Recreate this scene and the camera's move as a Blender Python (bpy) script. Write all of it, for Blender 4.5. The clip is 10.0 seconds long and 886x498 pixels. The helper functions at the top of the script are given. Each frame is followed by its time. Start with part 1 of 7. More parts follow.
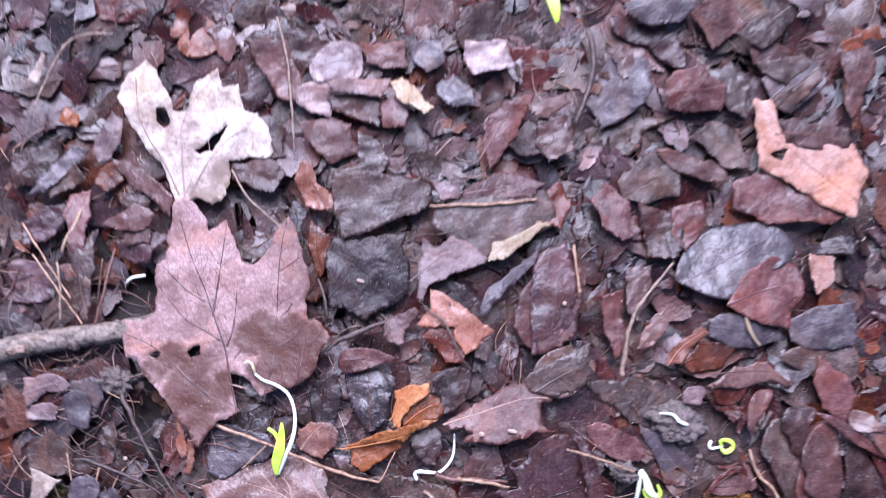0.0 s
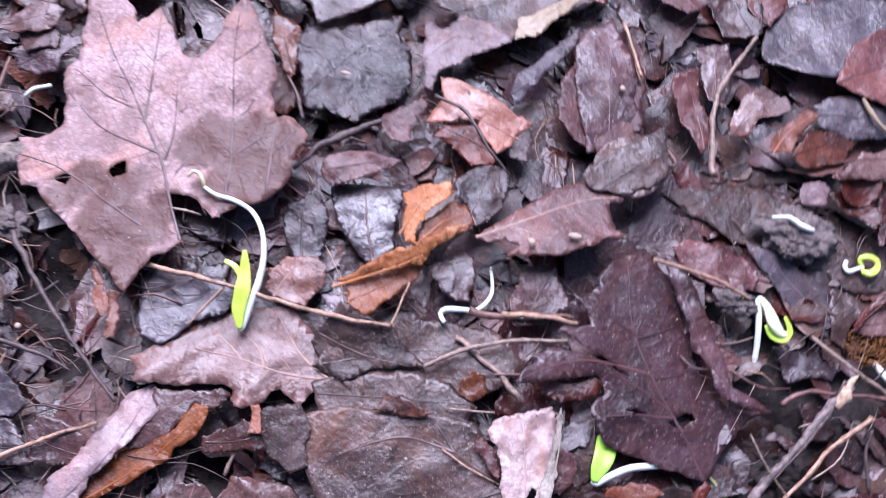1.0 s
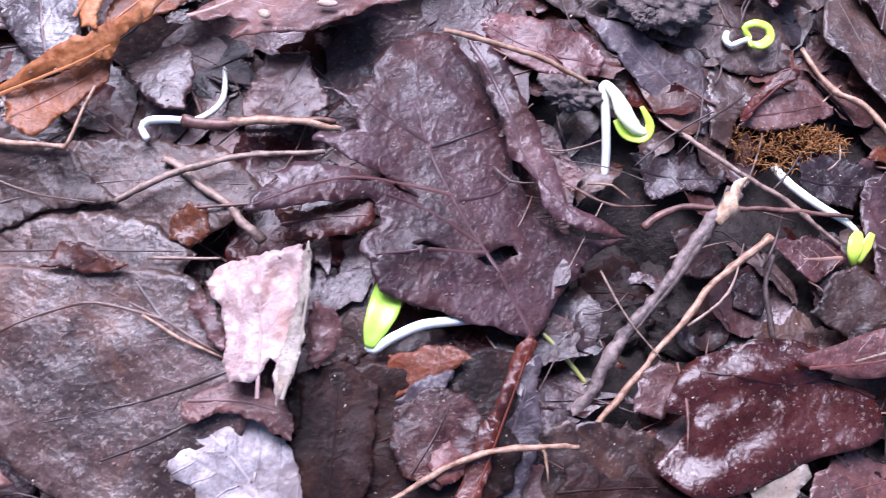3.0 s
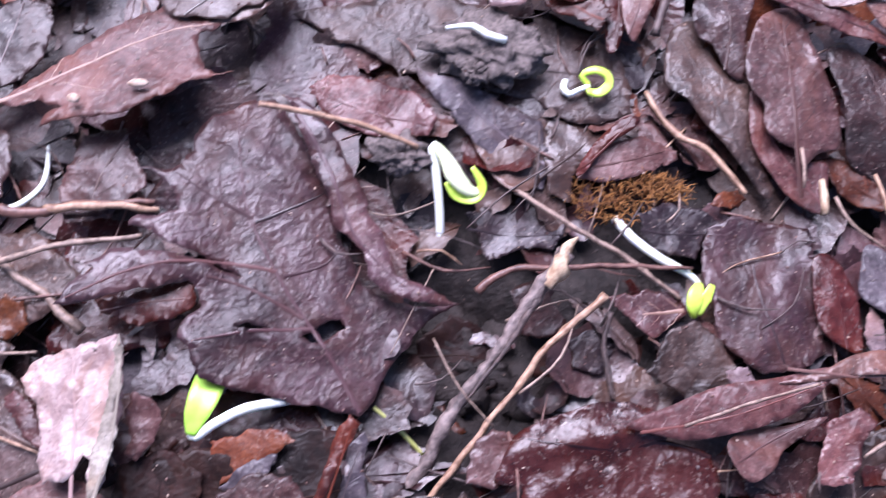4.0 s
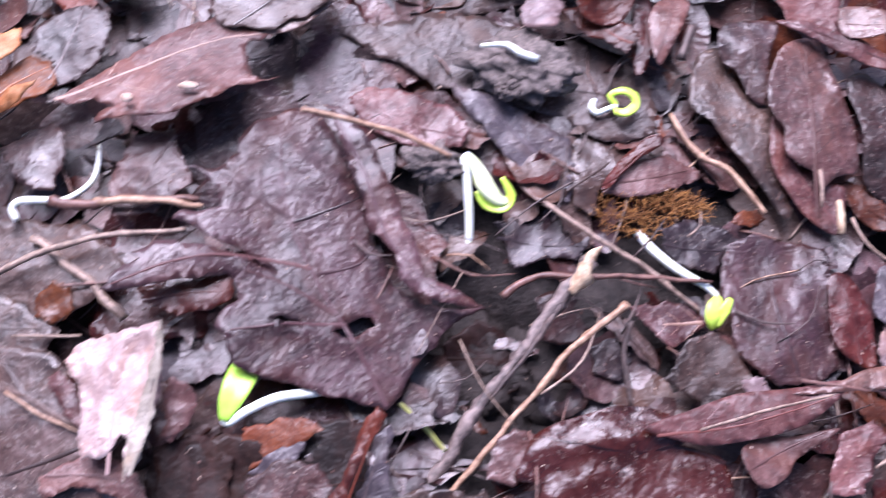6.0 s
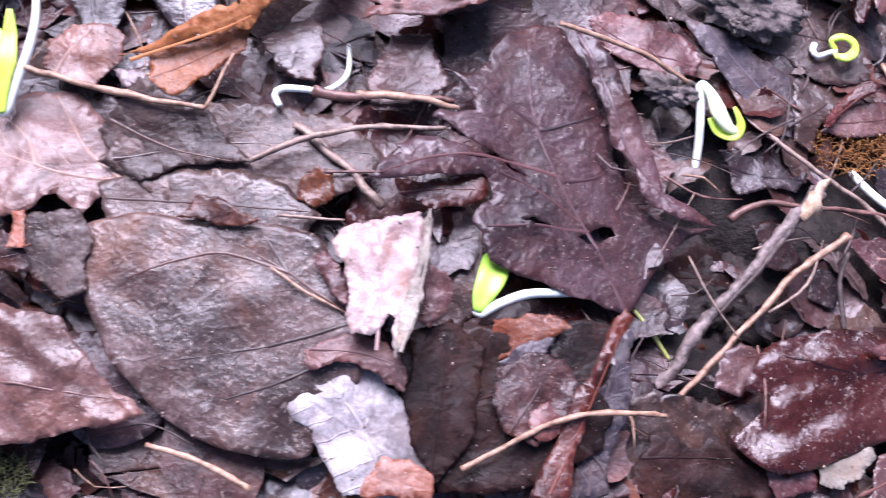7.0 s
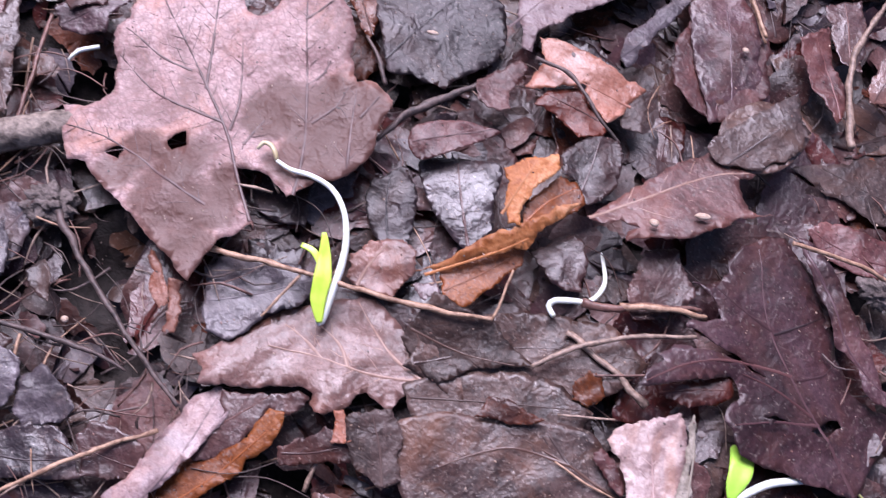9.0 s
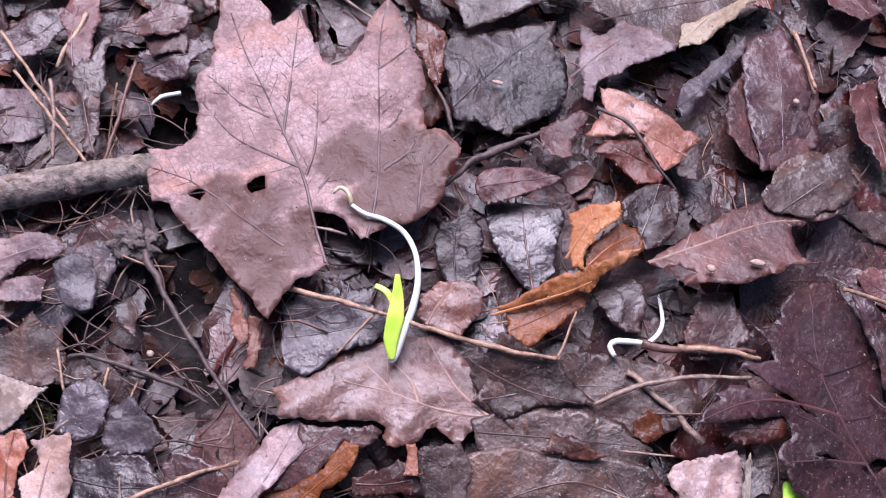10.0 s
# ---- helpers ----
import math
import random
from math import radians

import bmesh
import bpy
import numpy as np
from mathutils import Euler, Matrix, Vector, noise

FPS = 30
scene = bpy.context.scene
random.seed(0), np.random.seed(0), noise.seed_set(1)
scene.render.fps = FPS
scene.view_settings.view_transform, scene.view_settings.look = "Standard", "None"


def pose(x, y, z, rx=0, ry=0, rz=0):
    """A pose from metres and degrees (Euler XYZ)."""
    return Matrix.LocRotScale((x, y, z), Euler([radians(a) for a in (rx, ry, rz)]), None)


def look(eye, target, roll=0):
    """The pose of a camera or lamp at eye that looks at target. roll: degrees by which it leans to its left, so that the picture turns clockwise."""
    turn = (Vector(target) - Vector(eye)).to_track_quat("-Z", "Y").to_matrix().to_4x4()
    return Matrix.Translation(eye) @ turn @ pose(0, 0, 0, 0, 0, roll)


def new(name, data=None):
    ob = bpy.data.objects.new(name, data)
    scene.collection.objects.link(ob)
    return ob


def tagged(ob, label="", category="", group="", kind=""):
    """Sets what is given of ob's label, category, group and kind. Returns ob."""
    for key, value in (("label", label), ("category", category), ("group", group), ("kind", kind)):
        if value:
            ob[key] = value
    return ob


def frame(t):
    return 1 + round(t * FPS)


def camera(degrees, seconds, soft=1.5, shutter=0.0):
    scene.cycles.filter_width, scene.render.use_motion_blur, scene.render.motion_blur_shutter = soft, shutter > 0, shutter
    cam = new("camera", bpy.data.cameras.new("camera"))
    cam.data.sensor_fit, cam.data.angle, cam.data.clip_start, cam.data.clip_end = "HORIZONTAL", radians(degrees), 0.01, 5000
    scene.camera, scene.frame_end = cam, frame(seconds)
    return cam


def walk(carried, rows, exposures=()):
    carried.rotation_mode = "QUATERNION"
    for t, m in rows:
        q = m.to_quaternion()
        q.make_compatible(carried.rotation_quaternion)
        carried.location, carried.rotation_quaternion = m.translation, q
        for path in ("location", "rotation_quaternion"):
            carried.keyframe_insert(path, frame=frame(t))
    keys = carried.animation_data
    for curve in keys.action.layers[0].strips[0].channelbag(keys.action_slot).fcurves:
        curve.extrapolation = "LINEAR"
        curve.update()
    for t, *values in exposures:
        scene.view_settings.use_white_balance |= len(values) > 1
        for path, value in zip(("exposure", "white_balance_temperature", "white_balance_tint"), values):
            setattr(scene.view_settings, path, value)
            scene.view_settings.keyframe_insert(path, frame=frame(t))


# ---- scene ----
cam = camera(42.0, 10.0, soft=1.0, shutter=0.45)
PATH = [
    (0, (-0.0526, 0.2303, 0.6317), (-0.0420, 0.2563, 0.3330), 41.93),
    (0.5, (-0.0364, 0.1085, 0.5104), (-0.0316, 0.1796, 0.2190), 24.76),
    (1, (-0.0025, 0.0379, 0.4159), (-0.0075, 0.1429, 0.1350), 13.05),
    (1.5, (0.0170, 0.0184, 0.3486), (0.0057, 0.1381, 0.0737), 7.71),
    (2, (0.0372, 0.0153, 0.2868), (0.0305, 0.1318, 0.0104), 11.34),
    (2.2, (0.0496, 0.0243, 0.2846), (0.0473, 0.1352, 0.0058), 12.60),
    (3.5, (0.0941, 0.0646, 0.2803), (0.0952, 0.1628, -0.0032), 11.21),
    (4, (0.1205, 0.0894, 0.2907), (0.1193, 0.1787, 0.0043), 8.14),
    (4.5, (0.1392, 0.0974, 0.2966), (0.1342, 0.1861, 0.0101), 4.80),
    (5, (0.1576, 0.1053, 0.3044), (0.1449, 0.1942, 0.0181), -0.60),
    (5.2, (0.1615, 0.1080, 0.3077), (0.1469, 0.1970, 0.0215), -1.64),
    (6.3, (0.0968, 0.0523, 0.2937), (0.0916, 0.1580, 0.0130), 9.95),
    (6.5, (0.0814, 0.0423, 0.2924), (0.0794, 0.1477, 0.0116), 12.66),
    (7, (0.0502, 0.0284, 0.2976), (0.0520, 0.1317, 0.0159), 16.23),
    (7.5, (0.0269, 0.0246, 0.3052), (0.0291, 0.1287, 0.0239), 16.84),
    (8, (0.0036, 0.0364, 0.3292), (0.0036, 0.1373, 0.0467), 15.32),
    (8.5, (-0.0184, 0.0438, 0.3502), (-0.0223, 0.1442, 0.0675), 13.46),
    (9, (-0.0341, 0.0444, 0.3602), (-0.0404, 0.1483, 0.0788), 12.38),
    (9.5, (-0.0474, 0.0423, 0.3673), (-0.0557, 0.1478, 0.0866), 11.85),
    (10, (-0.0543, 0.0418, 0.3806), (-0.0645, 0.1476, 0.1001), 11.06),
]
walk(cam, [(t, look(eye, target, roll)) for t, eye, target, roll in PATH], [(0, 0.72, 5350, 28), (2.0, 0.75, 5500, 31), (3.5, 0.95, 5550, 31), (4.5, 0.92, 5600, 31), (6.5, 1.1, 5650, 31), (7.5, 0.98, 5700, 32), (10, 0.42, 5850, 32)])

# ---- daylight: bright overcast sky over bare woods, with a weak, very soft sun ----
SUN_HEIGHT, SUN_TURN = radians(55), radians(-28)
world = bpy.data.worlds.new("overcast_sky")
scene.world = world
world.use_nodes = True
wt = world.node_tree
wt.nodes.clear()
sky = wt.nodes.new("ShaderNodeTexSky")
sky.sky_type, sky.sun_disc = "NISHITA", False
sky.sun_elevation, sky.sun_rotation, sky.air_density, sky.dust_density = SUN_HEIGHT, SUN_TURN, 1.0, 3.0
back, out = wt.nodes.new("ShaderNodeBackground"), wt.nodes.new("ShaderNodeOutputWorld")
back.inputs["Strength"].default_value = 0.075
wt.links.new(sky.outputs[0], back.inputs["Color"])
wt.links.new(back.outputs[0], out.inputs["Surface"])
sun = new("sun", bpy.data.lights.new("sun", "SUN"))
sun.data.energy, sun.data.angle, sun.data.color = 4.6, radians(44), (1.0, 0.98, 0.97)
sun.matrix_world = look((0, 0, 0), (-math.sin(SUN_TURN) * math.cos(SUN_HEIGHT), -math.cos(SUN_TURN) * math.cos(SUN_HEIGHT), -math.sin(SUN_HEIGHT)))


# ---- materials ----
MM = 0.001


class Graph:
    """A node material under construction."""

    def __init__(self, name):
        self.mat = bpy.data.materials.new(name)
        self.mat.use_nodes = True
        self.tree = self.mat.node_tree
        self.bsdf = self.tree.nodes["Principled BSDF"]

    def node(self, kind, **inputs):
        n = self.tree.nodes.new(kind)
        for key, value in inputs.items():
            self.put(n.inputs[key.replace("_", " ")], value)
        return n

    def put(self, socket, value):
        if hasattr(value, "is_output"):
            self.tree.links.new(value, socket)
        else:
            socket.default_value = value

    def math(self, op, a, b=0.0, clamp=False):
        n = self.tree.nodes.new("ShaderNodeMath")
        n.operation, n.use_clamp = op, clamp
        self.put(n.inputs[0], a)
        self.put(n.inputs[1], b)
        return n.outputs[0]

    def ramp(self, fac, *stops):
        n = self.tree.nodes.new("ShaderNodeValToRGB")
        e = n.color_ramp.elements
        while len(e) < len(stops):
            e.new(0.5)
        for k, (p, c) in enumerate(stops):
            e[k].position = p
            e[k].color = c if len(c) == 4 else (*c, 1)
        self.put(n.inputs[0], fac)
        return n.outputs[0]

    def mix(self, fac, a, b, blend="MIX"):
        n = self.tree.nodes.new("ShaderNodeMix")
        n.data_type, n.blend_type = "RGBA", blend
        self.put(n.inputs[0], fac)
        self.put(n.inputs[6], a if hasattr(a, "is_output") else (*a, 1))
        self.put(n.inputs[7], b if hasattr(b, "is_output") else (*b, 1))
        return n.outputs[2]

    def noise(self, vec, scale, detail=4.0, rough=0.6, distort=0.0):
        return self.node("ShaderNodeTexNoise", Vector=vec, Scale=scale, Detail=detail, Roughness=rough, Distortion=distort).outputs[0]

    def done(self, color, rough, height=None, strength=0.5, dist=0.0004, spec=0.5, film=None, skin=None):
        b = self.bsdf.inputs
        if film is not None:
            self.put(b["Coat Weight"], film)
            b["Coat Roughness"].default_value = 0.19
            b["Coat IOR"].default_value = 1.5
        self.put(b["Base Color"], color)
        self.put(b["Roughness"], rough)
        self.put(b["Specular IOR Level"], spec)
        if height is not None:
            bump = self.node("ShaderNodeBump", Strength=strength, Distance=dist, Height=height)
            self.put(b["Normal"], bump.outputs[0])
            if film is not None:
                wet = self.node("ShaderNodeBump", Strength=0.8, Distance=0.0008, Height=skin)
                self.put(b["Coat Normal"], wet.outputs[0])
        return self.mat


def richer(c):
    """A wet surface is darker and fuller in colour than a dry one."""
    m = sum(c) / 3
    return tuple(max(0.002, (m + (v - m) * 1.18) * 0.67) for v in c)


def leaf_material(name, dark, mid, light, rough=(0.22, 0.5), vein=0.12, pale_vein=True, spots=0.3, gap=9.0, wetness=1.0, mesh=0.2, stains=(), patch=4.0, tanned=0.42, sheen=(0.2, 1.0), gloss=0.3):
    """Wet dead leaf: mottled brown, side veins in a herringbone, a fine net of veinlets, glossy water film."""
    dark, mid, light = (richer(c) for c in (dark, mid, light))
    g = Graph(name)
    uv = g.node("ShaderNodeUVMap").outputs[0]
    rnd = g.math("FRACT", g.math("ADD", g.node("ShaderNodeObjectInfo").outputs["Random"], g.node("ShaderNodeNewGeometry").outputs["Random Per Island"]))
    shift = g.node("ShaderNodeVectorMath")
    shift.operation = "ADD"
    g.put(shift.inputs[0], uv)
    offs = g.node("ShaderNodeCombineXYZ", X=0.0, Y=0.0, Z=g.math("MULTIPLY", rnd, 7.0))
    g.put(shift.inputs[1], offs.outputs[0])
    vec = shift.outputs[0]
    blotch = g.noise(vec, 3.2, 5.0, 0.62, 0.6)
    grain = g.noise(vec, 34.0, 6.0, 0.7)
    speck = g.noise(vec, 80.0, 3.0, 0.6)
    base = g.ramp(g.math("ADD", blotch, g.math("MULTIPLY", g.math("SUBTRACT", grain, 0.5), 0.55)), (0.37, dark), (0.5, mid), (0.64, light))
    xyz = g.node("ShaderNodeSeparateXYZ", Vector=uv)
    wob = g.math("MULTIPLY", g.math("SUBTRACT", g.noise(vec, 5.0, 2.0), 0.5), 0.09)
    along = g.math("ADD", g.math("SUBTRACT", xyz.outputs[1], g.math("MULTIPLY", g.math("ABSOLUTE", xyz.outputs[0]), 0.75)), wob)
    saw = g.math("ABSOLUTE", g.math("SUBTRACT", g.math("FRACT", g.math("MULTIPLY", along, 100.0 / gap)), 0.5))
    side = g.math("SUBTRACT", 1.0, g.math("MULTIPLY", saw, 16.0), clamp=True)
    mid_rib = g.math("SUBTRACT", 1.0, g.math("MULTIPLY", g.math("ABSOLUTE", xyz.outputs[0]), 110.0), clamp=True)
    lines = g.math("MAXIMUM", side, mid_rib)
    net = g.node("ShaderNodeTexVoronoi", Vector=vec, Scale=42.0, Randomness=1.0)
    net.feature = "DISTANCE_TO_EDGE"
    cells = g.math("SUBTRACT", 1.0, g.math("MULTIPLY", net.outputs["Distance"], 7.0), clamp=True)
    vcol = light if pale_vein else dark
    col = g.mix(g.math("MULTIPLY", lines, vein), base, vcol)
    col = g.mix(g.math("MULTIPLY", cells, mesh), col, dark)
    col = g.mix(g.math("MULTIPLY", g.math("GREATER_THAN", speck, 0.62), spots), col, (0.25, 0.2, 0.17))
    pits = g.noise(vec, 130.0, 4.0, 0.75)
    col = g.mix(g.math("MULTIPLY", g.math("SUBTRACT", 0.5, pits), 4.5, clamp=True), col, dark)
    warm = g.ramp(g.noise(vec, 2.6, 5.0, 0.68, 0.9), (0.5, (0, 0, 0)), (0.68, (1, 1, 1)))
    tan = tuple(min(0.6, c * k + d) for c, k, d in zip(mid, (1.7, 1.25, 0.85), (0.03, 0.012, 0.004)))
    col = g.mix(g.math("MULTIPLY", warm, tanned), col, tan)
    for su, sv, sr in stains:
        away = g.node("ShaderNodeVectorMath")
        away.operation = "DISTANCE"
        g.put(away.inputs[0], uv)
        away.inputs[1].default_value = (su, sv, 0)
        edge = g.math("ADD", away.outputs["Value"], g.math("MULTIPLY", g.math("SUBTRACT", g.noise(uv, 9.0, 4.0), 0.5), 0.16))
        f = g.math("MULTIPLY", g.math("SUBTRACT", sr, edge), 24.0, clamp=True)
        col = g.mix(g.math("MULTIPLY", f, 0.88), col, (0.085, 0.034, 0.024))
    shade = g.math("ADD", 0.72, g.math("MULTIPLY", rnd, 0.55))
    grey = g.node("ShaderNodeCombineXYZ", X=shade, Y=shade, Z=shade)
    col = g.mix(1.0, col, grey.outputs[0], "MULTIPLY")
    wetness *= 1.05
    wet = g.noise(vec, 6.0, 4.0, 0.6, 0.4)
    lo, hi = rough[0] + 0.12, rough[1] + 0.12
    r = g.ramp(wet, (0.35, (lo, lo, lo)), (0.65, (hi, hi, hi)))
    crease = g.noise(vec, 16.0, 3.0, 0.6, 0.3)
    # tissue bulging between sunken veinlets, long creases along the blade
    pull = g.node("ShaderNodeMapping", Vector=vec)
    pull.inputs["Scale"].default_value = (1.0, 0.22, 1.0)
    rip = g.noise(pull.outputs[0], 26.0, 4.0, 0.62, 0.5)
    bulge = g.math("MINIMUM", net.outputs["Distance"], 0.35)
    h = g.math("ADD", g.math("MULTIPLY", grain, 0.34), g.math("MULTIPLY", crease, 0.7))
    h = g.math("ADD", h, g.math("MULTIPLY", rip, 0.2))
    h = g.math("ADD", h, g.math("MULTIPLY", pits, 0.08))
    h = g.math("ADD", h, g.math("MULTIPLY", lines, 0.8 * vein))
    h = g.math("ADD", h, g.math("MULTIPLY", bulge, 0.16))
    fold = g.math("ADD", g.math("ABSOLUTE", g.math("SUBTRACT", g.noise(vec, 7.0, 3.0, 0.5, 0.7), 0.5)), g.math("MULTIPLY", g.math("ABSOLUTE", g.math("SUBTRACT", g.noise(vec, 19.0, 2.0, 0.5, 0.4), 0.5)), 0.6))
    h = g.math("SUBTRACT", h, g.math("MULTIPLY", fold, 2.2))
    # the water film bridges the fine grain and follows the coarse creases
    skin = g.math("ADD", g.noise(vec, 13.0, 2.0, 0.45, 0.5), g.math("MULTIPLY", g.noise(vec, 60.0, 3.0, 0.6), 0.55))
    skin = g.math("ADD", skin, g.math("ADD", g.math("MULTIPLY", rip, 0.12), g.math("MULTIPLY", bulge, 0.08)))
    skin = g.math("SUBTRACT", skin, g.math("MULTIPLY", fold, 0.8))
    film = g.ramp(g.noise(vec, patch, 7.0, 0.72, 0.8), (0.38, (0.12 * wetness,) * 3), (0.62, (wetness, wetness, wetness)))
    film = g.math("MULTIPLY", film, g.math("ADD", sheen[0], g.math("MULTIPLY", g.math("POWER", g.math("FRACT", g.math("MULTIPLY", rnd, 7.3)), 1.5), sheen[1] - sheen[0])))
    return g.done(col, r, h, 0.75, 0.0007, spec=gloss, film=film, skin=skin)


BROWN = leaf_material("wet_brown_leaf", (0.018, 0.007, 0.006), (0.048, 0.019, 0.017), (0.095, 0.045, 0.04))
DARK = leaf_material("dark_sodden_leaf", (0.012, 0.007, 0.008), (0.03, 0.018, 0.02), (0.062, 0.041, 0.044), rough=(0.18, 0.42))
MAPLE = leaf_material("mauve_maple_leaf", (0.244, 0.144, 0.132), (0.446, 0.295, 0.281), (0.648, 0.468, 0.453), rough=(0.3, 0.5), vein=0.0, spots=0.4, wetness=0.75, mesh=0.6, patch=3.0,
                      stains=((0.12, -0.17, 0.1), (0.18, -0.17, 0.14), (0.29, -0.24, 0.16), (0.39, -0.24, 0.14), (0.44, -0.33, 0.14), (0.2, -0.37, 0.14), (0.33, -0.4, 0.16), (-0.27, -0.46, 0.12), (-0.24, -0.58, 0.12), (-0.27, -0.32, 0.14), (-0.41, -0.2, 0.1), (-0.29, -0.15, 0.1), (-0.14, -0.42, 0.12), (-0.05, -0.37, 0.09), (-0.18, -0.23, 0.11)))
RUST = leaf_material("rust_leaf", (0.05, 0.012, 0.006), (0.12, 0.032, 0.014), (0.2, 0.068, 0.035), rough=(0.3, 0.5))
ORANGE = leaf_material("orange_leaf", (0.34, 0.11, 0.04), (0.6, 0.25, 0.11), (0.8, 0.45, 0.26), rough=(0.35, 0.55), spots=0.05, wetness=0.5, tanned=0.15)
PALE = leaf_material("pale_leaf", (0.240, 0.162, 0.138), (0.456, 0.336, 0.300), (0.624, 0.504, 0.468), rough=(0.35, 0.6), vein=0.1)
WHITE = leaf_material("bleached_leaf", (0.351, 0.260, 0.215), (0.650, 0.546, 0.481), (0.850, 0.780, 0.702), rough=(0.5, 0.7), vein=0.05, spots=0.1)
GREY = leaf_material("grey_brown_leaf", (0.034, 0.02, 0.017), (0.08, 0.05, 0.044), (0.145, 0.1, 0.09), rough=(0.25, 0.5))
RED = leaf_material("dark_red_leaf", (0.028, 0.006, 0.005), (0.064, 0.014, 0.012), (0.11, 0.032, 0.028), rough=(0.14, 0.32), vein=0.04)
MAUVE = leaf_material("mauve_brown_leaf", (0.055, 0.024, 0.021), (0.115, 0.055, 0.05), (0.19, 0.105, 0.096), rough=(0.26, 0.5), vein=0.1)
MAUVE_LIGHT = leaf_material("light_mauve_leaf", (0.09, 0.044, 0.036), (0.18, 0.096, 0.08), (0.28, 0.175, 0.155), rough=(0.24, 0.46), vein=0.06, sheen=(0.75, 1.0))
PALE_MAUVE = leaf_material("pale_mauve_leaf", (0.14, 0.09, 0.09), (0.25, 0.175, 0.175), (0.37, 0.28, 0.28), rough=(0.3, 0.5), vein=0.1)
SALMON = leaf_material("salmon_leaf", (0.26, 0.13, 0.09), (0.42, 0.25, 0.2), (0.56, 0.38, 0.33), rough=(0.28, 0.45), vein=0.0)
CREAM = leaf_material("cream_leaf", (0.345, 0.241, 0.149), (0.529, 0.414, 0.287), (0.667, 0.564, 0.425), rough=(0.45, 0.65), vein=0.1)
RUST_PALE = leaf_material("shiny_rust_leaf", (0.16, 0.056, 0.034), (0.29, 0.125, 0.085), (0.41, 0.23, 0.18), rough=(0.28, 0.45), vein=0.0)
LARGE = leaf_material("large_dark_leaf", (0.035, 0.02, 0.017), (0.085, 0.05, 0.042), (0.16, 0.105, 0.095), rough=(0.22, 0.45), vein=0.0, patch=2.2, tanned=0.75, wetness=0.65, sheen=(0.9, 1.0), spots=0.5)
GREY_DARK = leaf_material("dark_grey_leaf", (0.026, 0.014, 0.011), (0.078, 0.045, 0.036), (0.14, 0.092, 0.078), rough=(0.22, 0.45), vein=0.06, gap=14.0, patch=2.6, tanned=0.6)
OAK = leaf_material("purple_oak_leaf", (0.028, 0.011, 0.012), (0.067, 0.031, 0.034), (0.119, 0.064, 0.071), rough=(0.2, 0.45), vein=0.0, spots=0.3, patch=2.3, wetness=0.75, sheen=(0.8, 1.0))
GREY_BLUE = leaf_material("blue_grey_leaf", (0.050, 0.039, 0.044), (0.105, 0.084, 0.092), (0.187, 0.154, 0.167), rough=(0.24, 0.48))
PALE_GREY = leaf_material("bleached_lavender_leaf", (0.3, 0.255, 0.25), (0.58, 0.535, 0.53), (0.76, 0.73, 0.725), rough=(0.3, 0.55), vein=0.35, pale_vein=False, gap=6.0, spots=0.1, tanned=0.1)
PALE_MAUVE2 = leaf_material("pale_pink_leaf", (0.297, 0.189, 0.176), (0.513, 0.378, 0.351), (0.702, 0.567, 0.540), rough=(0.3, 0.5), vein=0.05)
CREAM_GREY = leaf_material("pale_grey_bark", (0.2, 0.17, 0.13), (0.36, 0.31, 0.26), (0.5, 0.45, 0.39), rough=(0.4, 0.6))
RUST_RED = leaf_material("rust_red_leaf", (0.048, 0.010, 0.006), (0.096, 0.021, 0.012), (0.152, 0.046, 0.030), rough=(0.22, 0.4), vein=0.0)
RUST_ORANGE = leaf_material("orange_brown_leaf", (0.1, 0.028, 0.009), (0.22, 0.066, 0.02), (0.32, 0.115, 0.045), rough=(0.3, 0.5), vein=0.05)
RED_GLOSS = leaf_material("glossy_red_leaf", (0.020, 0.005, 0.004), (0.043, 0.011, 0.009), (0.067, 0.023, 0.020), rough=(0.04, 0.2), vein=0.0, tanned=0.12, wetness=0.5, patch=2.4, sheen=(1.0, 1.0))
SODDEN = leaf_material("sodden_black_brown_leaf", (0.009, 0.004, 0.003), (0.022, 0.009, 0.007), (0.045, 0.019, 0.016), rough=(0.35, 0.6), vein=0.03, spots=0.06, wetness=0.15, gloss=0.15)
RED_MAUVE = leaf_material("red_mauve_leaf", (0.06, 0.021, 0.02), (0.13, 0.053, 0.05), (0.21, 0.105, 0.1), rough=(0.26, 0.46))


def simple_material(name, a, b, scale=400.0, rough=0.5, bump=0.4, dist=0.0003, spec=0.5, stretch=1.0):
    """Two tones broken up by noise in the thing's own space."""
    g = Graph(name)
    co = g.node("ShaderNodeTexCoord").outputs["Object"]
    n1, n2 = g.noise(co, scale, 5.0, 0.65), g.noise(co, scale * 0.3, 4.0, 0.7)
    f = g.math("ADD", g.math("MULTIPLY", n1, 0.6), g.math("MULTIPLY", n2, 0.4))
    return g.done(g.ramp(f, (0.4, a), (0.6, b)), rough, n1, bump, dist, spec)


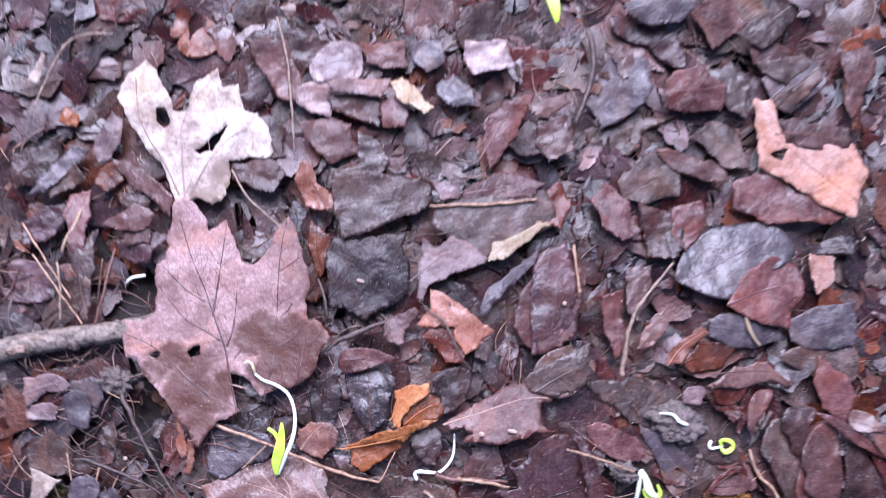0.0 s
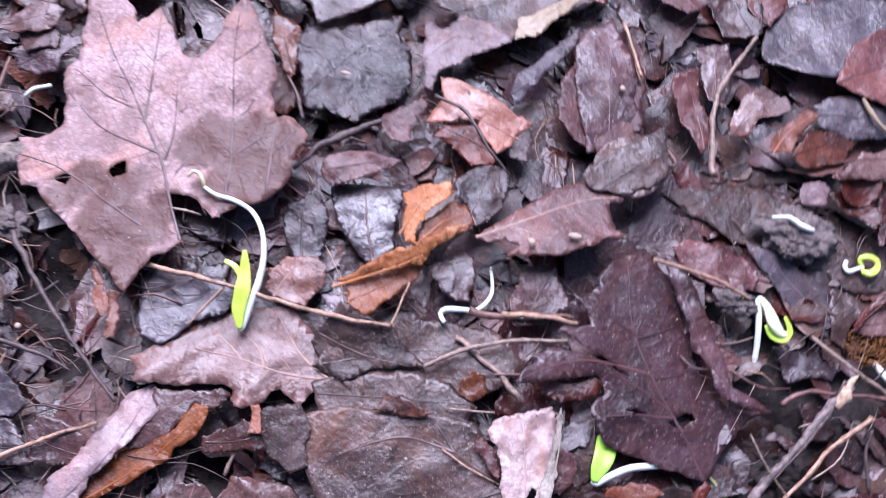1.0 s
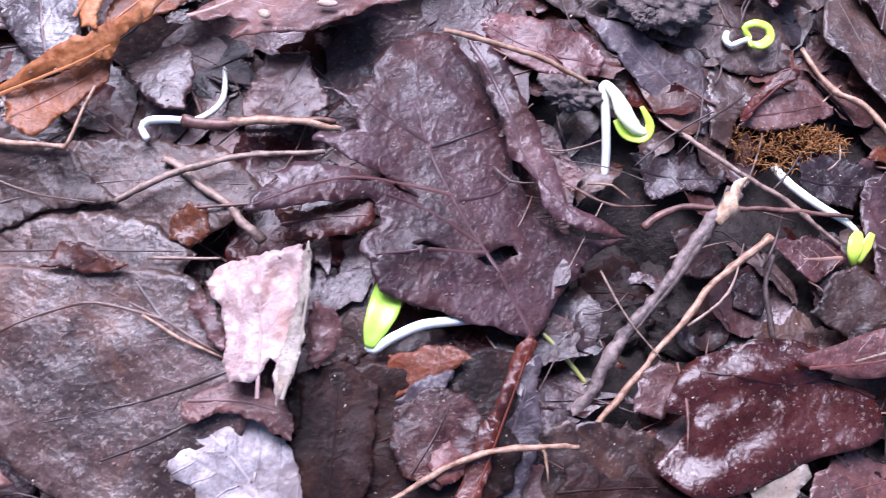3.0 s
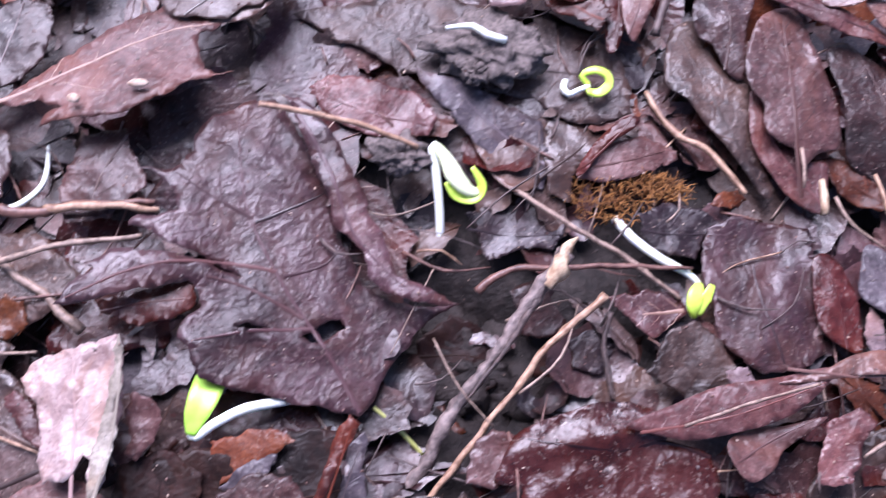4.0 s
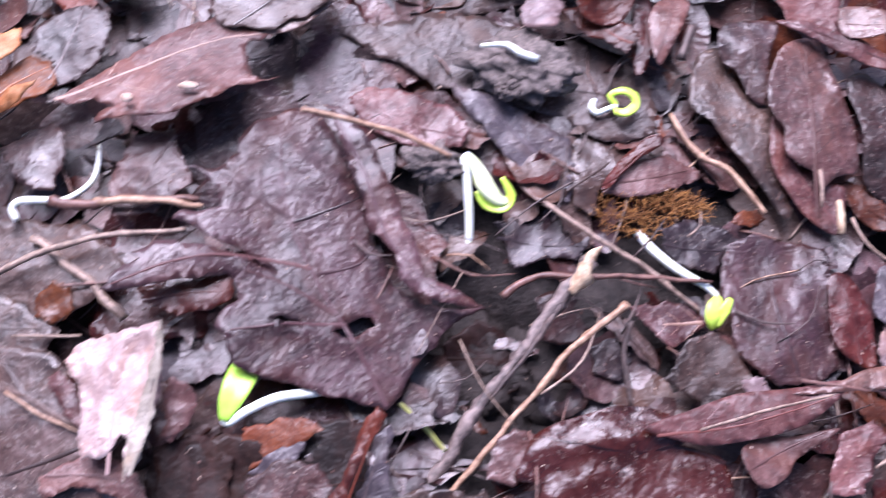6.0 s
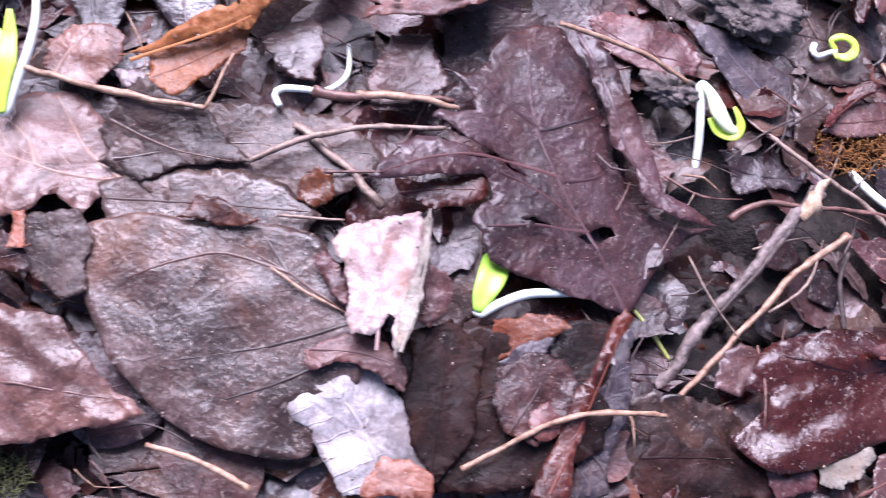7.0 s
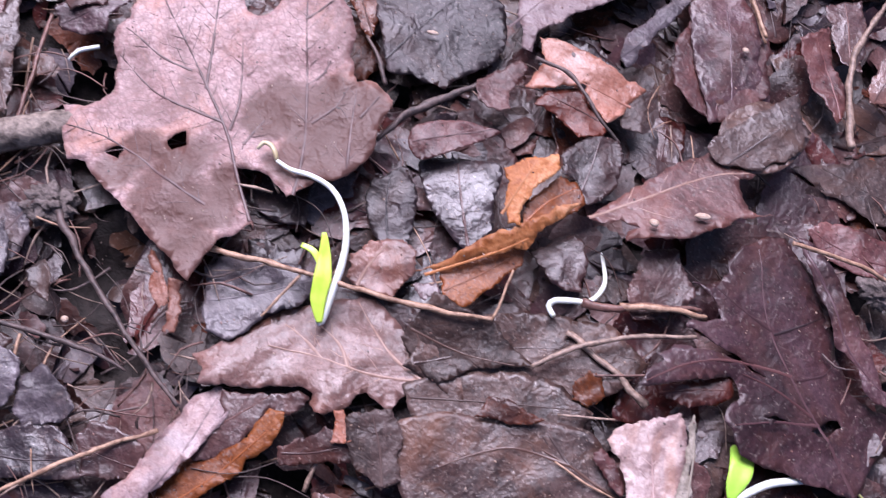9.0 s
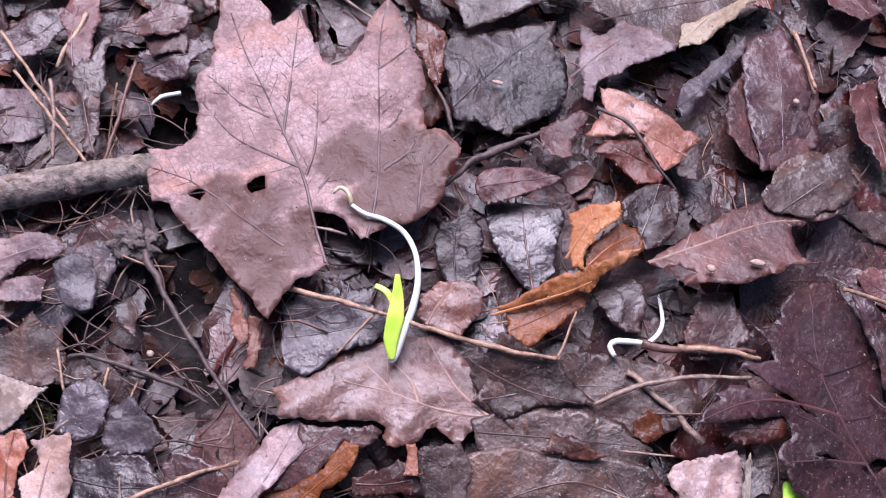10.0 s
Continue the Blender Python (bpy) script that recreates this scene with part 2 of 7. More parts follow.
SOIL = simple_material("wet_black_soil", (0.012, 0.009, 0.008), (0.036, 0.027, 0.024), 260.0, 0.6, 0.9, 0.0015, spec=0.2)
CLUMP = simple_material("crumbly_soil", (0.045, 0.032, 0.028), (0.19, 0.15, 0.135), 700.0, 0.6, 1.0, 0.001)
BARK = simple_material("dark_twig_bark", (0.03, 0.02, 0.018), (0.12, 0.08, 0.07), 500.0, 0.55, 0.8, 0.0004)
TAN_BARK = simple_material("tan_twig_bark", (0.16, 0.08, 0.045), (0.46, 0.29, 0.19), 500.0, 0.5, 0.7, 0.0003)
STICK = simple_material("grey_stick_bark", (0.07, 0.05, 0.04), (0.34, 0.27, 0.22), 330.0, 0.6, 1.0, 0.0014)

TAN_GREY = simple_material("grey_tan_twig_bark", (0.11, 0.07, 0.05), (0.36, 0.25, 0.19), 500.0, 0.5, 0.7, 0.0003)
BARK_RED = simple_material("reddish_twig_bark", (0.06, 0.025, 0.02), (0.2, 0.1, 0.075), 500.0, 0.45, 0.7, 0.0003)
STICK_GREY = simple_material("grey_split_bark", (0.05, 0.035, 0.032), (0.24, 0.18, 0.16), 450.0, 0.5, 0.9, 0.0006)
CREAM_WOOD = simple_material("pale_broken_wood", (0.28, 0.17, 0.1), (0.6, 0.45, 0.3), 600.0, 0.5, 0.6, 0.0003)
VEIN = simple_material("mauve_leaf_vein", (0.05, 0.022, 0.02), (0.1, 0.05, 0.045), 300.0, 0.4, 0.2)
VEIN_TAN = simple_material("tan_leaf_vein", (0.2, 0.11, 0.08), (0.32, 0.2, 0.15), 300.0, 0.4, 0.2)


def sprout_material(name, a, b, rough=0.32):
    g = Graph(name)
    co = g.node("ShaderNodeTexCoord").outputs["Object"]
    f = g.noise(co, 120.0, 3.0)
    g.put(g.bsdf.inputs["Subsurface Weight"], 0.25)
    g.bsdf.inputs["Subsurface Radius"].default_value = (0.001, 0.001, 0.0005)
    return g.done(g.ramp(f, (0.35, a), (0.65, b)), rough, g.noise(co, 900.0, 3.0), 0.2, 0.0001)


STEM = sprout_material("white_sprout_stem", (0.72, 0.76, 0.66), (0.85, 0.88, 0.8))
STEM_TAN = sprout_material("tan_root_tip", (0.42, 0.33, 0.18), (0.62, 0.55, 0.36))
GREEN = sprout_material("yellow_green_cotyledon", (0.42, 0.66, 0.045), (0.6, 0.8, 0.11))
LEAF_GREEN = sprout_material("fresh_green_cotyledon", (0.3, 0.58, 0.05), (0.42, 0.7, 0.09))
GREEN_STEM = sprout_material("yellow_green_stem", (0.4, 0.42, 0.1), (0.55, 0.55, 0.2))
STEM_GREEN = sprout_material("pale_green_seed_leaf", (0.7, 0.78, 0.4), (0.8, 0.86, 0.55))
MOSS_GREEN = simple_material("green_moss", (0.035, 0.04, 0.012), (0.11, 0.115, 0.035), 600.0, 0.8, 0.3, 0.0002)
SEED = simple_material("pale_seed", (0.3, 0.2, 0.14), (0.6, 0.46, 0.36), 700.0, 0.5, 0.3, 0.0002)
MOSS = simple_material("rusty_moss", (0.15, 0.055, 0.012), (0.4, 0.18, 0.045), 600.0, 0.8, 0.3, 0.0002)

# ---- ground: one sheet of wet soil to the horizon ----


def bed(x, y):
    """The low hummock on which the litter lies, in mm."""
    return 16 * math.exp(-((x - 40) / 190) ** 2 - ((y - 190) / 150) ** 2) - 11


# dark gaps between the leaves: x, y and radius in mm
HOLLOWS = [(-180, 212, 17), (-171, 172, 11), (-177, 99, 13), (-151, 146, 15), (-134, 116, 13), (-104, 104, 10), (-66, 96, 11), (-26, 61, 9), (-10, 71, 7), (126, 157, 15), (142, 153, 13), (101, 178, 8), (39, 185, 5), (180, 267, 7), (111, 193, 7), (238, 210, 6), (219, 141, 9), (54, 234, 7), (-81, 350, 9), (117, 474, 9), (106, 441, 8), (-241, 264, 13), (-141, 267, 8), (-53, 427, 8), (-202, 340, 7), (13, 194, 6), (-70, 233, 6)]


def hollow(x, y):
    """How far a gap sinks below the bed, in mm."""
    return sum(13 * math.exp(-((x - hx) ** 2 + (y - hy) ** 2) / (0.8 * r * r)) for hx, hy, r in HOLLOWS)


def ground_height(x, y):
    """Low hummocks of the soil under the leaves, in metres."""
    p = Vector((x * 28, y * 28, 0.3))
    near = 1.0 / (1.0 + (x * x + (y - 0.25) ** 2) / 0.6)
    return (bed(x / MM, y / MM) - hollow(x / MM, y / MM)) * MM - 0.016 + (0.0035 * noise.noise(p) + 0.0015 * noise.noise(p * 4.1)) * near - 0.0005 * noise.noise(p * 11)


def ground():
    inner = [(-0.42 + 0.006 * i) for i in range(141)]
    outer = [0.06 * 1.9 ** k for k in range(1, 18)]
    xs = [-0.42 - d for d in reversed(outer)] + inner + [0.42 + d for d in outer]
    ys = [v + 0.27 for v in xs]
    verts = [(x, y, ground_height(x, y)) for y in ys for x in xs]
    n = len(xs)
    faces = [(j * n + i, j * n + i + 1, j * n + n + i + 1, j * n + n + i) for j in range(n - 1) for i in range(n - 1)]
    me = bpy.data.meshes.new("ground")
    me.from_pydata(verts, [], faces)
    me.materials.append(SOIL)
    me.polygons.foreach_set("use_smooth", [True] * len(faces))
    return tagged(new("ground", me), "black wet forest soil under the leaf litter", "soil", kind="structure")


ground()

# ---- builders ----


def inside(poly, p):
    hit = False
    for (x0, y0), (x1, y1) in zip(poly, poly[1:] + poly[:1]):
        if (y0 > p[1]) != (y1 > p[1]) and p[0] < (x1 - x0) * (p[1] - y0) / (y1 - y0) + x0:
            hit = not hit
    return hit


def rounded(poly, step):
    """A closed outline smoothed through its corners."""
    out, n = [], len(poly)
    for k in range(n):
        a, b, c, d = (Vector(poly[(k + j) % n]) for j in (-1, 0, 1, 2))
        m = max(2, int((c - b).length / step))
        for i in range(m):
            t = i / m
            out.append(tuple(0.5 * (2 * b + (c - a) * t + (2 * a - 5 * b + 4 * c - d) * t * t + (3 * b - a - 3 * c + d) * t ** 3)))
    return out


def torn(poly, step, jag, rng):
    """A closed outline with straight runs broken up, coarse to fine, into a ragged edge."""
    line = [Vector(p) for p in poly]
    amp = 0.05
    while True:
        out, split = [], False
        for k, a in enumerate(line):
            b = line[(k + 1) % len(line)]
            d = b - a
            out.append(a)
            if d.length > step:
                split = True
                off = max(-2.2, min(2.2, rng.gauss(0, amp * d.length + 0.22 * jag)))
                out.append(a + d * rng.uniform(0.4, 0.6) + Vector((-d.y, d.x)).normalized() * off)
        line = out
        if not split:
            return [(p.x, p.y) for p in line]


def sheet_mesh(name, poly, height, material, spacing, holes=(), thick=0.35, uv_turn=0.0, uv_at=(0, 0), rng=random):
    """A thin curved blade over an outline (mm), with top, underside and rim; height(u, v) in mm."""
    from mathutils.geometry import delaunay_2d_cdt
    us, vs = [p[0] for p in poly], [p[1] for p in poly]
    pts, edges = [], []
    for ring in (poly, *holes):
        k0 = len(pts)
        pts += [Vector(p) for p in ring]
        edges += [(k0 + i, k0 + (i + 1) % len(ring)) for i in range(len(ring))]
    j, v = 0, min(vs) + spacing * 0.5
    while v < max(vs):
        u = min(us) + (0.5 if j % 2 else 0.1) * spacing
        while u < max(us):
            p = (u + rng.uniform(-0.2, 0.2) * spacing, v + rng.uniform(-0.2, 0.2) * spacing)
            if inside(poly, p) and not any(inside(h, p) for h in holes):
                pts.append(Vector(p))
            u += spacing
        v += spacing * 0.87
        j += 1
    verts, _, faces, *_ = delaunay_2d_cdt(pts, edges, [], 0, 1e-5)
    keep = []
    for f in faces:
        c = sum((verts[i] for i in f), Vector((0, 0))) / 3
        if inside(poly, c) and not any(inside(h, c) for h in holes):
            keep.append(tuple(f))
    used = sorted({i for f in keep for i in f})
    at = {i: k for k, i in enumerate(used)}
    flat = [verts[i] for i in used]
    top = [(p.x * MM, p.y * MM, height(p.x, p.y) * MM) for p in flat]
    n = len(top)
    low = [(x, y, z - thick * MM) for x, y, z in top]
    tri = [tuple(at[i] for i in f) for f in keep]
    tri = [f if (flat[f[1]] - flat[f[0]]).cross(flat[f[2]] - flat[f[0]]) > 0 else f[::-1] for f in tri]
    count = {}
    for f in tri:
        for a, b in zip(f, f[1:] + f[:1]):
            count[(a, b)] = 1
    rim = [(b, a, a + n, b + n) for (a, b) in count if (b, a) not in count]
    me = bpy.data.meshes.new(name)
    me.from_pydata(top + low, [], tri + [tuple(i + n for i in f[::-1]) for f in tri] + rim)
    lay = me.uv_layers.new(name="UVMap")
    c, s = math.cos(radians(uv_turn)), math.sin(radians(uv_turn))
    flat2 = flat + flat
    for loop in me.loops:
        p = flat2[loop.vertex_index] - Vector(uv_at)
        lay.data[loop.index].uv = ((c * p.x + s * p.y) / 100, (-s * p.x + c * p.y) / 100)
    me.polygons.foreach_set("use_smooth", [True] * (2 * len(tri)) + [False] * len(rim))
    me.materials.append(material)
    return me


def ribbon(path, widths, height, rise=0.25):
    """A low ridge that follows the blade's surface along a path (mm)."""
    verts, faces = [], []
    pts = [Vector(p) for p in path]
    for k, p in enumerate(pts):
        d = (pts[min(k + 1, len(pts) - 1)] - pts[max(k - 1, 0)]).normalized()
        side = Vector((-d.y, d.x)) * widths[k] * 0.5
        for q, up in ((p + side, -0.05), (p, rise * (0.4 + widths[k])), (p - side, -0.05)):
            verts.append((q.x * MM, q.y * MM, (height(q.x, q.y) + up) * MM))
        if k:
            b = 3 * k
            faces += [(b - 3, b, b + 1, b - 2), (b - 2, b + 1, b + 2, b - 1)]
    return verts, faces


def mesh_of(name, verts, faces, material):
    me = bpy.data.meshes.new(name)
    me.from_pydata(verts, [], faces)
    me.polygons.foreach_set("use_smooth", [True] * len(faces))
    me.materials.append(material)
    return me


def child(name, me, parent, label=""):
    ob = new(name, me)
    ob.parent = parent
    return tagged(ob, label)


def spline(knots, step):
    """Points every step mm or so along a curve through the knots."""
    pts, out = [Vector(p) for p in knots], []
    for k in range(len(pts) - 1):
        a, b, c, d = pts[max(k - 1, 0)], pts[k], pts[k + 1], pts[min(k + 2, len(pts) - 1)]
        m = max(1, round((c - b).length / step))
        out += [0.5 * (2 * b + (c - a) * t + (2 * a - 5 * b + 4 * c - d) * t * t + (3 * b - a - 3 * c + d) * t ** 3) for t in (i / m for i in range(m))]
    return out + [pts[-1]]


LEAVES = [0]


def leaf(name, x, y, z, turn, outline, material, label, soft=False, jag=0.42, dip=(0, 0), curl=(0, 0), axis=0.0,
         wave=1.1, holes=(), rib=None, rib_mat=None, spacing=None, flip=0.5, group="", category="leaf", uv_turn=0.0, folds=(), crumple=0.09, ripple=0.8, ridges=()):
    """One dead leaf, or a torn piece of one, lying on the litter. x, y, z and outline in mm, turn in degrees.
    dip: rise per mm along u and v; curl: edges raised (mm) along and across the axis; wave: crumpling (mm);
    rib: (lines, gap) main veins as low ridges, with side veins every gap mm; flip: lifts the rim; folds: (u, v, degrees, mm) creases that lift one side;
    crumple: how steep the chance creases are; ripple: soft undulation (mm); ridges: (start, end, width, mm) pressed ridges."""
    LEAVES[0] += 1
    rng = random.Random(LEAVES[0] * 17 + 3)
    us, vs = [p[0] for p in outline], [p[1] for p in outline]
    size = max(max(us) - min(us), max(vs) - min(vs))
    cu, cv = (max(us) + min(us)) / 2, (max(vs) + min(vs)) / 2
    step = max(0.8, min(1.7, size / 34))
    poly = rounded(outline, step) if soft else torn(outline, step, jag, rng)
    if soft and jag:
        poly = [(u + rng.uniform(-jag, jag) * 0.25, v + rng.uniform(-jag, jag) * 0.25) for u, v in poly]
    ca, sa = math.cos(radians(axis)), math.sin(radians(axis))
    seed = rng.uniform(0, 90)

    turned = radians(turn)
    gx, gy = (bed(x + 5, y) - bed(x - 5, y)) / 10, (bed(x, y + 5) - bed(x, y - 5)) / 10
    slope = (gx * math.cos(turned) + gy * math.sin(turned), -gx * math.sin(turned) + gy * math.cos(turned))

    def height(u, v):
        du, dv = u - cu, v - cv
        a, b = (ca * du + sa * dv) / (0.5 * size), (-sa * du + ca * dv) / (0.5 * size)
        h = (dip[0] + slope[0]) * du + (dip[1] + slope[1]) * dv + curl[0] * a * a + curl[1] * b * b
        q = Vector((u, v, seed))
        h += wave * (noise.noise(q * 0.05) + 0.25 * noise.noise(q * 0.15) + 0.08 * noise.noise(q * 0.4) - 0.9 * abs(noise.noise(q * 0.085)))
        h += flip * (a * a + b * b) ** 2 * (0.5 + noise.noise(q * 0.09))
        if ripple:
            h += ripple * (noise.noise(q * 0.1 + Vector((7, 3, 1))) + 0.45 * noise.noise(q * 0.24) - 0.8 * abs(noise.noise(q * 0.16 + Vector((2, 5, 9)))))
        for (u0, v0), (u1, v1), wide, high in ridges:
            e = Vector((u1 - u0, v1 - v0))
            s = max(0.0, min(1.0, ((u - u0) * e.x + (v - v0) * e.y) / e.length_squared))
            away = math.hypot(u - u0 - s * e.x, v - v0 - s * e.y)
            h += high * math.exp(-(away / wide) ** 2)
        for fu, fv, deg, lift in folds:
            d = (u - fu) * -math.sin(radians(deg)) + (v - fv) * math.cos(radians(deg))
            if d > 0:
                h += lift * d
        return h - level

    level, crumple = 0.0, crumple / max(1.0, size / 55)
    folds = list(folds) + [(cu + rng.uniform(-0.2, 0.2) * size, cv + rng.uniform(-0.2, 0.2) * size, rng.uniform(0, 360), rng.gauss(0, crumple)) for _ in range(3)]
    level = sum(height(u * k, v * k) for u, v in outline for k in (0.4, 0.9)) / (2 * len(outline)) if crumple else 0.0
    holes = [torn(h, 1.5, 0.3, rng) for h in holes]
    me = sheet_mesh(name, poly, height, material, spacing or max(1.6, min(3.2, size / 20)), holes, 0.22, uv_turn, (cu, cv), rng)
    ob = new(name, me)
    ob.matrix_basis = pose(x * MM, y * MM, (z + bed(x, y)) * MM, 0, 0, turn)
    tagged(ob, label, category, group)
    auto = rib is None
    if auto and size > 24:
        lo, hi = min(vs) * 0.9, max(vs) * 0.9
        bow = rng.uniform(-0.06, 0.06) * size
        rib = ([[(cu * 0.5, lo), (bow, (lo + hi) / 2), (cu * 0.5, hi)]], rng.uniform(7, 11) if rng.random() < 0.45 else 900)
    if rib:
        lines, gap = rib
        mains, sides = ([], []), ([], [])
        for knots in lines:
            line = spline(knots, 3.0)
            line = [p for k, p in enumerate(line) if k < 2 or inside(poly, p)]
            if len(line) < 3:
                continue
            w = [(1.0 if auto else 1.35) * (1.0 - 0.7 * k / len(line)) for k in range(len(line))]
            add(mains, ribbon(line, w, height))
            ln, s = 3.0 * len(line), gap * 0.6
            while s < ln * 0.92:
                k = min(int(s / 3.0), len(line) - 2)
                d = (line[k + 1] - line[k]).normalized()
                for sign in (1, -1):
                    o = line[k] + d * rng.uniform(0, 1.0)
                    tilt = radians(rng.uniform(44, 50)) * sign
                    e = d * math.cos(tilt) + Vector((-d.y, d.x)) * math.sin(tilt)
                    reach = min(0.3 * (ln - s) + 3, gap * 1.7) * rng.uniform(0.85, 1.1)
                    path = []
                    for j in range(9):
                        p = o + e * (j / 8) * reach + d * (j / 8) ** 2 * reach * 0.15 + Vector((noise.noise((o * 0.3 + e * j).to_3d()), noise.noise((o * 0.2 - e * j).to_3d()))) * 0.5
                        if not inside(poly, p):
                            break
                        path.append(p)
                    if len(path) > 2:
                        add(sides, ribbon(path, [0.42 - 0.035 * j for j in range(len(path))], height, 0.09))
                s += gap * rng.uniform(0.75, 1.25)
        vm = rib_mat or material
        if mains[0]:
            child("main_vein", mesh_of("main_vein", *mains, vm), ob, "raised main veins")
        if sides[0]:
            child("side_vein", mesh_of("side_vein", *sides, vm), ob, "fine side veins")
    return ob


def add(store, made):
    k = len(store[0])
    store[0].extend(made[0])
    store[1].extend(tuple(i + k for i in f) for f in made[1])


def tube(points, radii, sides=8, rough=0.0, step=2.0, seed=0.0):
    """A round stem along points (mm), smoothed, with closed ends."""
    pts = [Vector(p) for p in points]
    line, rad = [], []
    for k in range(len(pts) - 1):
        a, b, c, d = pts[max(k - 1, 0)], pts[k], pts[k + 1], pts[min(k + 2, len(pts) - 1)]
        m = max(2, int((c - b).length / step))
        for i in range(m + (k == len(pts) - 2)):
            t = i / m
            line.append(0.5 * (2 * b + (c - a) * t + (2 * a - 5 * b + 4 * c - d) * t * t + (3 * b - a - 3 * c + d) * t ** 3))
            rad.append(radii[k] * (1 - t) + radii[k + 1] * t)
    if rough > 0.15:
        line = [p + 0.7 * rad[k] * Vector((noise.noise(p * 0.13 + Vector((seed, 0, 0))), noise.noise(p * 0.13 + Vector((0, seed, 9))), 0.3 * noise.noise(p * 0.3))) for k, p in enumerate(line)]
        rad = [r * (1 + 0.3 * noise.noise(line[k] * 0.22 + Vector((seed, 3, 0)))) for k, r in enumerate(rad)]
    verts, faces, up = [], [], Vector((0.13, 0.21, 1)).normalized()
    for k, p in enumerate(line):
        d = (line[min(k + 1, len(line) - 1)] - line[max(k - 1, 0)]).normalized()
        s = d.cross(up)
        s = s.normalized() if s.length > 0.05 else d.orthogonal().normalized()
        w = s.cross(d)
        for j in range(sides):
            a = 2 * math.pi * j / sides
            r = rad[k] * (1 + rough * noise.noise(Vector((p.x * 0.45 + seed, p.y * 0.45, j * 1.7))) + rough * 0.6 * noise.noise(Vector((p.x + seed, p.y, j * 0.9))))
            q = p + (s * math.cos(a) + w * math.sin(a)) * r
            verts.append((q.x * MM, q.y * MM, q.z * MM))
        if k:
            b0 = (k - 1) * sides
            faces += [(b0 + j, b0 + (j + 1) % sides, b0 + sides + (j + 1) % sides, b0 + sides + j) for j in range(sides)]
    faces.append(tuple(range(sides))[::-1])
    faces.append(tuple(range(len(verts) - sides, len(verts))))
    return verts, faces


def on_bed(points):
    return [(x, y, z + bed(x, y)) for x, y, z in points]


def twig(points, radii, material, label, name="twig", rough=0.4, category="twig", group="twigs in the litter"):
    """A fallen twig through points (mm)."""
    points = on_bed(points)
    o = points[0]
    verts, faces = tube([(p[0] - o[0], p[1] - o[1], p[2] - o[2]) for p in points], radii, 8, rough, 2.0, o[0])
    ob = new(name, mesh_of(name, verts, faces, material))
    ob.matrix_basis = pose(o[0] * MM, o[1] * MM, o[2] * MM)
    return tagged(ob, label, category, group)



def seedling(label, stem, radii, blades, root=None, pale=0, green=None):
    """A sprout: round stem, fleshy seed leaves given as (midline, widths, thickness), and a dry root tip; all in mm."""
    stem = on_bed(stem)
    o = Vector(stem[0])
    base = new("seedling")
    base.matrix_basis = pose(o.x * MM, o.y * MM, o.z * MM)
    tagged(base, label, "seedling", "sprouting seedlings")
    near = lambda pts: [tuple(Vector(p) - o) for p in on_bed(pts)]
    child("stem", mesh_of("stem", *tube([tuple(Vector(p) - o) for p in stem], radii, 12, 0.05, 1.0), STEM), base)
    if root:
        child("root_tip", mesh_of("root_tip", *tube(near(root), [0.5, 0.8, 0.85, 0.9, 0.75][:len(root)], 10, 0.3, 1.0), STEM_TAN), base, "tan shrivelled root tip")
    for k, (line, widths, thick) in enumerate(blades):
        verts, faces = tube(near(line), [1.0] * len(line), 14, 0.0, 1.0)
        n = len(verts) // 14
        for i in range(n):
            ring = range(i * 14, i * 14 + 14)
            c = sum((Vector(verts[j]) for j in ring), Vector()) / 14
            f = i / (n - 1) * (len(widths) - 1)
            a = min(int(f), len(widths) - 2)
            w = widths[a] * (1 - f + a) + widths[a + 1] * (f - a)
            for j in ring:
                ang = 2 * math.pi * (j % 14) / 14
                d = Vector(verts[j]) - c
                flat = Vector((d.x, d.y, 0)) * w
                fold = abs(math.cos(ang)) * 0.25 * w * MM
                verts[j] = tuple(c + flat + Vector((0, 0, d.z * thick * min(1.0, 0.5 + w * 0.3) + fold)))
        child("cotyledon", mesh_of("cotyledon", verts, faces, STEM_GREEN if pale and k == 0 else green or GREEN), base, "pale green-white seed leaf" if pale and k == 0 else "yellow-green seed leaf")
    return base


def lump(name, rx, ry, rz, seed, material, rough, n=24):
    """A knobbly rounded body, in mm."""
    verts, faces = [], []
    for i in range(n // 2 + 1):
        for j in range(n):
            a, b = math.pi * i / (n // 2), 2 * math.pi * j / n
            d = Vector((math.sin(a) * math.cos(b), math.sin(a) * math.sin(b), math.cos(a)))
            s = 1 + rough * (noise.noise(d * 2.2 + Vector((seed, 0, 0))) + 0.6 * noise.noise(d * 5.1 + Vector((0, seed, 0))) + 0.35 * noise.noise(d * 11 + Vector((seed, seed, 0))))
            verts.append((d.x * rx * s * MM, d.y * ry * s * MM, d.z * rz * s * MM))
    for i in range(n // 2):
        for j in range(n):
            faces.append((i * n + j, (i + 1) * n + j, (i + 1) * n + (j + 1) % n, i * n + (j + 1) % n))
    return mesh_of(name, verts, faces, material)


def seed(x, y, z, length, width, turn):
    ob = new("seed", lump("seed", length * 0.75, width * 0.75, width * 0.5, x, SEED, 0.12, 16))
    ob.matrix_basis = pose(x * MM, y * MM, (z + 0.6 + bed(x, y)) * MM, 0, 0, turn)
    return tagged(ob, "small pale seed resting on a leaf", "seed", "small pale seeds")


def clump(x, y, z, rx, ry, rz, s, material=CLUMP):
    ob = new("soil_clump", lump("soil_clump", rx, ry, rz, s * 3.7, material, 0.55, 64))
    ob.matrix_basis = pose(x * MM, y * MM, (z + bed(x, y)) * MM)
    return tagged(ob, "crumbly lump of dark wet soil", "soil", "soil clumps")


